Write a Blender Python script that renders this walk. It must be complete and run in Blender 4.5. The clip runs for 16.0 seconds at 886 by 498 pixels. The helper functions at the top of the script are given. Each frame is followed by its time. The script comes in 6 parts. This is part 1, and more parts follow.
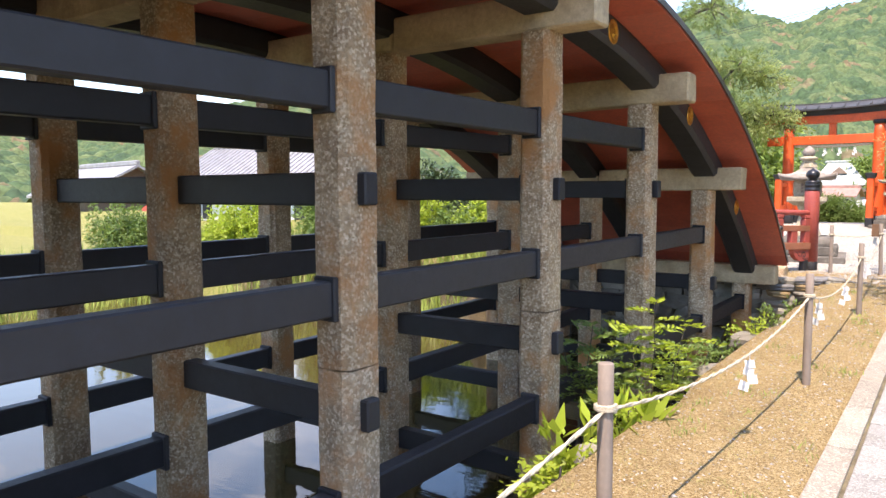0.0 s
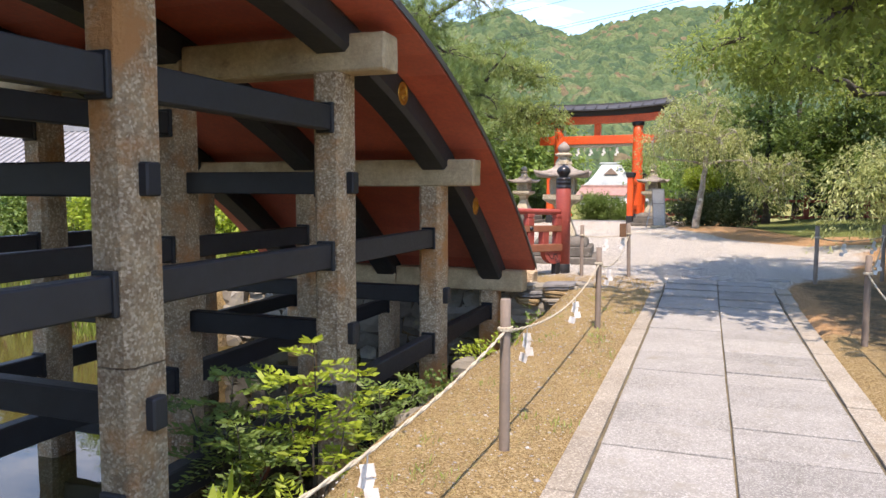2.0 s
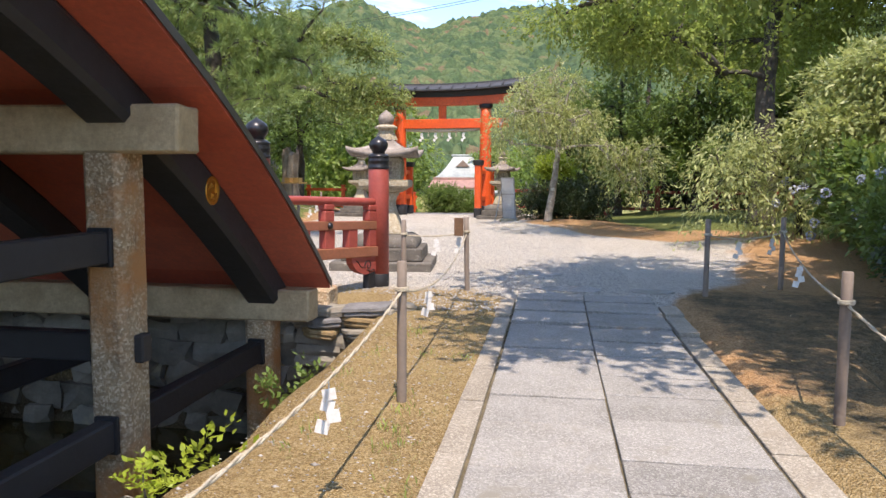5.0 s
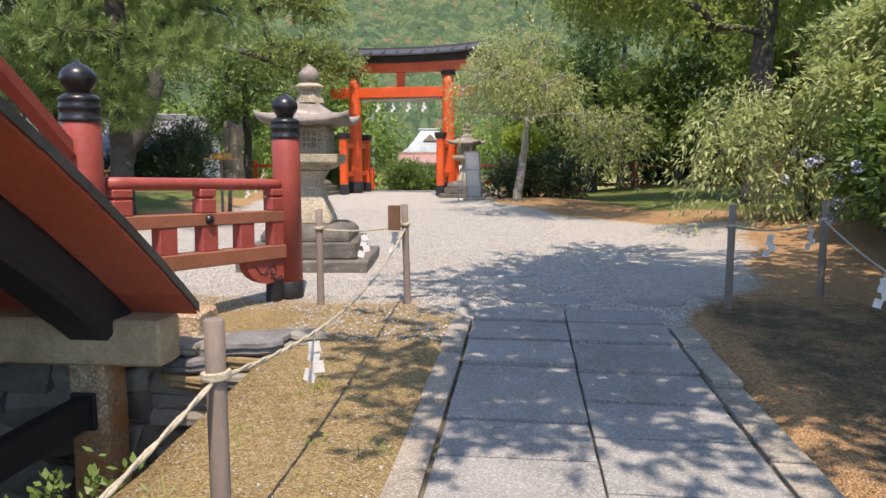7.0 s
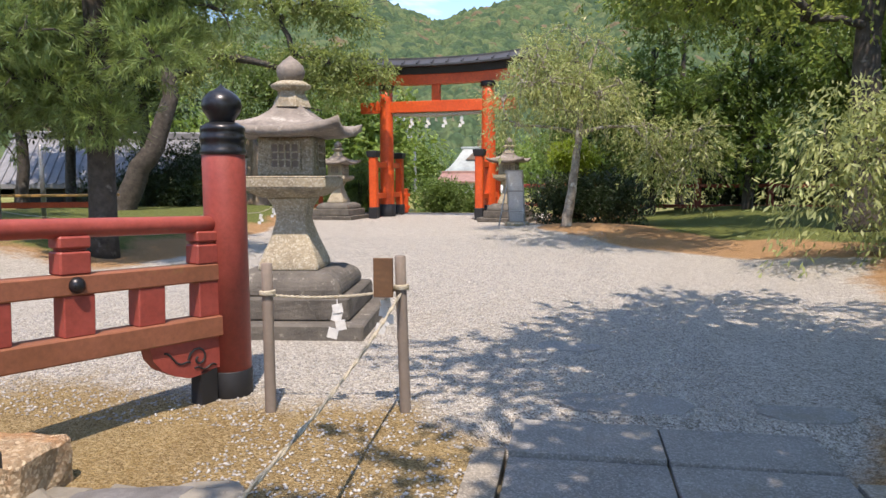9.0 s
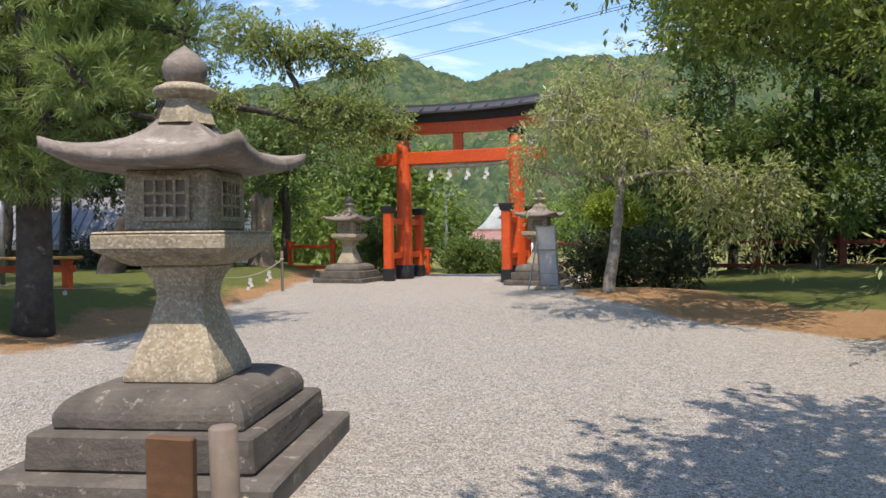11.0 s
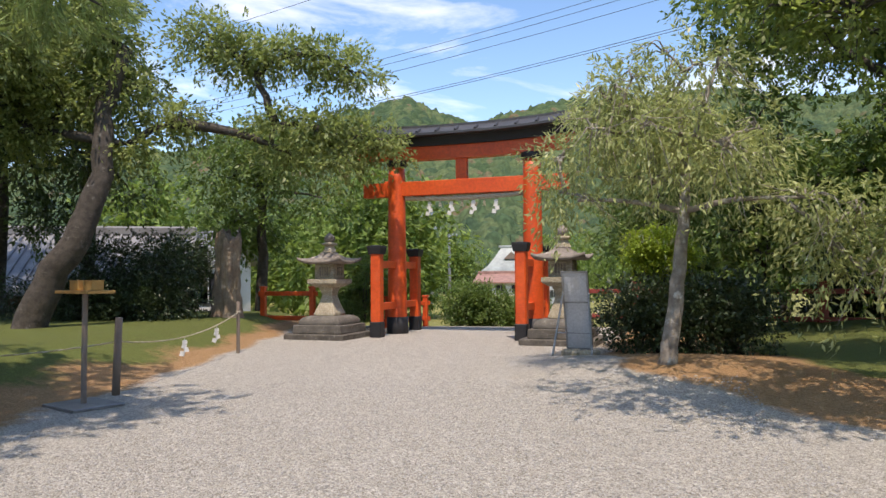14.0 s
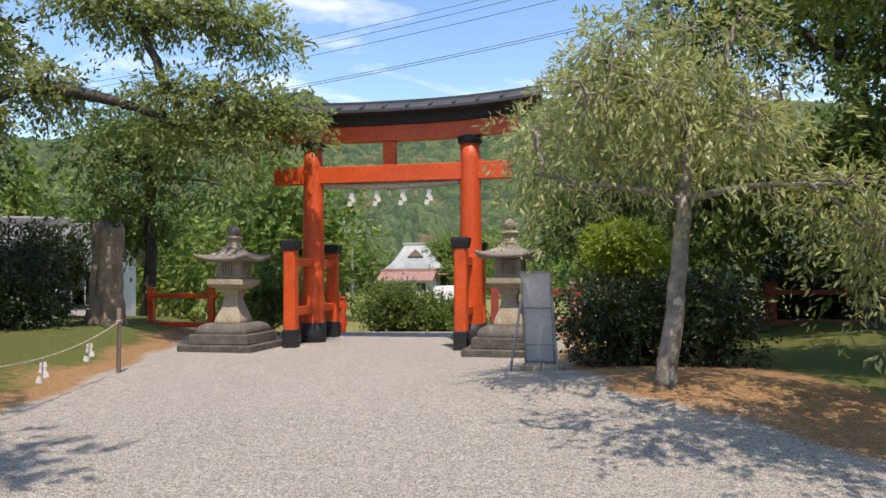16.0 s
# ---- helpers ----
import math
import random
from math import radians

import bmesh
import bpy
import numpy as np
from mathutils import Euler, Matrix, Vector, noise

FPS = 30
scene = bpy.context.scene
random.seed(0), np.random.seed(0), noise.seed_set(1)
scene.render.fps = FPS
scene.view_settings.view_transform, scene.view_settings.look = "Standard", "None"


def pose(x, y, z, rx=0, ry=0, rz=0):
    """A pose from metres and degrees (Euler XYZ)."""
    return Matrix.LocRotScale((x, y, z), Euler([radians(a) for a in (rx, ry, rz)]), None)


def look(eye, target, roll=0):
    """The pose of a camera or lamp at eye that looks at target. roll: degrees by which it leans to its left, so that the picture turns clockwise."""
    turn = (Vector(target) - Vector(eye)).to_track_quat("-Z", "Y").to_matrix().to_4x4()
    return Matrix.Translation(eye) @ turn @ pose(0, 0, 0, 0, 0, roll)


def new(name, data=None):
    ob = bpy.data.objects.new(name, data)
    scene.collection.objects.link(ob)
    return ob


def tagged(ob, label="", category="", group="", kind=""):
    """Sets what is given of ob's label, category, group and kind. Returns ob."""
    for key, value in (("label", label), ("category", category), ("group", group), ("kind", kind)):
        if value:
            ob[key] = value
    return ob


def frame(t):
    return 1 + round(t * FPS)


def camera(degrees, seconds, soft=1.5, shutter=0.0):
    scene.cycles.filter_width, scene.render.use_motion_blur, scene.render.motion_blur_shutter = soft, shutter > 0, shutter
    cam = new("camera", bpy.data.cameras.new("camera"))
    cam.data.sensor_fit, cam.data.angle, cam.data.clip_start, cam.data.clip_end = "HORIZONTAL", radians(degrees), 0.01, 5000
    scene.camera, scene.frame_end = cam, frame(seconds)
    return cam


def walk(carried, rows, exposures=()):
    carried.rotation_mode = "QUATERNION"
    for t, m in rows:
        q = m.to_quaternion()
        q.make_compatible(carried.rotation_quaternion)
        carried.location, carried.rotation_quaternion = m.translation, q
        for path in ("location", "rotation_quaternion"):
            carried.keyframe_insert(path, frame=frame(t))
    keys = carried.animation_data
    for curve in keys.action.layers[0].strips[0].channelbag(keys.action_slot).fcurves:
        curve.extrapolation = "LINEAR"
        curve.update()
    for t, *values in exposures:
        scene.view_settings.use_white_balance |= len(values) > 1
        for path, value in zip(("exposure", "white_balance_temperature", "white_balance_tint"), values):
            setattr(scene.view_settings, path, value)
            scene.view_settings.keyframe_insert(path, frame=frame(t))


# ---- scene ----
cam = camera(63.2, 16.0)
PATH = [
    (0, (0.056, 0.269, 1.654), (-1.102, 1.892, 1.494), -0.2),
    (0.5, (0.066, 0.843, 1.64), (-0.938, 2.566, 1.483), 0.0),
    (1, (0.077, 1.46, 1.606), (-0.789, 3.257, 1.451), 0.1),
    (1.5, (0.14, 2.098, 1.612), (-0.619, 3.942, 1.452), 0.2),
    (2, (0.21, 2.739, 1.619), (-0.474, 4.61, 1.453), 0.2),
    (2.5, (0.237, 3.344, 1.579), (-0.399, 5.233, 1.414), 0.3),
    (3, (0.237, 3.985, 1.557), (-0.353, 5.888, 1.39), 0.3),
    (3.5, (0.195, 4.623, 1.528), (-0.333, 6.544, 1.359), 0.4),
    (4, (0.145, 5.263, 1.515), (-0.308, 7.204, 1.342), 0.4),
    (4.5, (0.067, 5.932, 1.48), (-0.307, 7.889, 1.306), 0.4),
    (5, (0.036, 6.56, 1.466), (-0.266, 8.529, 1.283), 0.4),
    (7.5, (0.032, 9.655, 1.46), (-0.187, 11.627, 1.203), -0.0),
    (8, (0.003, 10.288, 1.436), (-0.253, 12.255, 1.183), -0.1),
    (8.5, (-0.053, 10.909, 1.472), (-0.355, 12.872, 1.237), -0.1),
    (9, (-0.088, 11.521, 1.497), (-0.43, 13.481, 1.297), -0.3),
    (9.5, (-0.17, 12.167, 1.514), (-0.544, 14.125, 1.361), -0.6),
    (10, (-0.194, 12.768, 1.49), (-0.592, 14.725, 1.388), -0.6),
    (12.5, (-0.35, 16.16, 1.46), (-0.816, 18.105, 1.477), -0.9),
    (13, (-0.51, 16.70, 1.495), (-0.977, 18.645, 1.537), -0.8),
    (13.5, (-0.66, 17.246, 1.53), (-1.126, 19.191, 1.593), -0.6),
    (14, (-0.92, 17.715, 1.578), (-1.366, 19.663, 1.655), -0.5),
    (14.5, (-1.167, 18.227, 1.613), (-1.564, 20.186, 1.694), -0.5),
    (15, (-1.44, 18.697, 1.631), (-1.772, 20.668, 1.71), -0.4),
    (15.5, (-1.683, 19.21, 1.624), (-1.935, 21.193, 1.695), -0.5),
    (16, (-1.966, 19.713, 1.634), (-2.133, 21.705, 1.702), -0.4),
]
walk(cam, [(t, look(eye, target, roll)) for t, eye, target, roll in PATH],
     [(0, 2.40, 7900, 22), (2, 1.98, 7900, 22), (5, 1.82, 7800, 20), (7.5, 1.66, 7800, 19), (9, 1.58, 7750, 19), (10, 1.42, 7700, 17), (12.5, 1.28, 7750, 17), (16, 1.26, 7800, 18)])

# ---- world, sun ----
SUN_EL, SUN_AZ = 64.0, 165.0      # degrees; azimuth clockwise from +y, of the place where the sun stands
world = bpy.data.worlds.new("sky")
scene.world = world
world.use_nodes = True
wn, wl = world.node_tree.nodes, world.node_tree.links
wn.clear()
w_out = wn.new("ShaderNodeOutputWorld")
w_bg = wn.new("ShaderNodeBackground")
w_sky = wn.new("ShaderNodeTexSky")
w_sky.sky_type = "NISHITA"
w_sky.sun_disc = False
w_sky.sun_elevation = radians(SUN_EL)
w_sky.sun_rotation = radians(SUN_AZ)
w_sky.air_density, w_sky.dust_density, w_sky.ozone_density = 1.0, 0.2, 3.2
w_co = wn.new("ShaderNodeTexCoord")
w_map = wn.new("ShaderNodeMapping")
w_map.inputs["Scale"].default_value = (1.1, 1.7, 4.2)
w_map.inputs["Rotation"].default_value = (0.0, 0.35, 0.7)
w_noise = wn.new("ShaderNodeTexNoise")
w_noise.inputs["Scale"].default_value = 2.3
w_noise.inputs["Detail"].default_value = 9.0
w_noise.inputs["Roughness"].default_value = 0.62
w_noise.inputs["Distortion"].default_value = 0.5
w_ramp = wn.new("ShaderNodeValToRGB")
w_ramp.color_ramp.elements[0].position = 0.50
w_ramp.color_ramp.elements[1].position = 0.92
w_mix = wn.new("ShaderNodeMix")
w_mix.data_type = "RGBA"
w_mix.inputs["B"].default_value = (5.9, 6.1, 6.3, 1)
wl.new(w_co.outputs["Generated"], w_map.inputs["Vector"])
wl.new(w_map.outputs["Vector"], w_noise.inputs["Vector"])
wl.new(w_noise.outputs["Fac"], w_ramp.inputs["Fac"])
wl.new(w_ramp.outputs["Color"], w_mix.inputs["Factor"])
w_hsv = wn.new("ShaderNodeHueSaturation")
w_hsv.inputs["Saturation"].default_value = 1.15
w_hsv.inputs["Value"].default_value = 0.76
wl.new(w_sky.outputs["Color"], w_hsv.inputs["Color"])
wl.new(w_hsv.outputs["Color"], w_mix.inputs["A"])
wl.new(w_mix.outputs["Result"], w_bg.inputs["Color"])
wl.new(w_bg.outputs["Background"], w_out.inputs["Surface"])
w_bg.inputs["Strength"].default_value = 0.15

sun_data = bpy.data.lights.new("sun", "SUN")
sun_data.energy, sun_data.angle, sun_data.color = 2.0, radians(0.55), (1.0, 0.96, 0.90)
sun = new("sun", sun_data)
_a, _e = radians(SUN_AZ), radians(SUN_EL)
sun.matrix_world = look((math.sin(_a) * math.cos(_e) * 60, math.cos(_a) * math.cos(_e) * 60, math.sin(_e) * 60), (0, 0, 0))


# ---- materials ----
def mat(name, base, dark=None, scale=5.0, rough=0.8, metal=0.0, bump=0.3, grain=60.0, stain=None, stain_scale=1.5,
        stain_at=0.6, random_by=0.0, island_by=0.0, speck=None, speck_scale=80.0, wave=None, leaf=0.0, space="Object", depth=0.01, coat=0.0, spec=0.5):
    m = bpy.data.materials.new(name)
    m.use_nodes = True
    n, l = m.node_tree.nodes, m.node_tree.links
    n.clear()
    out, bsdf = n.new("ShaderNodeOutputMaterial"), n.new("ShaderNodeBsdfPrincipled")
    if space == "World":
        vec = n.new("ShaderNodeNewGeometry").outputs["Position"]
    else:
        vec = n.new("ShaderNodeTexCoord").outputs["Object"]

    def noise_node(sc, detail=5.0, r=0.6):
        t = n.new("ShaderNodeTexNoise")
        t.inputs["Scale"].default_value, t.inputs["Detail"].default_value, t.inputs["Roughness"].default_value = sc, detail, r
        l.new(vec, t.inputs["Vector"])
        return t.outputs["Fac"]

    def ramp(fac, a, b):
        t = n.new("ShaderNodeMapRange")
        t.inputs["From Min"].default_value, t.inputs["From Max"].default_value = a, b
        l.new(fac, t.inputs["Value"])
        return t.outputs["Result"]

    def mix(fac, a, b):
        t = n.new("ShaderNodeMix")
        t.data_type = "RGBA"
        for key, v in (("Factor", fac), ("A", a), ("B", b)):
            if isinstance(v, (tuple, list)):
                t.inputs[key].default_value = (*v[:3], 1)
            elif isinstance(v, float):
                t.inputs[key].default_value = v
            else:
                l.new(v, t.inputs[key])
        return t.outputs["Result"]

    dark = dark or tuple(c * 0.62 for c in base)
    col = mix(ramp(noise_node(scale), 0.32, 0.68), dark, base)
    fine = noise_node(grain, 3.0, 0.7)
    col = mix(ramp(fine, 0.25, 0.8), mix(0.35, col, (0.0, 0.0, 0.0)), col)
    if wave:
        w = n.new("ShaderNodeTexWave")
        w.bands_direction = wave[0]
        w.inputs["Scale"].default_value, w.inputs["Distortion"].default_value, w.inputs["Detail"].default_value = wave[1], 6.0, 3.0
        l.new(vec, w.inputs["Vector"])
        col = mix(ramp(w.outputs["Fac"], 0.2, 1.6), col, dark)
    if speck:
        v = n.new("ShaderNodeTexVoronoi")
        v.inputs["Scale"].default_value = speck_scale
        l.new(vec, v.inputs["Vector"])
        sep = n.new("ShaderNodeSeparateColor")
        l.new(v.outputs["Color"], sep.inputs["Color"])
        col = mix(ramp(sep.outputs["Red"], 0.45, 1.15), col, speck)
        col = mix(ramp(sep.outputs["Green"], 0.62, 1.4), col, tuple(c * 0.35 for c in base))
    if stain:
        col = mix(ramp(noise_node(stain_scale, 6.0, 0.65), stain_at, stain_at + 0.14), col, stain)
    if random_by:
        info = n.new("ShaderNodeObjectInfo")
        col = mix(ramp(info.outputs["Random"], -0.2, 1.2), mix(random_by, col, (0.01, 0.01, 0.01)), mix(random_by * 0.45, col, (1.0, 0.97, 0.9)))
    if island_by:
        geo = n.new("ShaderNodeNewGeometry")
        col = mix(ramp(geo.outputs["Random Per Island"], 0.0, 1.0), mix(island_by, col, tuple(c * 0.25 for c in base)),
                  mix(island_by * 0.5, col, tuple(min(1.0, c * 1.9) for c in base)))
    l.new(col, bsdf.inputs["Base Color"])
    bsdf.inputs["Metallic"].default_value = metal
    bsdf.inputs["Specular IOR Level"].default_value = spec
    bsdf.inputs["Coat Weight"].default_value = coat
    r = n.new("ShaderNodeMapRange")
    r.inputs["To Min"].default_value, r.inputs["To Max"].default_value = max(0.03, rough - 0.14), min(1.0, rough + 0.12)
    l.new(fine, r.inputs["Value"])
    l.new(r.outputs["Result"], bsdf.inputs["Roughness"])
    if bump:
        b = n.new("ShaderNodeBump")
        b.inputs["Strength"].default_value, b.inputs["Distance"].default_value = bump, depth
        l.new(noise_node(grain * 0.55, 6.0, 0.7), b.inputs["Height"])
        l.new(b.outputs["Normal"], bsdf.inputs["Normal"])
    if leaf:
        tr, add = n.new("ShaderNodeBsdfTranslucent"), n.new("ShaderNodeMixShader")
        l.new(mix(0.2, col, (0.35, 0.46, 0.06)), tr.inputs["Color"])
        add.inputs["Fac"].default_value = leaf
        l.new(bsdf.outputs["BSDF"], add.inputs[1])
        l.new(tr.outputs["BSDF"], add.inputs[2])
        l.new(add.outputs["Shader"], out.inputs["Surface"])
    else:
        l.new(bsdf.outputs["BSDF"], out.inputs["Surface"])
    return m


GRANITE = mat("weathered_granite", (0.64, 0.445, 0.255), (0.32, 0.205, 0.115), scale=4.5, rough=0.92, bump=1.0, grain=40, depth=0.045,
              speck=(0.82, 0.68, 0.49), speck_scale=62, stain=(0.50, 0.22, 0.065), stain_scale=1.5, stain_at=0.49, random_by=0.14, space="World")
BEAM_STONE = mat("beam_stone", (0.68, 0.53, 0.33), (0.42, 0.31, 0.18), scale=2.5, rough=0.9, bump=0.8, grain=32, depth=0.02,
                 stain=(0.18, 0.13, 0.08), stain_scale=2.6, stain_at=0.6, random_by=0.1, space="World")
BLACK_WOOD = mat("black_lacquered_wood", (0.014, 0.016, 0.024), (0.008, 0.009, 0.013), scale=6, rough=0.55, bump=0.2, grain=25, random_by=0.06, spec=0.35)
RED_SOFFIT = mat("red_painted_boards", (0.72, 0.15, 0.085), (0.58, 0.11, 0.065), scale=2.2, rough=0.6, bump=0.15, grain=20, random_by=0.13)
RED_RAIL = mat("faded_red_paint", (0.42, 0.085, 0.065), (0.33, 0.06, 0.045), scale=3, rough=0.5, bump=0.12, grain=30, stain=(0.24, 0.16, 0.09), stain_scale=3.5, stain_at=0.66)
RED_RAIL_TOP = mat("weathered_red_rail", (0.36, 0.13, 0.075), (0.27, 0.10, 0.05), scale=3, rough=0.65, bump=0.2, grain=30, stain=(0.25, 0.22, 0.07), stain_scale=2.0, stain_at=0.6)
VERMILION = mat("vermilion_paint", (0.82, 0.115, 0.022), (0.70, 0.085, 0.016), scale=2.0, rough=0.5, bump=0.08, grain=16, stain=(0.6, 0.10, 0.03), stain_scale=1.2, stain_at=0.6)
BLACK_METAL = mat("blackened_metal", (0.055, 0.058, 0.065), (0.03, 0.03, 0.034), scale=8, rough=0.33, metal=0.6, bump=0.05, grain=30)
BLACK_PAINT = mat("black_paint", (0.02, 0.021, 0.025), scale=5, rough=0.6, bump=0.1, grain=25)
GOLD = mat("gilded_metal", (0.72, 0.36, 0.06), (0.5, 0.24, 0.04), scale=9, rough=0.42, metal=0.75, bump=0.1, grain=40)
ROOF_DARK = mat("dark_metal_roof", (0.10, 0.098, 0.10), (0.06, 0.06, 0.06), scale=3, rough=0.45, metal=0.3, bump=0.1, grain=20)
SLAB = mat("granite_slab", (0.315, 0.312, 0.298), (0.205, 0.202, 0.188), scale=2.2, rough=0.9, bump=1.0, grain=48, depth=0.011,
           speck=(0.42, 0.415, 0.395), speck_scale=120, stain=(0.20, 0.19, 0.16), stain_scale=3.2, stain_at=0.57, random_by=0.15, space="World")
KERB = mat("kerb_stone", (0.33, 0.295, 0.235), (0.215, 0.185, 0.145), scale=2.2, rough=0.9, bump=0.5, grain=50, depth=0.008,
           speck=(0.44, 0.41, 0.35), speck_scale=110, stain=(0.20, 0.16, 0.11), stain_scale=1.8, stain_at=0.58, random_by=0.14, space="World")
PEBBLE = mat("gravel_stone", (0.56, 0.535, 0.50), scale=20, rough=0.9, bump=0.2, grain=90, island_by=0.45, space="World")
JOINT_SOIL = mat("joint_soil", (0.21, 0.175, 0.11), (0.10, 0.085, 0.05), scale=6.0, rough=0.95, bump=1.0, grain=60, depth=0.01, stain=(0.13, 0.15, 0.05), stain_scale=3.0, stain_at=0.58, space="World")
SOIL_DARK = mat("damp_bank_soil", (0.14, 0.105, 0.06), (0.07, 0.055, 0.032), scale=1.0, rough=0.95, bump=1.0, grain=30, depth=0.03, stain=(0.09, 0.12, 0.03), stain_scale=0.9, stain_at=0.52, space="World")
WALL_STONE = mat("mossy_field_stone", (0.30, 0.275, 0.22), (0.16, 0.145, 0.115), scale=3, rough=0.92, bump=0.9, grain=26, depth=0.02,
                 stain=(0.34, 0.30, 0.16), stain_scale=2.2, stain_at=0.6, random_by=0.3, space="World")
LANTERN = mat("lichened_lantern_stone", (0.49, 0.415, 0.28), (0.27, 0.22, 0.145), scale=4, rough=0.92, bump=0.8, grain=42, depth=0.012,
              speck=(0.52, 0.48, 0.39), speck_scale=70, stain=(0.16, 0.145, 0.115), stain_scale=2.6, stain_at=0.56, random_by=0.08)
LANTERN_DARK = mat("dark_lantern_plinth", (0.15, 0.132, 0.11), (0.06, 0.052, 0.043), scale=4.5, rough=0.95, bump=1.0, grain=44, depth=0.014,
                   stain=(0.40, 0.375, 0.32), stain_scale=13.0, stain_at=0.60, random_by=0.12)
LANTERN_ROOF = mat("mossy_lantern_roof", (0.36, 0.31, 0.265), (0.15, 0.125, 0.105), scale=5, rough=0.95, bump=1.0, grain=36, depth=0.014,
                   stain=(0.46, 0.43, 0.38), stain_scale=8.0, stain_at=0.58, random_by=0.1)
POST_WOOD = mat("grey_weathered_post", (0.25, 0.185, 0.14), (0.15, 0.11, 0.085), scale=4, rough=0.8, bump=0.3, grain=35, wave=("X", 14.0), random_by=0.2)
BOARD = mat("brown_stained_board", (0.20, 0.105, 0.05), (0.12, 0.06, 0.03), scale=6, rough=0.7, bump=0.3, grain=30, wave=("Z", 9.0))
RAW_WOOD = mat("pale_plain_wood", (0.62, 0.36, 0.11), (0.5, 0.27, 0.08), scale=6, rough=0.7, bump=0.2, grain=30)
ROPE = mat("straw_rope", (0.64, 0.58, 0.46), (0.45, 0.39, 0.28), scale=30, rough=0.95, bump=0.8, grain=120)
PAPER = mat("white_paper", (0.82, 0.82, 0.80), (0.74, 0.74, 0.72), scale=10, rough=0.8, bump=0.05, grain=30)
BARK = mat("grey_brown_bark", (0.105, 0.09, 0.075), (0.045, 0.038, 0.032), scale=7, rough=0.95, bump=1.0, grain=22, depth=0.03, stain=(0.23, 0.225, 0.20), stain_scale=5, stain_at=0.6)
PALE_BARK = mat("lichened_pale_bark", (0.40, 0.37, 0.32), (0.20, 0.17, 0.14), scale=8, rough=0.95, bump=1.0, grain=22, depth=0.02, stain=(0.52, 0.52, 0.47), stain_scale=6, stain_at=0.55)
STUMP_BARK = mat("pale_old_wood", (0.55, 0.43, 0.31), (0.28, 0.2, 0.14), scale=3, rough=0.95, bump=1.0, grain=16, depth=0.05, wave=("X", 5.0))
PLASTER = mat("white_plaster", (0.72, 0.72, 0.72), (0.62, 0.62, 0.62), scale=1.0, rough=0.85, bump=0.05, grain=20)
TILE = mat("grey_clay_tiles", (0.30, 0.31, 0.33), (0.2, 0.205, 0.22), scale=2.0, rough=0.5, bump=0.1, grain=20, random_by=0.08)
METAL_GREY = mat("grey_painted_metal", (0.68, 0.70, 0.73), (0.58, 0.60, 0.62), scale=3, rough=0.45, metal=0.2, bump=0.05, grain=30)
STEEL = mat("galvanised_steel", (0.45, 0.46, 0.47), scale=5, rough=0.4, metal=0.7, bump=0.05, grain=30)


def leaf_mat(name, base, dark, light_through=0.35, rough=0.5, scale=0.8):
    return mat(name, base, dark, scale=scale, rough=rough, bump=0.0, grain=6.0, island_by=0.45, leaf=light_through, space="World")


LEAF_OLIVE = leaf_mat("olive_leaves", (0.34, 0.42, 0.115), (0.19, 0.255, 0.068), 0.66)
LEAF_PALE = leaf_mat("pale_drooping_leaves", (0.57, 0.64, 0.27), (0.32, 0.395, 0.145), 0.5, 0.42)
LEAF_DARK = leaf_mat("dark_evergreen_leaves", (0.050, 0.085, 0.034), (0.025, 0.046, 0.020), 0.15, 0.4)
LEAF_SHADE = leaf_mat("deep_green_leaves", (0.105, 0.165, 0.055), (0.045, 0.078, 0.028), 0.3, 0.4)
LEAF_MID = leaf_mat("green_leaves", (0.19, 0.295, 0.075), (0.10, 0.165, 0.045), 0.42)
LEAF_BRIGHT = leaf_mat("yellow_green_leaves", (0.43, 0.545, 0.062), (0.27, 0.40, 0.046), 0.5)
LEAF_CHERRY = leaf_mat("old_cherry_leaves", (0.38, 0.45, 0.16), (0.20, 0.255, 0.088), 0.55)
LEAF_BAMBOO = leaf_mat("bamboo_leaves", (0.27, 0.385, 0.09), (0.13, 0.21, 0.05), 0.45, 0.6, 0.25)
LEAF_CEDAR = leaf_mat("pine_needles", (0.30, 0.41, 0.13), (0.12, 0.19, 0.07), 0.35, 0.5, 0.6)
FAR_WOODS = mat("far_woods", (0.105, 0.165, 0.052), (0.038, 0.075, 0.028), scale=0.05, rough=0.9, bump=1.0, grain=1.1, depth=1.0, space="World")
REED = leaf_mat("pond_reeds", (0.341, 0.419, 0.093), (0.186, 0.264, 0.062), 0.3)


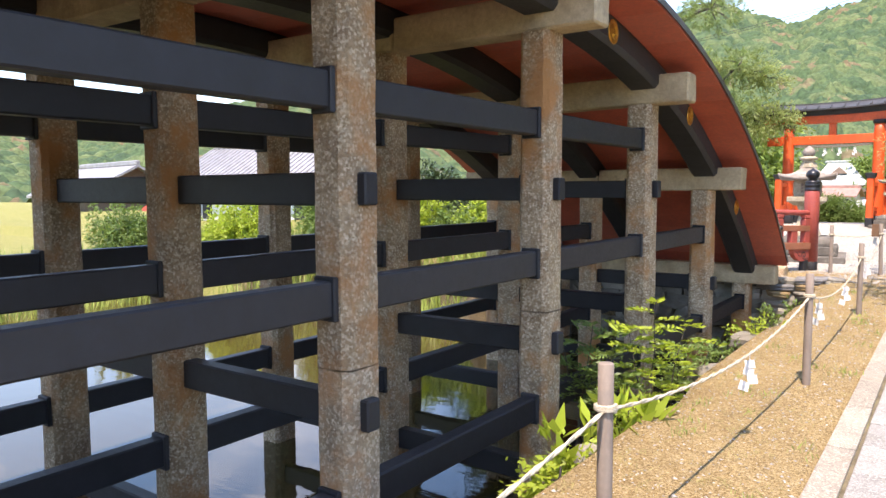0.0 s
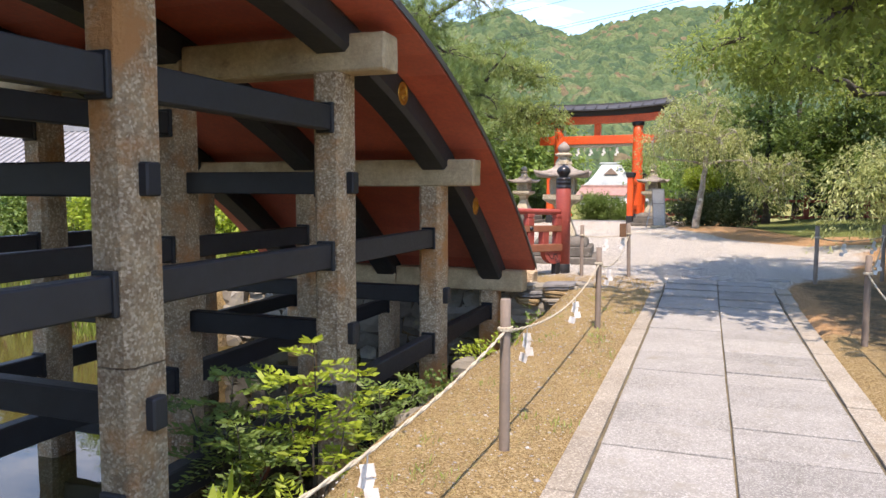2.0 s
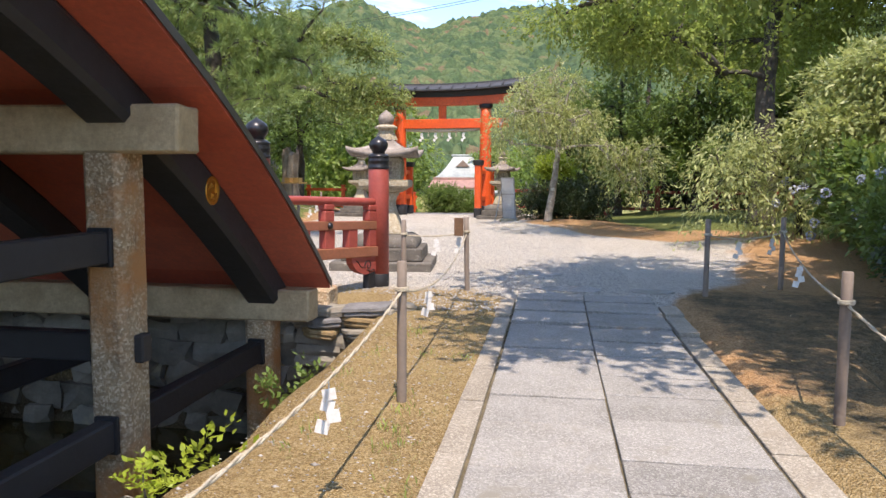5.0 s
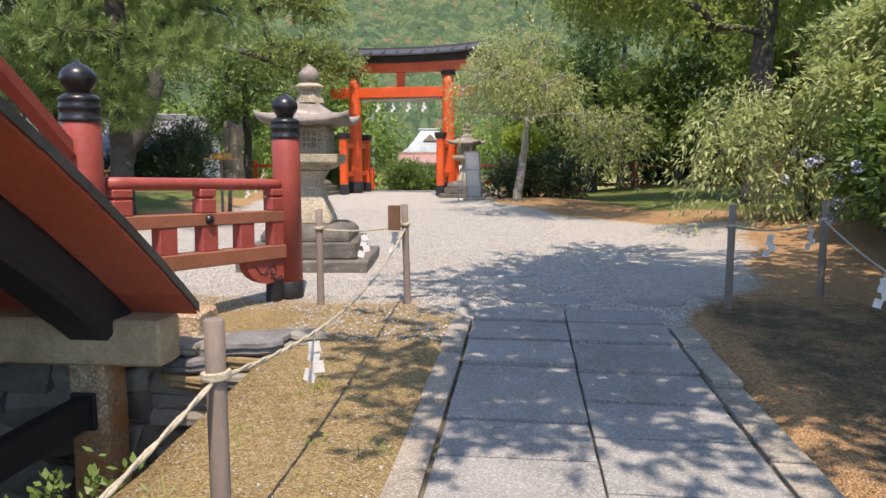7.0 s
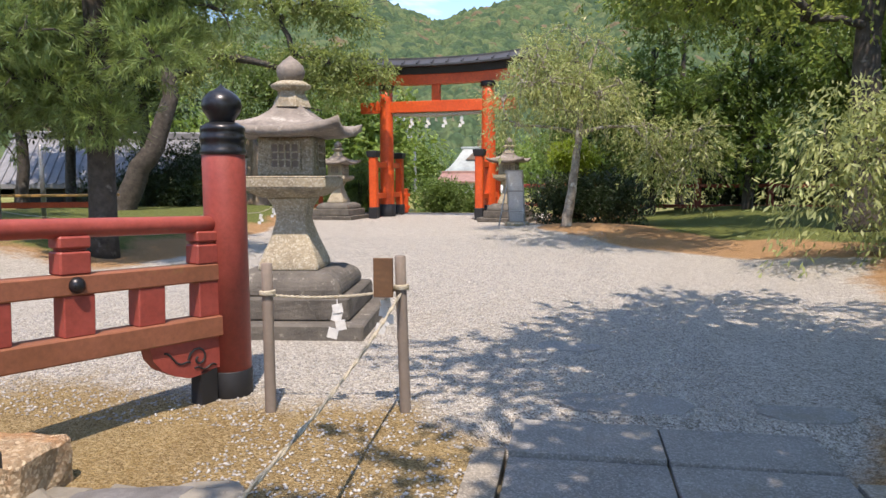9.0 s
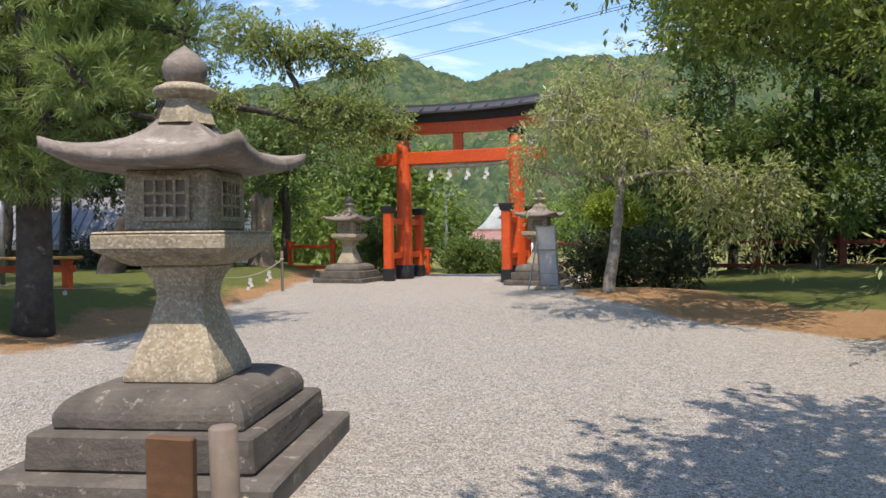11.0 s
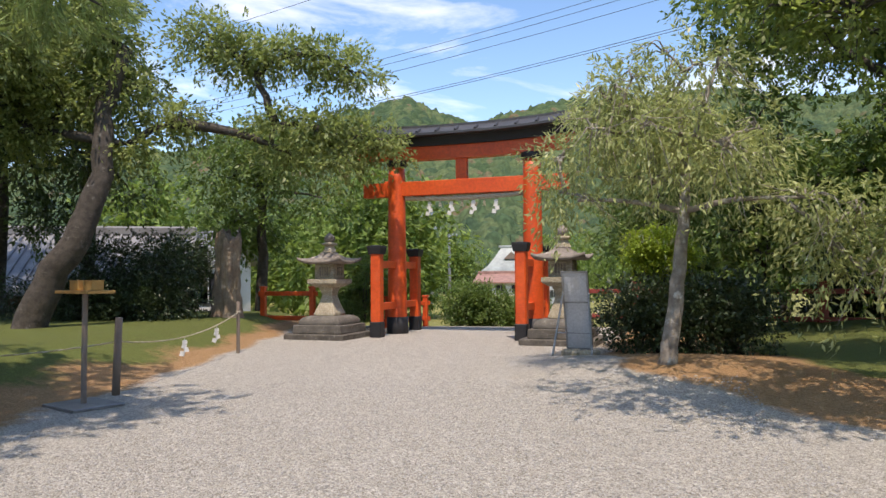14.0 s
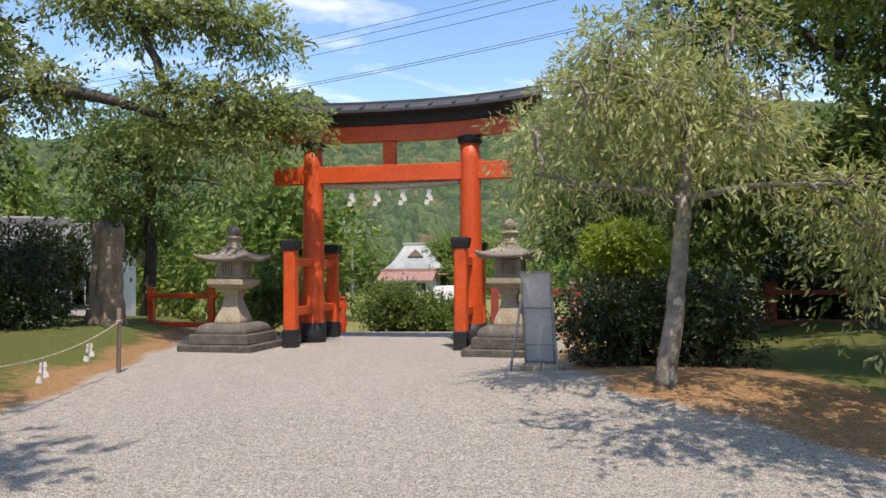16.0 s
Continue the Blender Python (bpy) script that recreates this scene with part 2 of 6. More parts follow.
def canopy_material():
    """Forest canopy whose colour goes from tree to tree."""
    m = bpy.data.materials.new("forest_canopy")
    m.use_nodes = True
    n, l = m.node_tree.nodes, m.node_tree.links
    bsdf = n["Principled BSDF"]
    kind, band = n.new("ShaderNodeAttribute"), n.new("ShaderNodeValToRGB")
    kind.attribute_name = "tree_kind"
    e = band.color_ramp.elements
    e[0].position, e[0].color = 0.0, (0.036, 0.066, 0.036, 1)
    e[1].position, e[1].color = 1.0, (0.125, 0.100, 0.058, 1)
    for at, c in ((0.30, (0.050, 0.086, 0.040)), (0.55, (0.064, 0.098, 0.044)), (0.85, (0.086, 0.118, 0.052)), (0.95, (0.090, 0.120, 0.055))):
        band.color_ramp.elements.new(at).color = (*c, 1)
    geo, grainy, patch, mx = n.new("ShaderNodeNewGeometry"), n.new("ShaderNodeTexNoise"), n.new("ShaderNodeTexNoise"), n.new("ShaderNodeMix")
    grainy.inputs["Scale"].default_value, grainy.inputs["Detail"].default_value = 0.9, 4.0
    patch.inputs["Scale"].default_value, patch.inputs["Detail"].default_value = 0.03, 3.0
    mx.data_type, mx.blend_type = "RGBA", "MULTIPLY"
    mx.inputs["Factor"].default_value = 0.75
    tone = n.new("ShaderNodeMapRange")
    tone.inputs["From Min"].default_value, tone.inputs["From Max"].default_value = 0.32, 0.68
    tone.inputs["To Min"].default_value, tone.inputs["To Max"].default_value = 0.55, 1.35
    shift = n.new("ShaderNodeMath")
    shift.operation = "MULTIPLY_ADD"
    shift.inputs[1].default_value, shift.inputs[2].default_value = 0.9, -0.45
    add = n.new("ShaderNodeMath")
    l.new(geo.outputs["Position"], grainy.inputs["Vector"])
    l.new(geo.outputs["Position"], patch.inputs["Vector"])
    l.new(patch.outputs["Fac"], shift.inputs[0])
    l.new(kind.outputs["Fac"], add.inputs[0])
    l.new(shift.outputs[0], add.inputs[1])
    l.new(add.outputs[0], band.inputs["Fac"])
    l.new(grainy.outputs["Fac"], tone.inputs["Value"])
    l.new(band.outputs["Color"], mx.inputs["A"])
    l.new(tone.outputs["Result"], mx.inputs["B"])
    l.new(mx.outputs["Result"], bsdf.inputs["Base Color"])
    bsdf.inputs["Roughness"].default_value = 0.9
    bsdf.inputs["Specular IOR Level"].default_value = 0.15
    return m


WOODS_CANOPY = canopy_material()


# ---- helpers for building ----
def mesh_object(name, bm, material, smooth=False):
    me = bpy.data.meshes.new(name)
    bm.normal_update()
    bm.to_mesh(me)
    bm.free()
    me.materials.append(material)
    if smooth:
        me.polygons.foreach_set("use_smooth", [True] * len(me.polygons))
    return new(name, me)


def part(name, bm, material, parent, label="", smooth=False):
    ob = mesh_object(name, bm, material, smooth)
    ob.parent = parent
    if label:
        ob["label"] = label
    return ob


def thing(name, label, category, at=(0, 0, 0), rz=0.0, group="", kind=""):
    ob = new(name)
    ob.empty_display_size = 0.2
    ob.matrix_basis = pose(*at, 0, 0, rz)
    return tagged(ob, label, category, group, kind)


def box(bm, x0, x1, y0, y1, z0, z1, bevel=0.0, m=None):
    v = [bm.verts.new(p) for p in ((x0, y0, z0), (x1, y0, z0), (x1, y1, z0), (x0, y1, z0), (x0, y0, z1), (x1, y0, z1), (x1, y1, z1), (x0, y1, z1))]
    f = [bm.faces.new([v[i] for i in q]) for q in ((3, 2, 1, 0), (4, 5, 6, 7), (0, 1, 5, 4), (1, 2, 6, 5), (2, 3, 7, 6), (3, 0, 4, 7))]
    if m is not None:
        for w in v:
            w.co = m @ w.co
    if bevel:
        edges = {e for q in f for e in q.edges}
        bmesh.ops.bevel(bm, geom=list(edges), offset=bevel, segments=1, affect="EDGES", profile=0.6)
    return bm


def boxes(*args, bevel=0.0):
    bm = bmesh.new()
    for a in args:
        box(bm, *a, bevel=bevel)
    return bm


def lathe(bm, profile, segs=24, at=(0, 0, 0), turn=0.0, cap=True, squash=1.0):
    rings = []
    for r, z in profile:
        rings.append([bm.verts.new((at[0] + r * math.cos(turn + 2 * math.pi * i / segs), at[1] + squash * r * math.sin(turn + 2 * math.pi * i / segs), at[2] + z)) for i in range(segs)])
    for a, b in zip(rings, rings[1:]):
        for i in range(segs):
            bm.faces.new((a[i], a[(i + 1) % segs], b[(i + 1) % segs], b[i]))
    if cap:
        bm.faces.new(list(reversed(rings[0])))
        bm.faces.new(rings[-1])
    return bm


def tube(bm, points, radii, segs=8, cap=True):
    pts = [Vector(p) for p in points]
    rings, side = [], None
    for i, p in enumerate(pts):
        d = (pts[min(i + 1, len(pts) - 1)] - pts[max(i - 1, 0)]).normalized()
        if side is None:
            side = d.orthogonal().normalized()
        side = (side - d * side.dot(d)).normalized()
        up = d.cross(side)
        r = radii[i] if isinstance(radii, (list, tuple)) else radii
        rings.append([bm.verts.new(p + (side * math.cos(2 * math.pi * k / segs) + up * math.sin(2 * math.pi * k / segs)) * r) for k in range(segs)])
    for a, b in zip(rings, rings[1:]):
        for i in range(segs):
            bm.faces.new((a[i], a[(i + 1) % segs], b[(i + 1) % segs], b[i]))
    if cap:
        bm.faces.new(list(reversed(rings[0])))
        bm.faces.new(rings[-1])
    return bm


def rough_up(bm, amount, freq=3.0, seed=0.0):
    for v in bm.verts:
        n = noise.noise_vector(v.co * freq + Vector((seed, seed * 1.7, -seed)))
        v.co += n * amount
    return bm


def subdivide(bm, cuts):
    bmesh.ops.subdivide_edges(bm, edges=bm.edges[:], cuts=cuts, use_grid_fill=True)
    return bm


def smoothstep(a, b, x):
    t = min(1.0, max(0.0, (x - a) / (b - a)))
    return t * t * (3 - 2 * t)


# ---- ground ----
WATER_Z = -1.35


def pond_edge(y):
    return -1.80 + 0.06 * math.sin(y * 1.3) + 0.04 * math.sin(y * 3.1 + 1)


def pond_north(x):
    """Where the pond ends in the north; the abutment under the bridge, then a curving shore."""
    return 14.15 + smoothstep(-8.4, -9.4, x) * (0.6 + 0.5 * math.sin(x * 0.4))


def level(x, y):
    """Height of the dry ground."""
    z = 0.10 * smoothstep(12.5, 16.0, y) + 0.07 * smoothstep(20, 34, y)
    z += 0.24 * math.exp(-(((x - 0.4) / 2.3) ** 2 + ((y - 28.6) / 1.9) ** 2))
    z += 0.32 * smoothstep(2.0, 5.5, x) * smoothstep(18, 23, y)
    z += 0.42 * smoothstep(-7.4, -9.6, x + 0.10 * (y - 24)) * smoothstep(19, 23, y) * (1 - smoothstep(38, 42, y))
    z -= 0.05 * smoothstep(-0.9, -1.75, x) * (1 - smoothstep(12, 14, y))
    z -= 0.55 * smoothstep(2.35, 3.1, x) * (1 - smoothstep(12.4, 13.6, y))
    z -= 0.9 * smoothstep(37.5, 44, y)
    if y < 15.75:
        z -= 0.09 * smoothstep(-0.6, -0.4, x) * (1 - smoothstep(1.4, 1.6, x)) * (1 - smoothstep(15.5, 15.75, y))
    return z


def ground_height(x, y):
    z = level(x, y)
    e, nrt = pond_edge(y), pond_north(x)
    if y < 16 and x < 0:
        inside = min(smoothstep(e, e - (0.75 - 0.4 * smoothstep(11, 13, y)), x), smoothstep(nrt, nrt - (0.25 if x > -8.4 else 2.2), y))
        west = smoothstep(-17.0, -20.5, x + 0.25 * (y - 8))
        inside *= 1 - west
        inside *= smoothstep(-22, -19, y)
        z = z * (1 - inside) + inside * -2.3
        z -= west * 0.4
    return z


def spread(lo, hi, fine_lo, fine_hi, fine, grow=1.25):
    a = list(np.arange(fine_lo, fine_hi, fine))
    step, v = fine, fine_lo
    while v > lo:
        step *= grow
        v -= step
        a.insert(0, max(v, lo))
    step, v = fine, a[-1]
    while v < hi:
        step *= grow
        v += step
        a.append(min(v, hi))
    return a


def zone_masks(x, y, z):
    """Shares of sand, needle soil, moss, damp soil and field at a place; the rest is gravel."""
    wob = 0.35 * math.sin(x * 1.9 + y * 0.7) + 0.25 * math.sin(y * 2.3 - x)
    sand = 1 - smoothstep(14.7, 15.4 + 1.5 * smoothstep(-0.5, -1.1, x), y + wob * 0.5)
    edge = 1.7 + (y - 15.5) * 0.4 if y < 20 else (-0.8 + max(0.0, 28 - y) * 0.86 if y > 22.5 else 3.5 + (y - 20) * 0.2)
    soil = smoothstep(edge - 0.5, edge + 0.5, x + wob * 0.5) * smoothstep(10.5, 12.5, y + wob)
    left = smoothstep(-6.7, -7.7, x + 0.16 * (y - 25) + wob * 0.4) * smoothstep(20.5, 22.5, y)
    soil = max(soil, left)
    moss = max(smoothstep(edge + 1.8, edge + 3.4, x + wob) * smoothstep(18, 20, y), smoothstep(-7.5, -8.8, x + 0.14 * (y - 25) + wob * 0.7) * smoothstep(21, 23, y))
    damp = max(smoothstep(-0.10, -0.30, z) if (x < -1.2 or x > 2.3) and y < 16.5 else 0.0, 0.0)
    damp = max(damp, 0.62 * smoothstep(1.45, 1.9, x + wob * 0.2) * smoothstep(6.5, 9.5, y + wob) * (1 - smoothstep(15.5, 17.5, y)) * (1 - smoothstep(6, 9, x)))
    field = max(smoothstep(37, 40, y), smoothstep(-15, -18, x), smoothstep(13, 16, x), smoothstep(-9, -12, y))
    return sand, soil, moss, damp, field


def ground_material():
    m = bpy.data.materials.new("ground_cover")
    m.use_nodes = True
    n, l = m.node_tree.nodes, m.node_tree.links
    n.clear()
    out, bsdf = n.new("ShaderNodeOutputMaterial"), n.new("ShaderNodeBsdfPrincipled")
    vec = n.new("ShaderNodeNewGeometry").outputs["Position"]

    def nz(sc, detail=6.0, r=0.65):
        t = n.new("ShaderNodeTexNoise")
        t.inputs["Scale"].default_value, t.inputs["Detail"].default_value, t.inputs["Roughness"].default_value = sc, detail, r
        l.new(vec, t.inputs["Vector"])
        return t.outputs["Fac"]

    def ramp(fac, a, b):
        t = n.new("ShaderNodeMapRange")
        t.inputs["From Min"].default_value, t.inputs["From Max"].default_value = a, b
        l.new(fac, t.inputs["Value"])
        return t.outputs["Result"]

    def mix(fac, a, b):
        t = n.new("ShaderNodeMix")
        t.data_type = "RGBA"
        for key, v in (("Factor", fac), ("A", a), ("B", b)):
            if isinstance(v, tuple):
                t.inputs[key].default_value = (*v, 1)
            elif isinstance(v, float):
                t.inputs[key].default_value = v
            else:
                l.new(v, t.inputs[key])
        return t.outputs["Result"]

    def math_node(op, a, b):
        t = n.new("ShaderNodeMath")
        t.operation = op
        for k, v in enumerate((a, b)):
            if isinstance(v, float):
                t.inputs[k].default_value = v
            else:
                l.new(v, t.inputs[k])
        return t.outputs[0]

    def cells(sc):
        v = n.new("ShaderNodeTexVoronoi")
        v.inputs["Scale"].default_value = sc
        l.new(vec, v.inputs["Vector"])
        sep = n.new("ShaderNodeSeparateColor")
        l.new(v.outputs["Color"], sep.inputs["Color"])
        return sep.outputs["Red"], sep.outputs["Green"], v.outputs["Distance"]

    big, mid, fine = ramp(nz(0.45), 0.3, 0.7), ramp(nz(2.4), 0.3, 0.7), nz(26.0)
    c1, c2, cd = cells(62.0)
    d1, d2, dd = cells(130.0)
    grit = ramp(c1, 0.0, 1.0)

    lumps = math_node("MULTIPLY", ramp(nz(9.0, 5.0, 0.7), 0.62, 0.36), 0.42)

    def cover(light, dark, speck, shade, patchy=False):
        col = mix(ramp(nz(1.1, 7.0, 0.7), 0.36, 0.62), dark, mix(mid, mix(0.4, light, dark), light)) if patchy else mix(mid, mix(big, dark, light), light)
        col = mix(lumps, col, shade)
        col = mix(ramp(c1, 0.35, 1.2), col, speck)
        col = mix(ramp(c2, 0.55, 1.25), col, shade)
        col = mix(ramp(d1, 0.45, 1.3), col, shade)
        return mix(ramp(d2, 0.5, 1.3), col, speck)

    covers = [cover((0.46, 0.34, 0.155), (0.27, 0.18, 0.072), (0.56, 0.44, 0.25), (0.16, 0.105, 0.045), True),
              cover((0.54, 0.31, 0.15), (0.35, 0.19, 0.095), (0.68, 0.45, 0.24), (0.17, 0.09, 0.045)),
              cover((0.15, 0.20, 0.05), (0.17, 0.16, 0.06), (0.23, 0.27, 0.08), (0.075, 0.09, 0.028)),
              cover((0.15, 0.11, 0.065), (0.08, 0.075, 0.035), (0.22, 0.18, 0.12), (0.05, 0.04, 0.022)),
              cover((0.33, 0.31, 0.10), (0.17, 0.23, 0.06), (0.42, 0.38, 0.16), (0.12, 0.15, 0.04))]
    col = cover((0.58, 0.535, 0.455), (0.47, 0.425, 0.345), (0.90, 0.87, 0.81), (0.12, 0.105, 0.085))
    a1 = n.new("ShaderNodeAttribute")
    a1.attribute_name = "zones"
    sp = n.new("ShaderNodeSeparateColor")
    l.new(a1.outputs["Color"], sp.inputs["Color"])
    a2 = n.new("ShaderNodeAttribute")
    a2.attribute_name = "damp"
    a3 = n.new("ShaderNodeAttribute")
    a3.attribute_name = "field"
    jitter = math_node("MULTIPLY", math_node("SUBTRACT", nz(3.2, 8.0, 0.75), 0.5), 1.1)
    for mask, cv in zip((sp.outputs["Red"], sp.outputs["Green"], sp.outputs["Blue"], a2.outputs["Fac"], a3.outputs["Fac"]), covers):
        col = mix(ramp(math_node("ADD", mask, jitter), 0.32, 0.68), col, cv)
    l.new(col, bsdf.inputs["Base Color"])
    bsdf.inputs["Roughness"].default_value = 0.95
    bsdf.inputs["Specular IOR Level"].default_value = 0.2
    b = n.new("ShaderNodeBump")
    b.inputs["Strength"].default_value, b.inputs["Distance"].default_value = 1.0, 0.022
    hgt = math_node("SUBTRACT", math_node("ADD", math_node("MULTIPLY", fine, 1.2), math_node("MULTIPLY", mid, 0.6)), math_node("ADD", cd, math_node("MULTIPLY", dd, 0.6)))
    l.new(hgt, b.inputs["Height"])
    l.new(b.outputs["Normal"], bsdf.inputs["Normal"])
    l.new(bsdf.outputs["BSDF"], out.inputs["Surface"])
    return m


gx = spread(-900, 900, -9.0, 5.0, 0.2, 1.18)
gy = spread(-900, 900, -4.0, 30.0, 0.25, 1.15)
ground_bm = bmesh.new()
grid = [[ground_bm.verts.new((x, y, ground_height(x, y))) for x in gx] for y in gy]
for j in range(len(gy) - 1):
    for i in range(len(gx) - 1):
        ground_bm.faces.new((grid[j][i], grid[j][i + 1], grid[j + 1][i + 1], grid[j + 1][i])).smooth = True
ground = mesh_object("ground", ground_bm, ground_material())
zones = [zone_masks(*v.co) for v in ground.data.vertices]
za = ground.data.attributes.new("zones", "FLOAT_COLOR", "POINT")
za.data.foreach_set("color", [c for q in zones for c in (q[0], q[1], q[2], 1.0)])
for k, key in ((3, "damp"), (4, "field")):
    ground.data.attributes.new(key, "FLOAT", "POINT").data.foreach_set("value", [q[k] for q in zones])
tagged(ground, "pale gravel plaza with ochre sand and mossy soil", "ground", kind="structure")

water_mat = bpy.data.materials.new("pond_water")
water_mat.use_nodes = True
wm = water_mat.node_tree
wb = wm.nodes["Principled BSDF"]
wb.inputs["Base Color"].default_value = (0.055, 0.042, 0.014, 1)
wb.inputs["Roughness"].default_value = 0.03
wb.inputs["IOR"].default_value = 1.6
wnz, wbp, wtc, wmp = wm.nodes.new("ShaderNodeTexNoise"), wm.nodes.new("ShaderNodeBump"), wm.nodes.new("ShaderNodeNewGeometry"), wm.nodes.new("ShaderNodeMapping")
wmp.inputs["Scale"].default_value = (2.0, 5.0, 1.0)
wnz.inputs["Scale"].default_value, wnz.inputs["Detail"].default_value = 1.2, 3.0
wbp.inputs["Strength"].default_value, wbp.inputs["Distance"].default_value = 0.12, 0.02
wm.links.new(wtc.outputs["Position"], wmp.inputs["Vector"])
wm.links.new(wmp.outputs["Vector"], wnz.inputs["Vector"])
wm.links.new(wnz.outputs["Fac"], wbp.inputs["Height"])
wm.links.new(wbp.outputs["Normal"], wb.inputs["Normal"])
water_bm = bmesh.new()
water_bm.faces.new([water_bm.verts.new(p) for p in ((-26, -26, WATER_Z), (-1.4, -26, WATER_Z), (-1.4, 16, WATER_Z), (-26, 16, WATER_Z))])
tagged(mesh_object("water", water_bm, water_mat), "still muddy pond water under the bridge", "water", kind="structure")


# ---- the arched bridge ----
APEX_Y, APEX_Z = 4.90, 3.52
BENTS = [-4.13, -1.57, 0.99, 3.55, 6.11, 8.67, 11.23, 13.79]
ROW_X = [-3.02, -4.80, -6.58]
BEAM_TOP = [0.34, 1.98, 2.98, 3.38, 3.38, 2.98, 1.98, 0.34]
JOINT = [99, 99, 0.3, 0.57, 0.57, 0.04, -0.5, 99]


def soffit(y):
    return APEX_Z - 0.0201 * abs(y - APEX_Y) ** 2.30


def incline(y):
    return -0.0201 * 2.3 * abs(y - APEX_Y) ** 1.3 * (1 if y > APEX_Y else -1)


bridge = thing("arched_bridge", "steep red and black arched bridge on granite posts over a pond", "bridge", (-4.8, 4.83, 0))


def bpart(name, bm, material, label="", smooth=False):
    for v in bm.verts:
        v.co -= Vector((-4.8, 4.83, 0))
    return part(name, bm, material, bridge, label, smooth)


def stone_post(x, y, z0, z1, seed):
    bm = bmesh.new()
    a, b, c = 0.145, 0.165, 0.045
    ring = [(a - c, -b), (a, -b + c), (a, b - c), (a - c, b), (-a + c, b), (-a, b - c), (-a, -b + c), (-a + c, -b)]
    rows, n = [], max(2, int((z1 - z0) / 0.22))
    for k in range(n + 1):
        z = z0 + (z1 - z0) * k / n
        rows.append([bm.verts.new((x + px, y + py, z)) for px, py in ring])
    for p, q in zip(rows, rows[1:]):
        for i in range(8):
            bm.faces.new((p[i], p[(i + 1) % 8], q[(i + 1) % 8], q[i]))
    bm.faces.new(list(reversed(rows[0])))
    bm.faces.new(rows[-1])
    return rough_up(bm, 0.007, 6.0, seed)


for k, y in enumerate(BENTS):
    top, joint = BEAM_TOP[k], JOINT[k]
    for r, x in enumerate(ROW_X):
        z0 = -2.2
        if joint < top - 0.6 and r == 0:
            bpart("stone_post", stone_post(x, y, z0, joint - 0.006, k + r), GRANITE, "rough octagonal granite post")
            bpart("stone_post", stone_post(x, y, joint + 0.006, top - 0.33, k + r + 0.4), GRANITE, "rough octagonal granite post")
        else:
            bpart("stone_post", stone_post(x, y, z0, top - 0.33, k + r + 0.7), GRANITE, "rough octagonal granite post")
    # cap beam in two lengths
    for x0, x1, s in ((-7.15, -4.62, 1), (-4.61, -2.45, 2)):
        bm = boxes((x0, x1, y - 0.155, y + 0.155, top - 0.33, top), bevel=0.018)
        subdivide(bm, 2)
        bpart("cap_beam", rough_up(bm, 0.012, 5.0, k * 3 + s), BEAM_STONE, "hewn stone cap beam")
    # cross rails, with their ends standing proud of the posts
    for z in (1.67, 0.28, -0.95):
        if z + 0.3 < top - 0.33 and z > (-0.5 if k in (0, 7) else -9):
            for xa, xb in zip(ROW_X, ROW_X[1:]):
                bpart("cross_rail", boxes((xb + 0.14, xa - 0.14, y - 0.065, y + 0.065, z - 0.105, z + 0.105), bevel=0.012), BLACK_WOOD)
                bpart("collar", boxes((xa - 0.185, xa - 0.143, y - 0.085, y + 0.085, z - 0.13, z + 0.13), bevel=0.008), BLACK_WOOD)
            for xe, d in ((ROW_X[0] + 0.14, 1), (ROW_X[2] - 0.14, -1)):
                bpart("peg", boxes((min(xe, xe + d * 0.075), max(xe, xe + d * 0.075), y - 0.06, y + 0.06, z - 0.10, z + 0.10), bevel=0.012), BLACK_WOOD, "black wooden tenon end")
for k, (ya, yb) in enumerate(zip(BENTS, BENTS[1:])):
    for z in (2.25, 1.01, -0.31):
        if z > min(BEAM_TOP[k], BEAM_TOP[k + 1]) - 0.4:
            continue
        for x in ROW_X:
            bpart("long_rail", boxes((x - 0.065, x + 0.065, ya + 0.16, yb - 0.16, z - 0.11, z + 0.11), bevel=0.012), BLACK_WOOD, "black lacquered rail between posts")
            bpart("collar", boxes((x - 0.088, x + 0.088, yb - 0.205, yb - 0.163, z - 0.135, z + 0.135), bevel=0.008), BLACK_WOOD)

# girders under the deck, with gilded crests on the outer one
Y_END = 13.95
for x in (-2.97, -4.80, -6.63):
    bm = bmesh.new()
    n, prev = 40, None
    ys = [2 * APEX_Y - Y_END + (2 * Y_END - 2 * APEX_Y) * i / n for i in range(n + 1)]
    for y in ys:
        z1 = soffit(y) - 0.004
        slope = incline(y)
        drop = 0.30 * math.hypot(1, slope)
        ring = [bm.verts.new((x + dx, y, z)) for dx, z in ((0.16, z1), (0.185, z1 - 0.05), (0.185, z1 - drop + 0.05), (0.14, z1 - drop), (-0.14, z1 - drop), (-0.185, z1 - drop + 0.05), (-0.185, z1 - 0.05), (-0.16, z1))]
        if prev:
            for i in range(8):
                bm.faces.new((prev[i], prev[(i + 1) % 8], ring[(i + 1) % 8], ring[i]))
        else:
            bm.faces.new(ring)
        prev = ring
    bm.faces.new(list(reversed(prev)))
    bmesh.ops.recalc_face_normals(bm, faces=bm.faces[:])
    bpart("girder", bm, BLACK_WOOD, "curved black wooden girder")
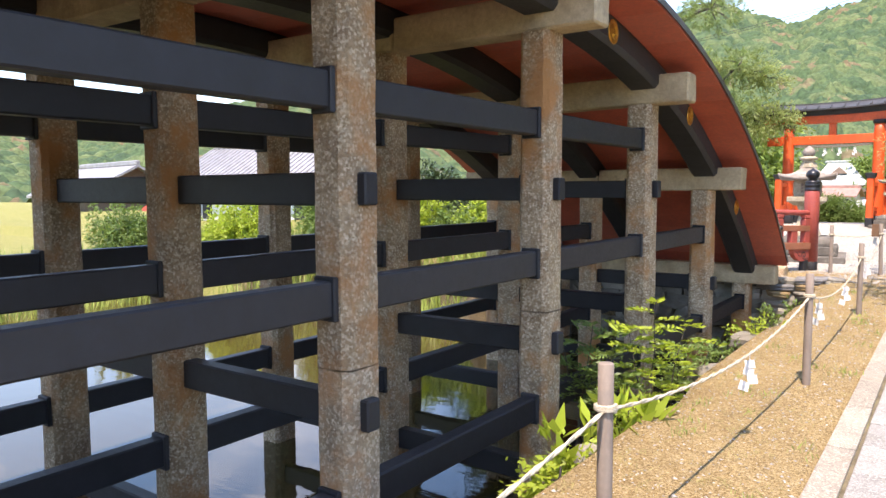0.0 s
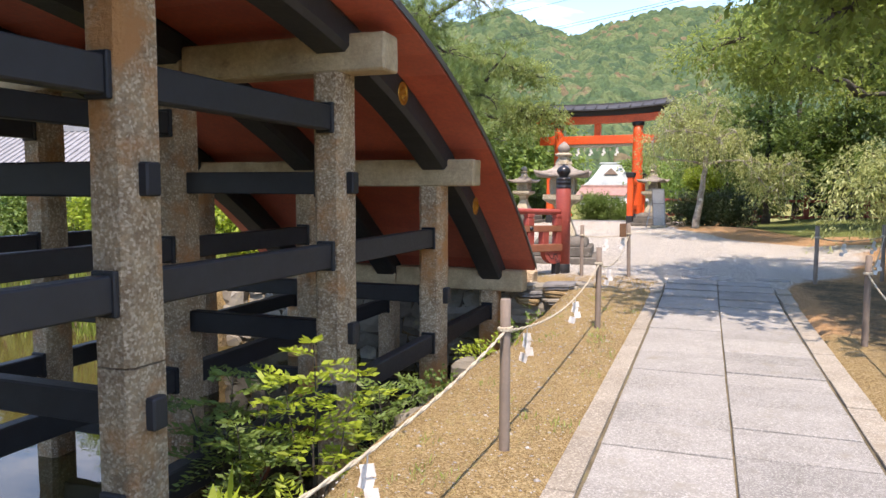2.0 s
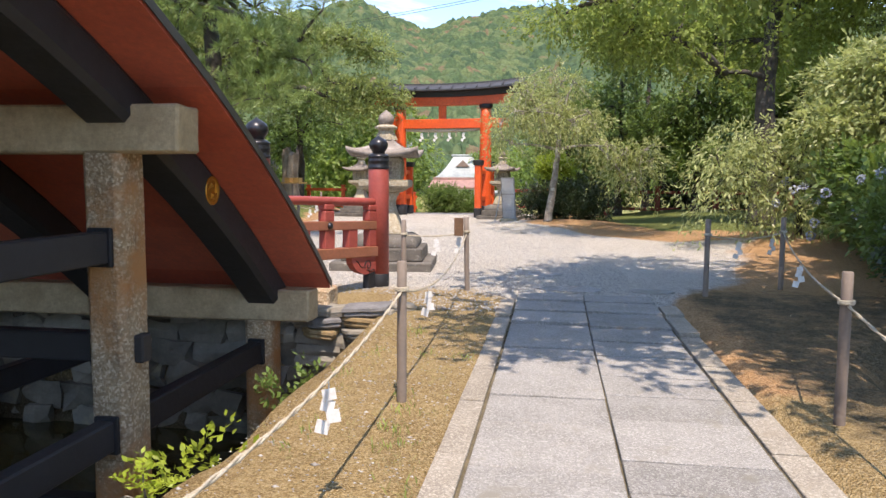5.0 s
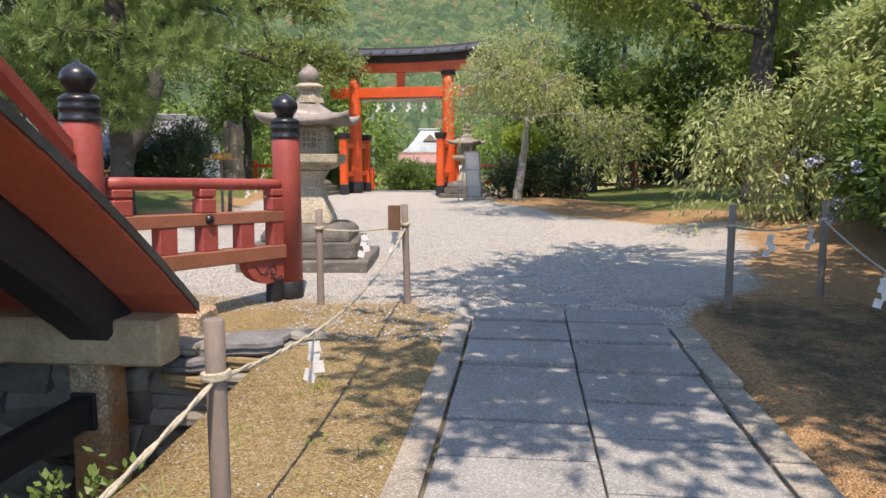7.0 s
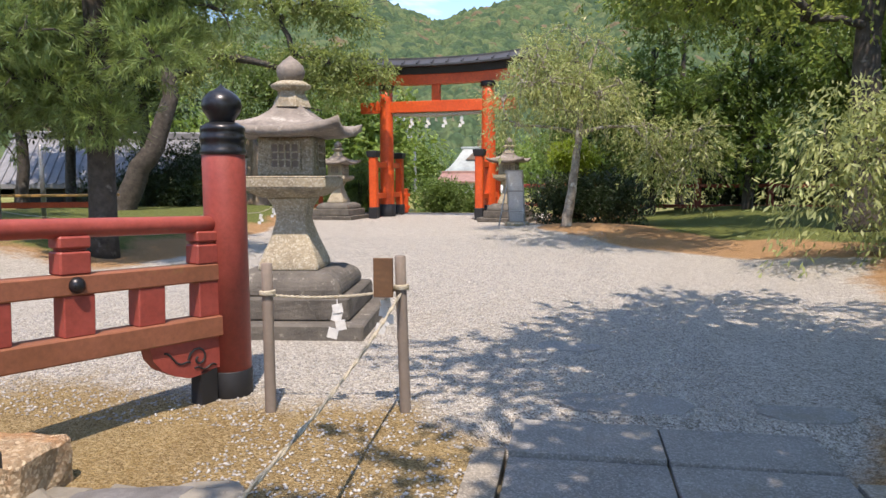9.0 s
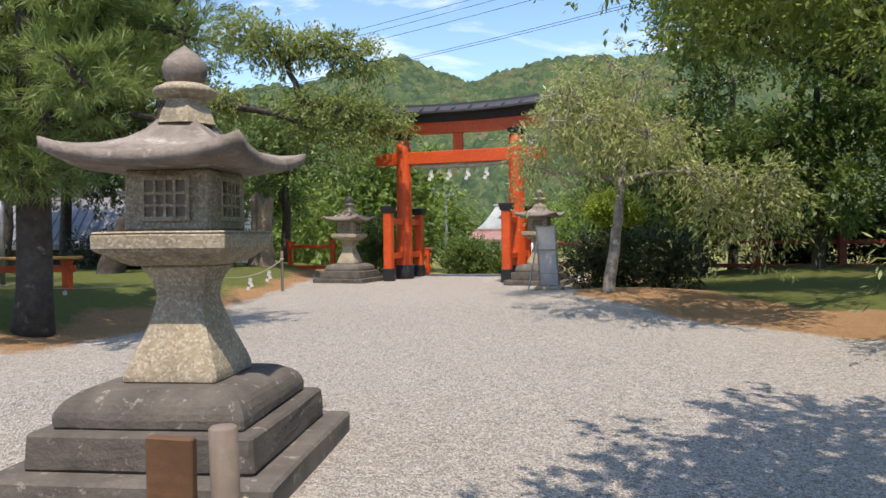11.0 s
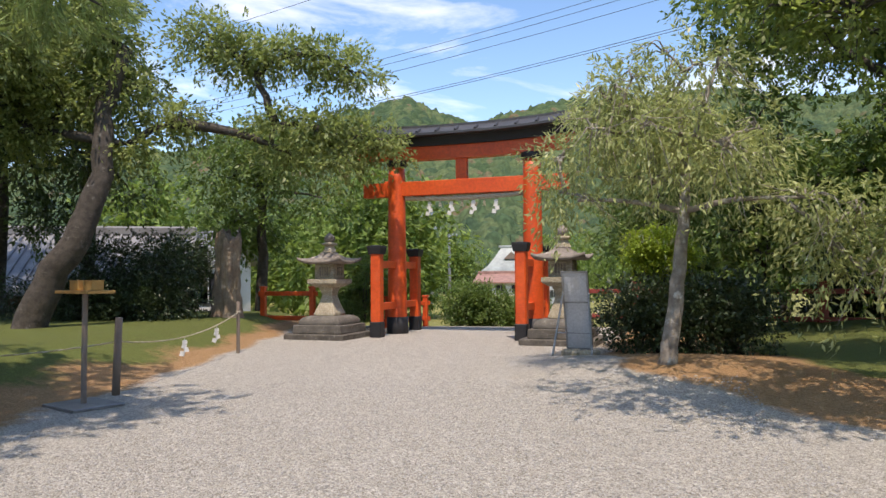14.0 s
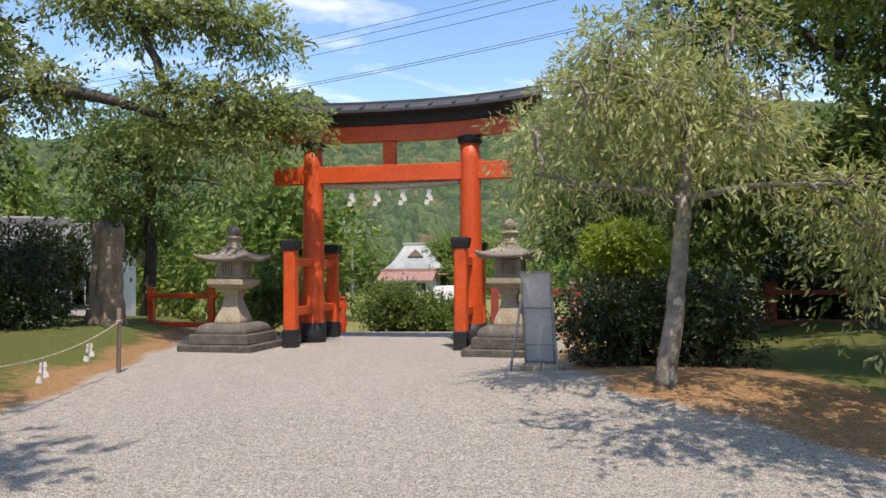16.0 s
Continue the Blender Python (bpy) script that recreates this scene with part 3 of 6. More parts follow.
for y in (-2.56, -0.04, 2.51, 7.15, 9.70, 12.22):
    bm = bmesh.new()
    z = soffit(y) - 0.175
    lathe(bm, [(0.112, 0), (0.122, 0.006), (0.117, 0.014), (0.095, 0.014), (0.09, 0.009), (0.02, 0.009)], 28)
    for j in range(3):
        a0 = j * 2.094
        tube(bm, [(0.04 * math.cos(a0) * (1 + q * 0.5), 0.04 * math.sin(a0) * (1 + q * 0.5), 0.012) for q in (0, 1)] + [(0.075 * math.cos(a0 + 0.9), 0.075 * math.sin(a0 + 0.9), 0.012)], [0.022, 0.016, 0.005], 6)
    for v in bm.verts:
        c = v.co.copy()
        v.co = Vector((-2.787 + c.z, y + c.x, z + c.y))
    bpart("crest", bm, GOLD, "gilded round crest plate")

# deck: soffit boards laid across, each with its own edges
board_w, y = 0.42, 2 * APEX_Y - Y_END
while y < Y_END - 0.02:
    y2 = min(y + board_w / math.hypot(1, incline(y + 0.2)), Y_END)
    bm = bmesh.new()
    v = [bm.verts.new(p) for p in ((-7.35, y + 0.002, soffit(y)), (-2.32, y + 0.002, soffit(y)), (-2.32, y2 - 0.002, soffit(y2)), (-7.35, y2 - 0.002, soffit(y2)))]
    w = [bm.verts.new(p.co + Vector((0, 0, 0.06))) for p in v]
    for q in ((v[3], v[2], v[1], v[0]), tuple(w), (v[0], v[1], w[1], w[0]), (v[1], v[2], w[2], w[1]), (v[2], v[3], w[3], w[2]), (v[3], v[0], w[0], w[3])):
        bm.faces.new(q)
    bpart("deck_board", bm, RED_SOFFIT)
    # dark metal flashing over the board's end
    for xe in (-2.32, -7.35):
        bm = bmesh.new()
        sx = 1 if xe > -5 else -1
        pts = [(xe - sx * 0.14, 0.063), (xe + sx * 0.014, 0.063), (xe + sx * 0.014, 0.015), (xe + sx * 0.022, 0.015), (xe + sx * 0.022, 0.085), (xe - sx * 0.14, 0.085)]
        ra = [bm.verts.new((px, y, soffit(y) + pz)) for px, pz in pts]
        rb = [bm.verts.new((px, y2 - 0.003, soffit(y2) + pz)) for px, pz in pts]
        for i in range(6):
            bm.faces.new((ra[i], ra[(i + 1) % 6], rb[(i + 1) % 6], rb[i]))
        bm.faces.new(ra)
        bm.faces.new(list(reversed(rb)))
        bmesh.ops.recalc_face_normals(bm, faces=bm.faces[:])
        bpart("edge_flashing", bm, ROOF_DARK, "dark metal edge strip")
    # walking boards above
    bm = bmesh.new()
    va = [bm.verts.new(p) for p in ((-7.2, y + 0.004, soffit(y) + 0.088), (-2.4, y + 0.004, soffit(y) + 0.088), (-2.4, y2 - 0.004, soffit(y2) + 0.088), (-7.2, y2 - 0.004, soffit(y2) + 0.088))]
    vb = [bm.verts.new(p.co + Vector((0, 0, 0.05))) for p in va]
    for q in ((va[3], va[2], va[1], va[0]), tuple(vb), (va[0], va[1], vb[1], vb[0]), (va[1], va[2], vb[2], vb[1]), (va[2], va[3], vb[3], vb[2]), (va[3], va[0], vb[0], vb[3])):
        bm.faces.new(q)
    bpart("walking_board", bm, RED_RAIL_TOP)
    y = y2


# ---- wing railing with its two newel posts ----
def newel(at):
    t = thing("newel_post", "round red bridge post with a black onion-shaped metal finial", "post", at, group="bridge end posts")
    bm = bmesh.new()
    part("shaft", lathe(bm, [(0.1335, 0.16), (0.1335, 1.540), (0.1290, 1.548)], 32), RED_RAIL, t, smooth=True)
    bm = bmesh.new()
    part("shoe", lathe(bm, [(0.1372, -0.15), (0.1372, 0.165), (0.1342, 0.17)], 32), BLACK_PAINT, t, "black metal shoe", smooth=True)
    bm = bmesh.new()
    part("collar", lathe(bm, [(0.1365, 1.540), (0.1425, 1.548), (0.1425, 1.569), (0.1357, 1.577), (0.1357, 1.622), (0.1410, 1.630), (0.1410, 1.655), (0.1350, 1.663), (0.1350, 1.688), (0.1395, 1.696), (0.1335, 1.716), (0.1125, 1.729), (0.0938, 1.741)], 32), BLACK_METAL, t, "black ringed metal collar", smooth=True)
    bm = bmesh.new()
    part("finial", lathe(bm, [(0.0788, 1.737), (0.0790, 1.757), (0.0932, 1.778), (0.1153, 1.811), (0.1232, 1.843), (0.1185, 1.880), (0.0948, 1.913), (0.0592, 1.938), (0.0277, 1.954), (0.0095, 1.970), (0.0024, 1.979)], 32), BLACK_METAL, t, "black onion-shaped finial", smooth=True)
    return t


N1, N2 = Vector((-2.24, 15.80, 0.10)), Vector((-3.10, 13.90, 0.17))
newel(N1)
newel(N2)
newel(Vector((-6.50 - 0.86, 15.80, 0.10)))
newel(Vector((-6.50, 13.90, 0.17)))


def wing_rail(a, b, scroll_end):
    d = (b - a)
    yaw = math.degrees(math.atan2(d.y, d.x))
    L = math.hypot(d.x, d.y)
    t = thing("wing_railing", "weathered red wooden bridge railing with three rails", "railing", a, yaw, group="bridge wing railings")
    t.matrix_basis = pose(*a, 0, math.degrees(math.atan2(a.z - b.z, L)), yaw)
    x0, x1 = 0.12, L - 0.12
    bm = bmesh.new()
    tube(bm, [(x0 + (x1 - x0) * i / 10, 0, 1.105) for i in range(11)], 0.052, 16)
    part("top_rail", bm, RED_RAIL, t, "round faded red top rail", smooth=True)
    part("middle_rail", boxes((x0, x1 + 0.05, -0.062, 0.062, 0.755, 0.862), bevel=0.008), RED_RAIL_TOP, t)
    part("bottom_rail", boxes((x0, x1 + 0.05, -0.075, 0.075, 0.405, 0.535), bevel=0.008), RED_RAIL_TOP, t)
    for f in (0.06, 0.50, 0.95):
        x = x0 + (x1 - x0) * f
        part("upper_baluster", boxes((x - 0.085, x + 0.085, -0.06, 0.06, 0.862, 0.985), (x - 0.07, x + 0.07, -0.05, 0.05, 0.985, 1.0), (x - 0.085, x + 0.085, -0.06, 0.06, 1.0, 1.065), bevel=0.01), RED_RAIL, t)
    for f in (0.05, 0.28, 0.51, 0.74, 0.96):
        x = x0 + (x1 - x0) * f
        part("lower_block", boxes((x - 0.085, x + 0.085, -0.055, 0.055, 0.535, 0.755), bevel=0.006), RED_RAIL, t)
    bm = lathe(bmesh.new(), [(0.045, 0), (0.042, 0.012), (0.028, 0.03), (0.01, 0.038)], 16)
    for v in bm.verts:
        c = v.co.copy()
        v.co = Vector((x0 + (x1 - x0) * 0.5 + c.x, -0.062 - c.z, 0.81 + c.y))
    part("stud", bm, BLACK_METAL, t, "black domed metal stud", smooth=True)
    # carved scroll bracket under the bottom rail
    bm = bmesh.new()
    xe = x1 + 0.02 if scroll_end else x0 - 0.02
    s = -1 if scroll_end else 1
    outline = [(u, z + 0.205) for u, z in ((0, 0.20), (0.52, 0.20), (0.50, 0.12), (0.44, 0.05), (0.35, 0.0), (0.25, -0.03), (0.14, -0.02), (0.07, 0.0), (0, 0.0))]
    fa = [bm.verts.new((xe + s * u, -0.05, z)) for u, z in outline]
    fb = [bm.verts.new((xe + s * u, 0.05, z)) for u, z in outline]
    for i in range(len(outline)):
        j = (i + 1) % len(outline)
        bm.faces.new((fa[i], fa[j], fb[j], fb[i]))
    bm.faces.new(fa)
    bm.faces.new(list(reversed(fb)))
    bmesh.ops.recalc_face_normals(bm, faces=bm.faces[:])
    br = part("bracket", bm, RED_RAIL, t, "carved cloud-scroll bracket")
    bm = bmesh.new()
    tube(bm, [(xe + s * (0.19 + (0.075 - 0.005 * q) * math.cos(q * 0.55)), -0.052, 0.29 + (0.075 - 0.005 * q) * math.sin(q * 0.55)) for q in range(14)], 0.007, 6)
    tube(bm, [(xe + s * (0.25 + 0.02 * q), -0.052, 0.255 + 0.018 * math.sin(q * 0.8 + 1.5) + 0.010 * q) for q in range(10)], 0.006, 6)
    tube(bm, [(xe + s * (0.06 + 0.02 * q), -0.052, 0.225 + 0.012 * math.sin(q * 1.1)) for q in range(9)], 0.006, 6)
    part("scroll", bm, BLACK_PAINT, br, "black incised scroll")
    part("foot", boxes((xe + s * 0.11 - 0.06, xe + s * 0.11 + 0.06, -0.05, 0.05, -0.14, 0.205)), BLACK_PAINT, t)
    return t


wing_rail(N2, N1, True)
wing_rail(Vector((-6.50, 13.90, 0.17)), Vector((-7.36, 15.80, 0.10)), True)


def arch_railing(x):
    """Red railing that follows the arch of the deck from end to end."""
    t = thing("arch_railing", "faded red wooden railing along the arched bridge deck", "railing", (x, APEX_Y, APEX_Z), group="bridge deck railings")
    ys = [2 * APEX_Y - 13.72 + (2 * 13.72 - 2 * APEX_Y) * i / 48 for i in range(49)]

    def rail(name, lift, half_w, half_h, material):
        bm = bmesh.new()
        prev = None
        for y in ys:
            z = soffit(y) + 0.138 + lift - APEX_Z
            hh = half_h * math.hypot(1, incline(y))
            ring = [bm.verts.new((dx, y - APEX_Y, z + dz)) for dx, dz in ((-half_w, -hh * 0.7), (-half_w * 0.7, -hh), (half_w * 0.7, -hh), (half_w, -hh * 0.7), (half_w, hh * 0.7), (half_w * 0.7, hh), (-half_w * 0.7, hh), (-half_w, hh * 0.7))]
            if prev:
                for i in range(8):
                    bm.faces.new((prev[i], prev[(i + 1) % 8], ring[(i + 1) % 8], ring[i]))
            else:
                bm.faces.new(ring)
            prev = ring
        bm.faces.new(list(reversed(prev)))
        bmesh.ops.recalc_face_normals(bm, faces=bm.faces[:])
        part(name, bm, material, t)
    rail("top_rail", 0.88, 0.052, 0.052, RED_RAIL)
    rail("middle_rail", 0.58, 0.06, 0.05, RED_RAIL_TOP)
    rail("bottom_rail", 0.24, 0.07, 0.06, RED_RAIL_TOP)
    for i in range(1, 16):
        y = ys[0] + (ys[-1] - ys[0]) * i / 16
        z = soffit(y) + 0.138 - APEX_Z
        part("baluster", boxes((-0.055, 0.055, y - APEX_Y - 0.07, y - APEX_Y + 0.07, z - 0.02, z + 0.87), bevel=0.008), RED_RAIL, t)


arch_railing(-3.10)
arch_railing(-6.50)


# ---- stone lanterns ----
def lantern(at, rz, s, label, group="stone lanterns", broad=1.0):
    t = thing("stone_lantern", label, "lantern", at, rz, group)
    q = math.sqrt(2)

    def sq(profile, seed=0.0, amount=0.012, cuts=2):
        bm = lathe(bmesh.new(), [(r * q * s, z * s) for r, z in profile], 4, turn=math.pi / 4)
        bmesh.ops.bevel(bm, geom=bm.edges[:], offset=0.018 * s, segments=1, affect="EDGES")
        subdivide(bm, cuts)
        return rough_up(bm, amount * s, 7.0, seed)
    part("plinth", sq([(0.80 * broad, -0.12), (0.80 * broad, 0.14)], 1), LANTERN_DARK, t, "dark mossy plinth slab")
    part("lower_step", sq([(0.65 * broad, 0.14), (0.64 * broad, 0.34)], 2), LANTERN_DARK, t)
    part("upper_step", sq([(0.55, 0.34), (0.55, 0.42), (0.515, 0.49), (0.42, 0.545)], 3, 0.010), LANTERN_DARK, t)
    part("column", sq([(0.285, 0.54), (0.285, 0.60), (0.265, 0.66), (0.20, 0.82), (0.15, 0.98), (0.142, 1.04), (0.165, 1.14), (0.215, 1.23)], 4, 0.008, 1), LANTERN, t, "flared waisted stone column")
    part("platform", sq([(0.25, 1.23), (0.36, 1.30), (0.40, 1.315), (0.40, 1.42), (0.385, 1.43)], 5, 0.006, 1), LANTERN, t, "carved stone platform")
    fb = part("firebox", sq([(0.265, 1.43), (0.26, 1.80)], 6, 0.003, 1), LANTERN, t, "stone fire box with lattice windows")
    for i in range(4):
        m = pose(0, 0, 0, 0, 0, 90 * i)
        bm = bmesh.new()
        for x0, x1, z0, z1 in [(-0.15, -0.125, 1.49, 1.75), (0.125, 0.15, 1.49, 1.75), (-0.125, 0.125, 1.725, 1.75), (-0.125, 0.125, 1.49, 1.515)] + [(a - 0.008, a + 0.008, 1.515, 1.725) for a in (-0.06, 0.0, 0.06)] + [(-0.125, 0.125, b - 0.008, b + 0.008) for b in (1.58, 1.65)]:
            box(bm, x0 * s, x1 * s, -0.285 * s, -0.262 * s, z0 * s, z1 * s, m=m)
        part("lattice", bm, LANTERN, fb)
        bm = box(bmesh.new(), -0.124 * s, 0.124 * s, -0.2665 * s, -0.255 * s, 1.516 * s, 1.724 * s, m=m)
        part("window", bm, POST_WOOD if i in (0, 2) else BLACK_PAINT, fb)
    # roof with upturned corners
    bm = bmesh.new()
    n = 14
    rows = []
    prof = [(0.12, 2.10), (0.17, 2.04), (0.25, 1.975), (0.34, 1.925), (0.42, 1.89), (0.49, 1.875), (0.54, 1.875), (0.54, 1.805), (0.46, 1.79), (0.28, 1.79)]
    for r, z in prof:
        ring = []
        for i in range(4 * n):
            side, u = divmod(i, n)
            u = 2 * u / n - 1
            c = abs(u) ** 2.6
            p = Vector((r * (1 + 0.06 * c * (r / 0.54) ** 2), u * r * (1 + 0.06 * c * (r / 0.54) ** 2), z + 0.085 * c * (r / 0.54) ** 3))
            p = Matrix.Rotation(side * math.pi / 2, 3, "Z") @ p
            ring.append(bm.verts.new(p * s))
        rows.append(ring)
    for a, b in zip(rows, rows[1:]):
        for i in range(4 * n):
            bm.faces.new((a[i], b[i], b[(i + 1) % (4 * n)], a[(i + 1) % (4 * n)]))
    bm.faces.new(rows[0])
    bm.faces.new(list(reversed(rows[-1])))
    bmesh.ops.recalc_face_normals(bm, faces=bm.faces[:])
    part("roof", rough_up(bm, 0.008 * s, 8.0, 3), LANTERN_ROOF, t, "curved stone roof with upturned corners", smooth=True)
    part("neck", lathe(bmesh.new(), [(0.19 * s, 2.08 * s), (0.165 * s, 2.15 * s), (0.13 * s, 2.21 * s), (0.13 * s, 2.23 * s)], 6), LANTERN, t)
    part("disc", lathe(bmesh.new(), [(0.11 * s, 2.23 * s), (0.185 * s, 2.265 * s), (0.19 * s, 2.29 * s), (0.13 * s, 2.325 * s)], 20), LANTERN, t, smooth=True)
    part("jewel", lathe(bmesh.new(), [(0.09 * s, 2.32 * s), (0.125 * s, 2.37 * s), (0.135 * s, 2.42 * s), (0.12 * s, 2.47 * s), (0.07 * s, 2.52 * s), (0.02 * s, 2.555 * s), (0.003, 2.57 * s)], 20), LANTERN_ROOF, t, "onion-shaped stone jewel", smooth=True)
    return t


lantern((-2.67, 18.06, 0.10), 6, 0.985, "tall lichened stone lantern on a stepped plinth by the bridge")
lantern((-7.35, 33.75, 0.16), -8, 0.97, "grey mossy stone lantern on a stepped plinth before the gate")
lantern((-1.85, 33.05, 0.16), -8, 0.97, "grey mossy stone lantern on a stepped plinth before the gate")


# ---- the vermilion gate ----
gate = thing("torii_gate", "vermilion shrine gate with black feet, side posts and dark tiled cap", "gate", (-4.37, 34.95, 0.18), -6.5)
HALF = 1.74
for sx in (-1, 1):
    bm = bmesh.new()
    n = 12
    pl = lathe(bm, [(0.245 - 0.035 * i / n, 0.0 + 4.2 * i / n) for i in range(n + 1)], 32, at=(sx * (HALF + 0.0), 0, 0))
    part("pillar", pl, VERMILION, gate, "round vermilion pillar", smooth=True)
    part("pillar_shoe", lathe(bmesh.new(), [(0.275, -0.2), (0.27, 0.40), (0.25, 0.41)], 32, at=(sx * HALF, 0, 0)), BLACK_PAINT, gate, "black pillar foot", smooth=True)
    part("pillar_cap", lathe(bmesh.new(), [(0.215, 4.16), (0.255, 4.19), (0.265, 4.30), (0.235, 4.33)], 32, at=(sx * HALF, 0, 0)), BLACK_PAINT, gate, "black ring under the lintel", smooth=True)
    for sy in (-1, 1):
        yy = sy * 1.22
        part("side_post", boxes((sx * HALF - 0.125, sx * HALF + 0.125, yy - 0.125, yy + 0.125, 0, 2.02), bevel=0.03), VERMILION, gate, "chamfered vermilion side post")
        part("side_post_shoe", boxes((sx * HALF - 0.14, sx * HALF + 0.14, yy - 0.14, yy + 0.14, -0.2, 0.36), bevel=0.02), BLACK_PAINT, gate)
        part("side_post_cap", lathe(bmesh.new(), [(0.20, 1.94), (0.215, 1.96), (0.25, 2.09), (0.25, 2.14), (0.02, 2.16)], 4, at=(sx * HALF, yy, 0), turn=math.pi / 4), BLACK_PAINT, gate, "black flared cap")
    for z in (0.62, 1.62):
        part("brace", boxes((sx * HALF - 0.07, sx * HALF + 0.07, -1.30, 1.30, z, z + 0.17), bevel=0.01), VERMILION, gate)
part("tie_beam", boxes((-2.62, 2.62, -0.11, 0.11, 3.42, 3.78), bevel=0.012), VERMILION, gate, "vermilion tie beam")
for sx in (-1, 1):
    part("wedge", boxes((sx * HALF + sx * 0.2 - 0.11, sx * HALF + sx * 0.2 + 0.11, -0.09, 0.09, 3.78, 3.82), bevel=0.01), VERMILION, gate)
part("strut", boxes((-0.14, 0.14, -0.08, 0.08, 3.78, 4.32), bevel=0.01), VERMILION, gate)


def bowed(x0, x1, half_y, z0, z1, lift, n=16, flare=0.0):
    bm = bmesh.new()
    prev = None
    for i in range(n + 1):
        u = 2 * i / n - 1
        x = x0 + (x1 - x0) * i / n
        dz = lift * abs(u) ** 2.4
        ring = [bm.verts.new((x, yy, zz + dz)) for yy, zz in ((-half_y, z0), (half_y, z0), (half_y + flare, z1), (-half_y - flare, z1))]
        if prev:
            for k in range(4):
                bm.faces.new((prev[k], prev[(k + 1) % 4], ring[(k + 1) % 4], ring[k]))
        else:
            bm.faces.new(ring)
        prev = ring
    bm.faces.new(list(reversed(prev)))
    bmesh.ops.recalc_face_normals(bm, faces=bm.faces[:])
    return bm


part("lower_lintel", bowed(-2.78, 2.78, 0.15, 4.30, 4.62, 0.10), VERMILION, gate, "vermilion lower lintel")
part("upper_lintel", bowed(-3.05, 3.05, 0.21, 4.622, 4.84, 0.14, flare=0.05), BLACK_PAINT, gate, "black upper lintel")
bm = bmesh.new()
prev = None
for i in range(25):
    u = i / 12 - 1
    x, dz = 3.25 * u, 0.17 * abs(u) ** 2.4
    ring = [bm.verts.new((x, yy, zz + dz)) for yy, zz in ((-0.55, 4.83), (-0.55, 4.885), (-0.10, 5.10), (0.10, 5.10), (0.55, 4.885), (0.55, 4.83))]
    if prev:
        for k in range(6):
            bm.faces.new((prev[k], prev[(k + 1) % 6], ring[(k + 1) % 6], ring[k]))
    else:
        bm.faces.new(ring)
    prev = ring
bm.faces.new(list(reversed(prev)))
bmesh.ops.recalc_face_normals(bm, faces=bm.faces[:])
part("cap_roof", bm, ROOF_DARK, gate, "dark metal-clad roof cap")
for i in range(13):
    u = (i + 0.5) / 6.5 - 1
    x, dz = 3.2 * u, 0.17 * abs(u) ** 2.4
    for sy in (-1, 1):
        bm = bmesh.new()
        tube(bm, [(x, sy * (0.56 - 0.03), 4.905 + dz), (x, sy * 0.40, 4.975 + dz), (x, sy * 0.30, 5.035 + dz)], [0.032, 0.036, 0.03], 8)
        part("roof_rib", bm, ROOF_DARK, gate)
part("ridge", bowed(-3.27, 3.27, 0.09, 5.09, 5.16, 0.17), ROOF_DARK, gate, "dark ridge strip")


def shide(parent, x, y, z, s=1.0, rz=0.0, name="shide"):
    """Folded white paper streamer."""
    bm = bmesh.new()
    m = pose(x, y, z, 0, 0, rz)
    for i in range(4):
        dx = (0.028 if i % 2 else -0.012) * s
        box(bm, dx - 0.036 * s, dx + 0.036 * s, -0.004 + 0.006 * (i % 2), -0.0005 + 0.006 * (i % 2), -(0.05 + 0.062 * (i + 1)) * s, -(0.05 + 0.058 * i) * s, m=m @ pose(0, 0, 0, 0, 14 if i % 2 else -10, 0))
    box(bm, -0.003 * s, 0.003 * s, -0.002, 0.002, -0.055 * s, 0.0, m=m)
    if parent is None:
        ob = mesh_object(name, bm, PAPER)
        return tagged(ob, "folded white paper streamer hanging from a rope", "paper streamer", "paper streamers")
    return part(name, bm, PAPER, parent, "folded white paper streamer")


rope_t = thing("sacred_rope", "twisted straw rope with white paper streamers under the gate beam", "rope", (-4.37, 34.95, 0.18), -6.5)
bm = bmesh.new()
for ph in (0.0, 2.1, 4.2):
    tube(bm, [(-1.5 + 3.0 * i / 60, 0.03 * math.cos(i * 0.55 + ph), 3.335 + 0.05 * (2 * i / 60 - 1) ** 2 + 0.03 * math.sin(i * 0.55 + ph)) for i in range(61)], 0.042, 6)
part("cord", bm, ROPE, rope_t, "twisted straw cord", smooth=True)
for i in range(4):
    shide(rope_t, -0.86 + 0.57 * i, 0, 3.32, 1.35)
for i in range(3):
    bm = bmesh.new()
    for j in range(14):
        a = j * 2.4
        tube(bm, [(-0.58 + 0.57 * i + 0.012 * math.cos(a), 0.012 * math.sin(a), 3.31), (-0.58 + 0.57 * i + 0.035 * math.cos(a), 0.035 * math.sin(a), 3.12 + 0.02 * math.sin(a * 3))], [0.004, 0.003], 4)
    part("tassel", bm, ROPE, rope_t, "straw tassel")


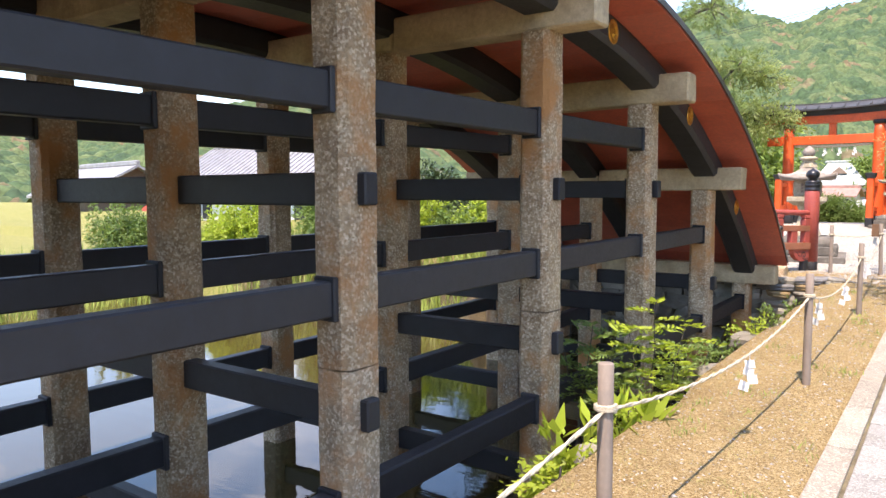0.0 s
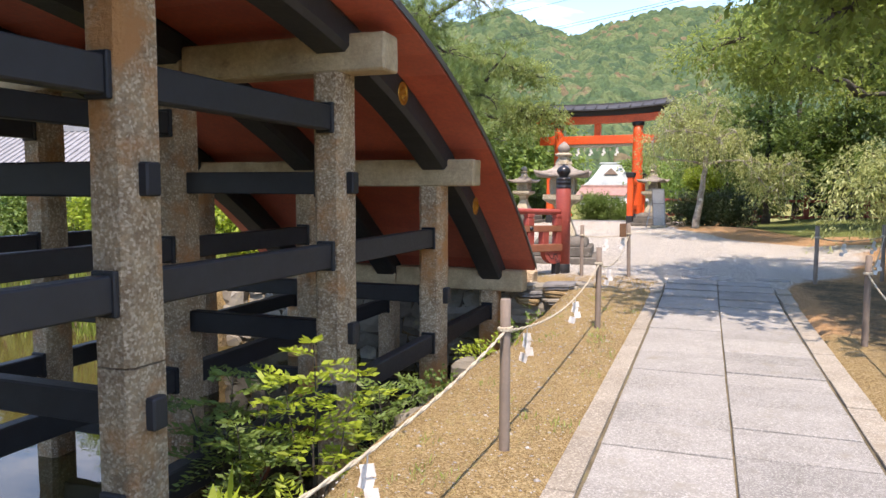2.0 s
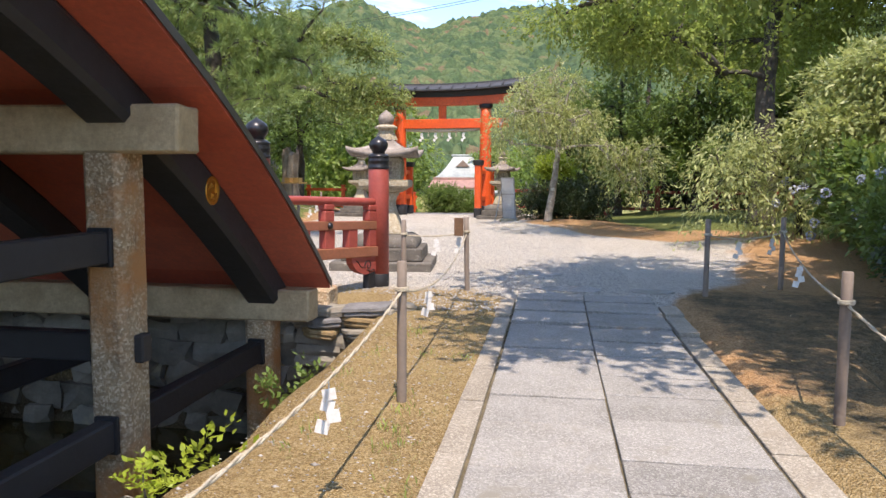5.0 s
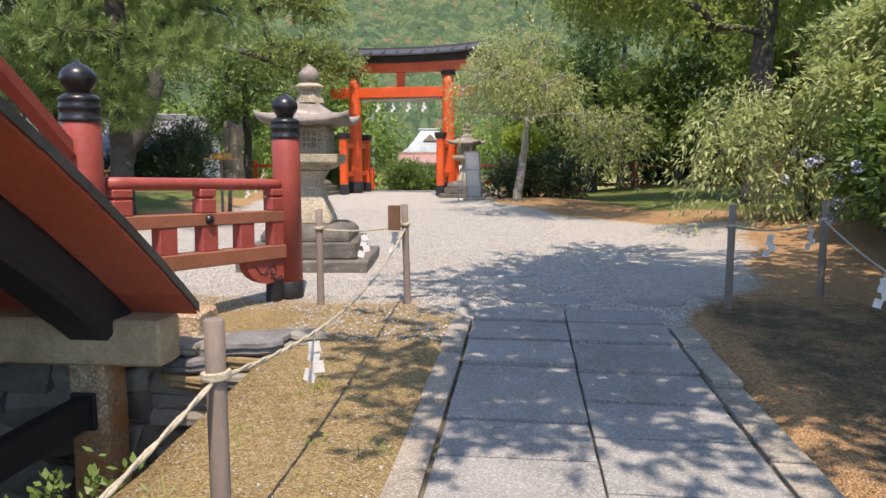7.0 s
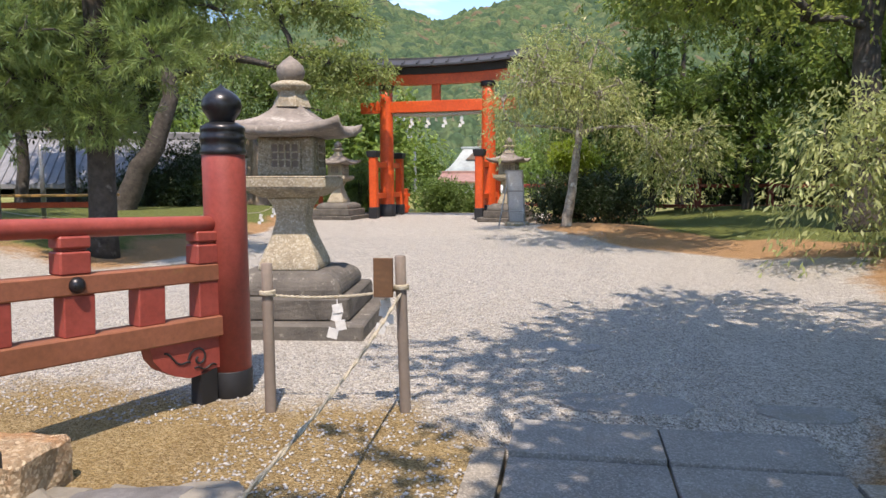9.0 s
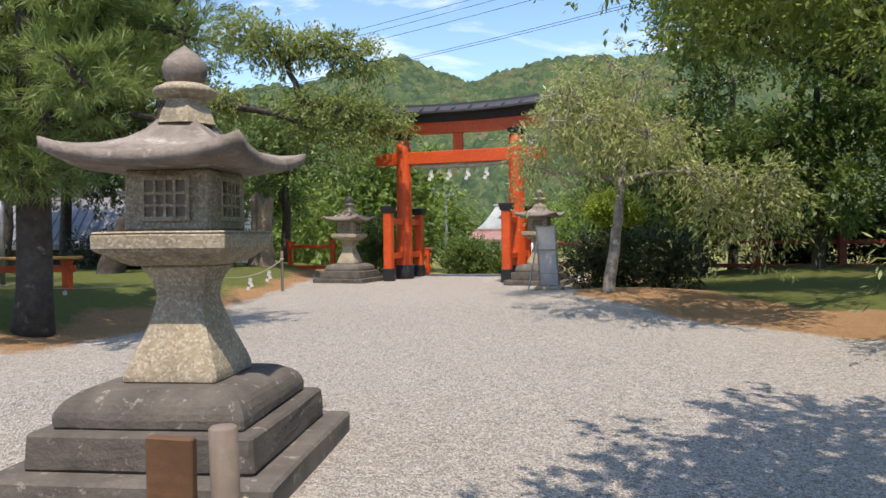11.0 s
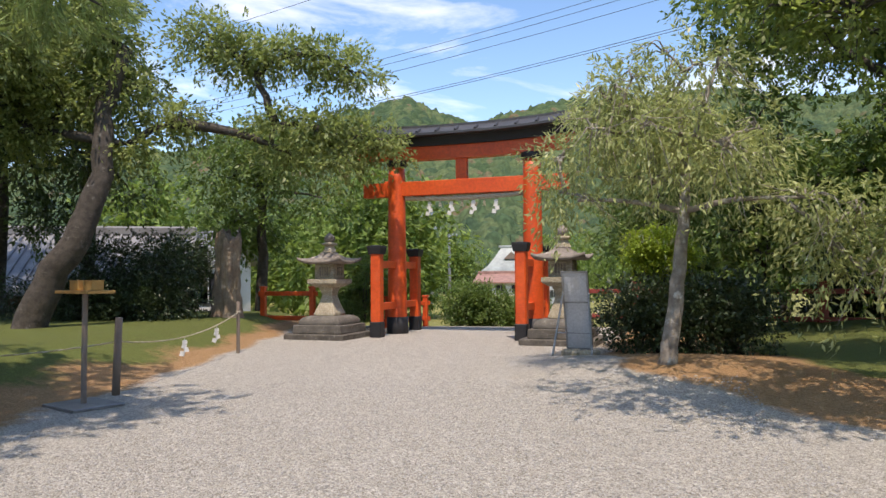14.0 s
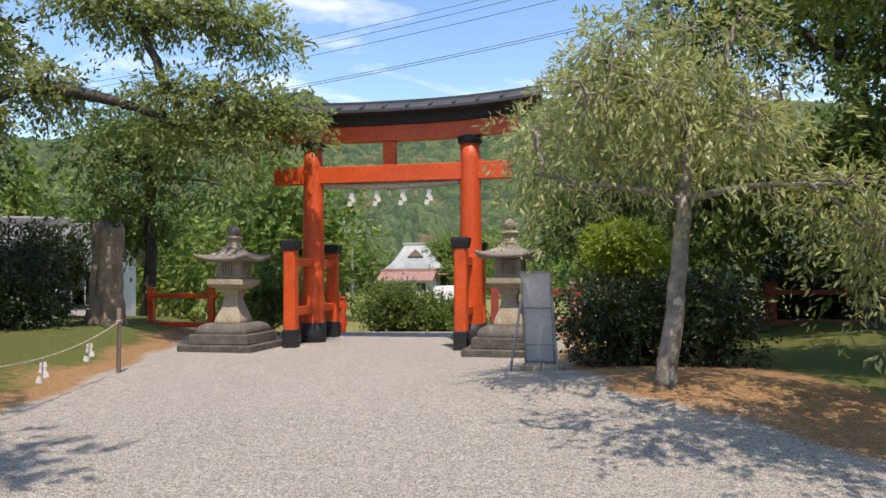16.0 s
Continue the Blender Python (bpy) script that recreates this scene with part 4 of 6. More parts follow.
# ---- rope fences ----
def rope_post(x, y, h=0.95, r=0.033, lean=(0, 0), label="round grey-brown wooden rope post in the ground"):
    z = ground_height(x, y)
    t = thing("rope_post", label, "post", (x, y, z), group="rope fence posts")
    bm = bmesh.new()
    tube(bm, [(lean[0] * k / 4, lean[1] * k / 4, -0.25 + (h + 0.245) * k / 4) for k in range(5)] + [(lean[0], lean[1], h)], [r * 1.04, r * 1.03, r, r, r, r * 0.86], 16)
    part("shaft", bm, POST_WOOD, t, smooth=True)
    zr = h * 0.79
    bm = bmesh.new()
    tube(bm, [(lean[0] * 0.8 + (r + 0.008) * math.cos(a * 0.5236), lean[1] * 0.8 + (r + 0.008) * math.sin(a * 0.5236), zr + 0.003 * a * 0.3) for a in range(26)], 0.0095, 6)
    part("binding", bm, ROPE, t, "rope wound round the post")
    return Vector((x + lean[0] * 0.8, y + lean[1] * 0.8, z + zr))


def rope(a, b, sag, r=0.0080, seed=0):
    bm = bmesh.new()
    n = 48
    for ph in (0.0, 3.14):
        tube(bm, [a.lerp(b, i / n) + Vector((0.005 * math.cos(i * 1.6 + ph), 0.0, -4 * sag * (i / n) * (1 - i / n) + 0.005 * math.sin(i * 1.6 + ph))) for i in range(n + 1)], r * 0.78, 6)
    ob = mesh_object("fence_rope", bm, ROPE, True)
    tagged(ob, "sagging twisted straw rope between wooden posts", "rope", "fence ropes")
    return lambda f: a.lerp(b, f) + Vector((0, 0, -4 * sag * f * (1 - f)))


L0, L1, L2, L3 = rope_post(-1.05, -1.2), rope_post(-1.10, 3.05), rope_post(-0.93, 6.98), rope_post(-0.95, 11.2)
L4, L5 = rope_post(-1.84, 15.50, 0.90), rope_post(-1.03, 15.62, 0.94, lean=(-0.03, 0.0), label="round wooden rope post with a small board nailed on")
R0, R1, R2, R3 = rope_post(1.78, 6.9), rope_post(1.80, 11.2), rope_post(1.90, 15.72), rope_post(3.0, 16.5)
board = mesh_object("nailed_board", boxes((-1.20, -1.085, 15.53, 15.555, 0.80, 1.03), bevel=0.004), BOARD)
tagged(board, "small dark wooden board beside a rope post", "board")
for a, b, sag, fr in ((L0, L1, 0.10, (0.5,)), (L1, L2, 0.16, (0.55,)), (L2, L3, 0.17, (0.14, 0.62)), (L3, L5 - Vector((0, 0, 0.02)), 0.20, (0.27,)), (L4, L5, 0.03, (0.52, 0.88)),
                      (R0, R1, 0.22, (0.5,)), (R1, R3, 0.10, (0.55,)), (R2, R3, 0.06, (0.4, 0.85))):
    at = rope(a, b, sag)
    for f in fr:
        p = at(f)
        shide(None, p.x, p.y, p.z, 0.85, -25 + 60 * f)


# ---- path edges: slabs come last in the file ----
# ---- signboard ----
sign = thing("signboard", "pale grey metal A-frame signboard seen from behind", "signboard", (-1.42, 30.75, 0.17), -14)
tilt = pose(0, 0, 0, 12, 0, 0)
bm = box(bmesh.new(), -0.22, 0.22, -0.012, 0.012, 0.12, 1.50, m=tilt)
part("panel", bm, METAL_GREY, sign, "pale grey sheet panel")
bm = bmesh.new()
for a in ((-0.235, -0.205), (0.205, 0.235)):
    box(bm, a[0], a[1], -0.026, 0.014, 0.0, 1.52, m=tilt)
for z in (0.11, 0.95, 1.49):
    box(bm, -0.22, 0.22, -0.026, -0.0125, z, z + 0.03, m=tilt)
part("frame", bm, STEEL, sign, "galvanised frame")
for x in (-0.26, 0.26):
    bm = bmesh.new()
    tube(bm, [(x * 0.85, -0.24, 1.15), (x * 1.35, -0.52, 0.0)], 0.02, 8)
    part("leg", bm, STEEL, sign)
bm = bmesh.new()
tube(bm, [(-0.30, -0.42, 0.42), (0.30, -0.42, 0.42)], 0.010, 8)
part("stay", bm, STEEL, sign)
for i, x in enumerate((-0.05, 0.28)):
    bm = boxes((x - 0.17, x + 0.16, -0.50, -0.28, 0.0, 0.15), bevel=0.04)
    ob = mesh_object("weight_stone", rough_up(subdivide(bm, 2), 0.03, 6.0, i), LANTERN)
    ob.matrix_basis = pose(-1.42, 30.75, 0.16, 0, 0, -14)
    tagged(ob, "pale stone weighing down the signboard", "stone", "weight stones")

# ---- offering stand ----
stand = thing("offering_stand", "plain wooden tray on a single pole with a grey base plate", "stand", (-6.85, 24.95, ground_height(-6.85, 24.95)), -24)
part("base_plate", boxes((-0.36, 0.36, -0.30, 0.30, 0.0, 0.035), bevel=0.006), STEEL, stand, "grey steel base plate")
part("pole", tube(bmesh.new(), [(0, 0, 0.03), (0.01, 0, 1.30)], 0.032, 12), POST_WOOD, stand)
part("tray", boxes((-0.39, 0.39, -0.16, 0.16, 1.30, 1.335), bevel=0.004), RAW_WOOD, stand, "pale plain wooden tray")
for x in (-0.12, 0.20):
    ob = mesh_object("offering_box", boxes((-0.10, 0.10, -0.07, 0.07, 0.0, 0.105), (-0.105, 0.105, -0.075, 0.075, 0.105, 0.118), bevel=0.004), RAW_WOOD)
    ob.matrix_basis = stand.matrix_basis @ pose(x, 0, 1.336)
    tagged(ob, "small plain wooden offering box on a tray", "box", "offering boxes")
bm = tube(bmesh.new(), [(-7.0, 25.7, 0.0), (-6.93, 25.66, 1.1)], [0.05, 0.045], 12)
tagged(mesh_object("rope_stake", bm, POST_WOOD, True), "leaning grey wooden stake behind the offering stand", "post")
FL = rope_post(-7.83, 30.3, 0.98)
FM, FN = Vector((-6.95, 25.68, 0.80)), Vector((-11.3, 24.2, 0.85))
rope_post(-11.3, 24.2, 1.0)
for a, b, sag, fr in ((FM, FL, 0.18, (0.45, 0.75)), (FN, FM, 0.2, (0.45,))):
    at = rope(a, b, sag)
    for f in fr:
        p = at(f)
        shide(None, p.x, p.y, p.z, 1.0, 10 + 30 * f)

# ---- orange fences and the old trunk ----
def low_fence(xs, ys, z, material, h, label, rails=(0.3, 0.82), pw=0.07, name="low_fence"):
    t = thing(name, label, "fence", (xs[0], ys[0], z))
    pts = [Vector((x - xs[0], y - ys[0], 0)) for x, y in zip(xs, ys)]
    for p in pts:
        part("fence_post", boxes((p.x - pw, p.x + pw, p.y - pw, p.y + pw, -0.2, h), (p.x - pw * 1.25, p.x + pw * 1.25, p.y - pw * 1.25, p.y + pw * 1.25, h, h + 0.05), bevel=0.008), material, t)
    for a, b in zip(pts, pts[1:]):
        d = b - a
        m = Matrix.Translation(a) @ Matrix.Rotation(math.atan2(d.y, d.x), 4, "Z")
        for f in rails:
            part("fence_rail", box(bmesh.new(), -0.15, d.length + 0.15, -0.045, 0.045, h * f - 0.06, h * f + 0.06, 0.008, m=m), material, t)
    return t


low_fence((-10.35, -8.75), (36.3, 36.0), 0.25, VERMILION, 1.05, "low vermilion fence of two posts and two rails beside the gate", (0.22, 0.86))
low_fence((-6.9, -6.1), (36.9, 38.0), 0.1, VERMILION, 0.9, "low vermilion fence behind the gate", (0.3, 0.8))
low_fence((-2.2, -0.2, 2.2, 4.2, 6.4, 9.0), (38.6, 37.9, 37.4, 37.0, 36.6, 36.0), 0.2, RED_RAIL, 1.15, "dark red fence of posts and rails under the trees", (0.22, 0.82), 0.10)
ramp_rail = low_fence((-14.6, -12.25, -9.9), (24.0, 24.8, 25.6), 0.5, VERMILION, 0.56, "low red rail with an orange top board on the mossy bank", (0.78,), 0.07)
part("top_board", box(bmesh.new(), -0.2, 5.2, -0.16, 0.16, 0.612, 0.665, 0.01, m=Matrix.Rotation(math.atan2(1.6, 4.7), 4, "Z")), RAW_WOOD, ramp_rail, "orange-yellow top board")
tagged(mesh_object("steel_post", tube(bmesh.new(), [(-12.0, 26.3, 0.2), (-12.0, 26.3, 2.25), (-12.0, 26.3, 2.28)], [0.05, 0.05, 0.02], 12), STEEL, True), "plain grey steel post on the mossy bank", "post")

trunk = thing("old_trunk", "pale weathered standing trunk of a dead tree on a mound", "tree trunk", (-10.7, 34.9, 0.3))
bm = bmesh.new()
rows = []
for k in range(15):
    z = -0.2 + 2.6 * k / 14
    ring = []
    for i in range(28):
        a = 2 * math.pi * i / 28
        r = 0.30 + 0.20 * math.exp(-z * 2.4) + 0.035 * math.sin(5 * a + z) + 0.03 * math.sin(9 * a - 2 * z)
        zz = z + (0.16 * math.sin(3 * a + 1) + 0.10 * math.sin(7 * a) if k == 14 else 0)
        ring.append(bm.verts.new((r * math.cos(a) + 0.03 * z, r * math.sin(a), zz)))
    rows.append(ring)
for a, b in zip(rows, rows[1:]):
    for i in range(28):
        bm.faces.new((a[i], a[(i + 1) % 28], b[(i + 1) % 28], b[i]))
bm.faces.new(rows[-1])
part("trunk", rough_up(bm, 0.03, 4.0, 2), STUMP_BARK, trunk, smooth=True)


# ---- foliage ----
def leaf_object(name, centres, along, size, material, width=0.42, fold=0.25, seed=1, parent=None, label=""):
    """Many small leaves, each a folded pair of triangles."""
    rng = np.random.default_rng(seed)
    n = len(centres)
    along = along / np.maximum(np.linalg.norm(along, axis=1, keepdims=True), 1e-6)
    rnd = rng.normal(size=(n, 3))
    rnd = rnd * 0.55 + np.array([0.0, 0.0, 1.0])
    side = np.cross(along, rnd)
    side /= np.maximum(np.linalg.norm(side, axis=1, keepdims=True), 1e-6)
    up = np.cross(side, along)
    s = (size * rng.uniform(0.65, 1.35, n))[:, None]
    mid = centres + along * s * 0.45 + up * s * fold * 0.25
    v = np.empty((n, 4, 3), np.float32)
    v[:, 0] = centres
    v[:, 1] = mid + side * s * width * 0.5 - up * s * fold * 0.25
    v[:, 2] = centres + along * s
    v[:, 3] = mid - side * s * width * 0.5 - up * s * fold * 0.25
    me = bpy.data.meshes.new(name)
    me.vertices.add(n * 4)
    me.vertices.foreach_set("co", v.ravel())
    idx = np.arange(n)[:, None] * 4
    loops = np.concatenate([idx, idx + 1, idx + 2, idx, idx + 2, idx + 3], axis=1).astype(np.int32).ravel()
    me.loops.add(n * 6)
    me.loops.foreach_set("vertex_index", loops)
    me.polygons.add(n * 2)
    me.polygons.foreach_set("loop_start", np.arange(0, n * 6, 3, dtype=np.int32))
    me.update(calc_edges=True)
    me.validate()
    me.materials.append(material)
    ob = new(name, me)
    if parent is not None:
        ob.parent = parent
        if label:
            ob["label"] = label
    return ob


def sprays(clumps, count, rng, twig=0.45, leaves=12, droop=0.5, shell=0.55, hollow=0.0):
    """Leaf places: twigs that start in and on the given clumps (centre, radii, weight) and reach outwards and down."""
    c = np.array([k[0] for k in clumps], float)
    r = np.array([k[1] for k in clumps], float)
    w = np.array([np.prod(k[1]) ** 0.66 for k in clumps])
    pick = rng.choice(len(clumps), size=count, p=w / w.sum())
    d = rng.normal(size=(count, 3))
    d /= np.linalg.norm(d, axis=1, keepdims=True)
    rad = np.maximum(rng.random(count) ** shell, hollow)[:, None]
    wob = 1 + 0.28 * np.sin(d[:, :1] * 5 + pick[:, None] * 2.1) * np.sin(d[:, 1:2] * 6 + pick[:, None]) + rng.normal(scale=0.10, size=(count, 1))
    start = c[pick] + d * r[pick] * rad * wob
    way = d + rng.normal(scale=0.45, size=(count, 3))
    way[:, 2] -= droop * 0.6
    way /= np.linalg.norm(way, axis=1, keepdims=True)
    f = rng.random((count, leaves)) * twig * rng.uniform(0.6, 1.4, (count, 1))
    pos = start[:, None] + way[:, None] * f[..., None]
    pos[..., 2] -= droop * f ** 2 / max(twig, 0.1)
    pos += rng.normal(scale=0.018 + twig * 0.05, size=pos.shape)
    lw = way[:, None] + rng.normal(scale=0.55, size=pos.shape)
    lw[..., 2] -= droop * 0.5
    return pos.reshape(-1, 3), lw.reshape(-1, 3), start, way


def limb_points(a, b, rng, bend=0.12, n=6):
    a, b = Vector(a), Vector(b)
    L = (b - a).length
    pts = []
    for i in range(n + 1):
        f = i / n
        w = math.sin(math.pi * f) * bend * L
        pts.append(a.lerp(b, f) + Vector((rng.normal() * 0.35, rng.normal() * 0.35, 0.6)) * w * 0.6)
    pts[0], pts[-1] = a, b
    return pts


def tree(name, label, at, trunk_pts, trunk_r, clumps, leaf_material, count, size, seed, twig=0.45, leaves=12, droop=0.5, category="tree", bark=None, limb_r=0.05, width=0.42, shell=0.55, fork=0.55, twigs=60, group="", hollow=0.0):
    rng = np.random.default_rng(seed)
    t = thing(name, label, category, at, group=group)
    bark = bark or BARK
    tp = [Vector(p) for p in trunk_pts]
    bm = bmesh.new()
    # smooth trunk line
    fine = []
    for a, b in zip(tp, tp[1:]):
        for i in range(4):
            fine.append(a.lerp(b, i / 4) + Vector((rng.normal(), rng.normal(), 0)) * trunk_r * 0.10)
    fine.append(tp[-1])
    rr = [trunk_r * (1.25 if i == 0 else 1.0) * (1 - 0.6 * i / (len(fine) - 1)) for i in range(len(fine))]
    tube(bm, fine, rr, 12)
    part("trunk", bm, bark, t, smooth=True)
    nodes = fine[int(len(fine) * fork) :]
    axis = nodes[0]
    for c, r in sorted(clumps, key=lambda k: (Vector(k[0]) - axis).length):
        start = min(nodes, key=lambda p: (p - Vector(c)).length + 0.9 * max(0, p.z - c[2]))
        pts = limb_points(start, c, rng)
        L = max(0.3, (Vector(c) - start).length)
        part("limb", tube(bmesh.new(), pts, [limb_r * (1 - 0.65 * i / 6) * min(1.5, 0.45 + 0.28 * L) for i in range(7)], 8), bark, t, smooth=True)
        nodes = nodes + pts[2:6]
    pos, way, start, sway = sprays(clumps, count // leaves, rng, twig, leaves, droop, shell, hollow)
    bm = bmesh.new()
    for i in rng.choice(len(start), size=min(twigs, len(start)), replace=False):
        p = Vector(start[i])
        c = min(clumps, key=lambda k: (Vector(k[0]) - p).length)[0]
        q = Vector(c).lerp(p, 0.15)
        e = p + Vector(sway[i]) * twig
        e.z -= droop * twig * 0.6
        tube(bm, [q, q.lerp(p, 0.55) + Vector((0, 0, 0.05)), p, e], [limb_r * 0.28, limb_r * 0.2, limb_r * 0.13, limb_r * 0.05], 5)
    tagged(part("fine_branching", bm, bark, t), kind="stuff")
    leaf_object("crown", pos, way, size, leaf_material, width, seed=seed, parent=t)
    return t


def bush(name, label, at, clumps, material, count, size, seed, twig=0.22, leaves=8, droop=0.1, category="shrub", width=0.5, shell=0.4, group="", hollow=0.0):
    rng = np.random.default_rng(seed)
    t = thing(name, label, category, at, group=group)
    bm = bmesh.new()
    for c, r in clumps:
        for k in range(3):
            e = Vector(c) + Vector(rng.normal(size=3) * 0.3) * min(r)
            tube(bm, limb_points((c[0] * 0.8 + rng.normal() * 0.06, c[1] * 0.8 + rng.normal() * 0.06, -0.05), e, rng, 0.05, 4), [0.022, 0.018, 0.014, 0.01, 0.006], 5)
    tagged(part("stem", bm, BARK, t), kind="stuff")
    pos, way, _, _ = sprays(clumps, count // leaves, rng, twig, leaves, droop, shell, hollow)
    keep = pos[:, 2] > 0.02
    leaf_object("foliage", pos[keep], way[keep], size, material, width, seed=seed, parent=t)
    return t


def scatter_clumps(rng, n, centre, radii, r_lo, r_hi, flat=0.75):
    out = []
    for _ in range(n):
        d = rng.normal(size=3)
        d /= np.linalg.norm(d)
        f = rng.random() ** 0.45
        r = rng.uniform(r_lo, r_hi)
        out.append(((centre[0] + d[0] * radii[0] * f, centre[1] + d[1] * radii[1] * f, centre[2] + d[2] * radii[2] * f), (r, r, r * flat)))
    return out


rg = np.random.default_rng(5)
# small drooping tree on its mound: a layered umbrella with hanging skirts
cl = scatter_clumps(rg, 24, (-0.05, 0.1, 3.55), (1.25, 1.25, 0.85), 0.20, 0.40, 0.9)
cl += [((0.1, 0.1, 4.35), (0.40, 0.42, 0.28)), ((0.45, 0.1, 4.15), (0.40, 0.40, 0.25))]
for i in range(11):
    a = 2 * math.pi * i / 11 + rg.uniform(-0.15, 0.15)
    cl.append(((-0.05 + 1.42 * math.cos(a), 0.1 + 1.35 * math.sin(a), rg.uniform(2.65, 3.25)), (0.28, 0.28, rg.uniform(0.22, 0.34))))
cl += [((-1.40, -0.1, 2.4), (0.22, 0.25, 0.30)), ((-1.15, -0.35, 2.25), (0.20, 0.22, 0.28))]
cl += [((1.6, -0.9, 2.15), (0.45, 0.4, 0.22)), ((2.15, -1.0, 2.0), (0.5, 0.45, 0.25)), ((2.55, -0.9, 1.55), (0.36, 0.4, 0.40)), ((1.85, -0.95, 1.6), (0.30, 0.32, 0.35)), ((2.85, -0.9, 1.75), (0.33, 0.35, 0.35)), ((2.2, -1.1, 1.2), (0.3, 0.3, 0.25)), ((2.6, -1.1, 2.0), (0.5, 0.4, 0.25))]
tree("drooping_tree", "small drooping tree with pale olive leaves and lichened trunk", (-0.16, 28.15, 0.36), [(0, 0, -0.1), (0.10, 0.02, 0.6), (0.20, 0.05, 1.3), (0.30, 0.08, 2.1), (0.33, 0.1, 2.9), (0.2, 0.1, 3.8)], 0.125, cl, LEAF_PALE, 21000, 0.105, 11, bark=PALE_BARK, twig=0.50, leaves=18, droop=0.75, width=0.28, twigs=240, limb_r=0.055, shell=0.45)
# clipped dark hedge behind it, and a light shrub above
bush("dark_hedge", "large rounded dark evergreen hedge", (0.45, 31.3, 0.2), [((x, y, z), (0.62, 0.6, 0.5)) for x in (-1.0, -0.5, 0.0, 0.5, 0.95) for y, z in ((-0.35, 0.42), (0.3, 0.75), (-0.2, 0.85))], LEAF_DARK, 26000, 0.075, 12, twig=0.15)
bush("bright_shrub", "rounded yellow-green shrub beside the hedge", (0.0, 31.2, 0.3), scatter_clumps(rg, 7, (0.15, 0.8, 1.75), (0.7, 0.5, 0.3), 0.3, 0.45), LEAF_BRIGHT, 12000, 0.07, 13, twig=0.22, droop=0.3)
bush("gate_hedge", "rounded green shrub beyond the gate", (-5.2, 39.5, -0.3), scatter_clumps(rg, 9, (0.2, 0, 0.75), (1.2, 0.8, 0.5), 0.4, 0.75), LEAF_MID, 18000, 0.085, 14)
bush("gate_hedge", "rounded green shrub beyond the gate", (-3.4, 40.0, -0.3), scatter_clumps(rg, 8, (0.2, 0, 0.65), (1.0, 0.8, 0.45), 0.4, 0.7), LEAF_MID, 14000, 0.085, 15)
bush("gate_hedge", "loose flowering shrub behind the stone lantern", (-8.0, 37.2, 0.0), scatter_clumps(rg, 9, (0.2, 0, 1.2), (0.9, 0.8, 0.9), 0.35, 0.65), LEAF_MID, 14000, 0.085, 16)

# weeping shrub-tree nearer the path
cl = [((-1.0, -0.3, 1.75), (0.35, 0.35, 0.3)), ((-0.6, -0.2, 2.1), (0.55, 0.5, 0.35)), ((0, 0, 2.0), (0.6, 0.55, 0.4)), ((0.6, 0, 1.7), (0.6, 0.55, 0.45)), ((1.1, 0.1, 1.5), (0.55, 0.5, 0.5)), ((-0.3, -0.3, 1.5), (0.5, 0.5, 0.4)), ((-0.95, -0.3, 1.2), (0.3, 0.3, 0.35)), ((0.5, -0.3, 1.15), (0.5, 0.5, 0.4)), ((1.3, -0.2, 1.0), (0.5, 0.5, 0.4))]
tree("weeping_tree", "low weeping tree with long pale green drooping leaves", (4.3, 22.4, 0.3), [(0.9, 0.3, -0.1), (0.8, 0.25, 0.8), (0.5, 0.1, 1.5), (0.1, 0, 1.9)], 0.07, cl, LEAF_PALE, 9000, 0.12, 21, twig=0.8, leaves=24, droop=1.0, width=0.28, twigs=60, limb_r=0.035)
# hydrangeas
hy = bush("hydrangea_bush", "wide hydrangea bush with pale blue and white flower heads", (5.6, 19.6, 0.15), scatter_clumps(rg, 16, (0.4, 0.6, 0.9), (1.3, 2.4, 0.6), 0.45, 0.8), LEAF_MID, 26000, 0.13, 22, twig=0.25, width=0.62)
PETAL = mat("hydrangea_petals", (0.55, 0.60, 0.66), (0.30, 0.36, 0.60), scale=1.2, rough=0.7, bump=0.0, grain=20, island_by=0.3, space="World")
for i in range(26):
    a, rr = rg.uniform(0, 6.28), rg.uniform(0.03, 0.10, 40)
    c = np.array([rg.uniform(-1.3, 0.2), rg.uniform(-2.0, 2.4), rg.uniform(0.35, 1.7)])
    d = rg.normal(size=(70, 3))
    d /= np.linalg.norm(d, axis=1, keepdims=True)
    leaf_object("flower_head", c + d * 0.075, np.cross(d, rg.normal(size=(70, 3))), 0.04, PETAL, 0.9, 0.1, seed=100 + i, parent=hy, label="pale hydrangea flower head")
bush("path_shrub", "dark leafy shrub beside the rope fence", (4.3, 14.6, 0.0), scatter_clumps(rg, 10, (0.3, 0.3, 0.55), (1.0, 1.2, 0.4), 0.3, 0.55), LEAF_DARK, 14000, 0.06, 23)
bush("path_shrub", "green leafy shrub beside the rope fence", (5.0, 16.8, 0.0), scatter_clumps(rg, 12, (0.5, 0.3, 1.0), (1.0, 1.2, 0.8), 0.4, 0.7), LEAF_MID, 18000, 0.09, 24)

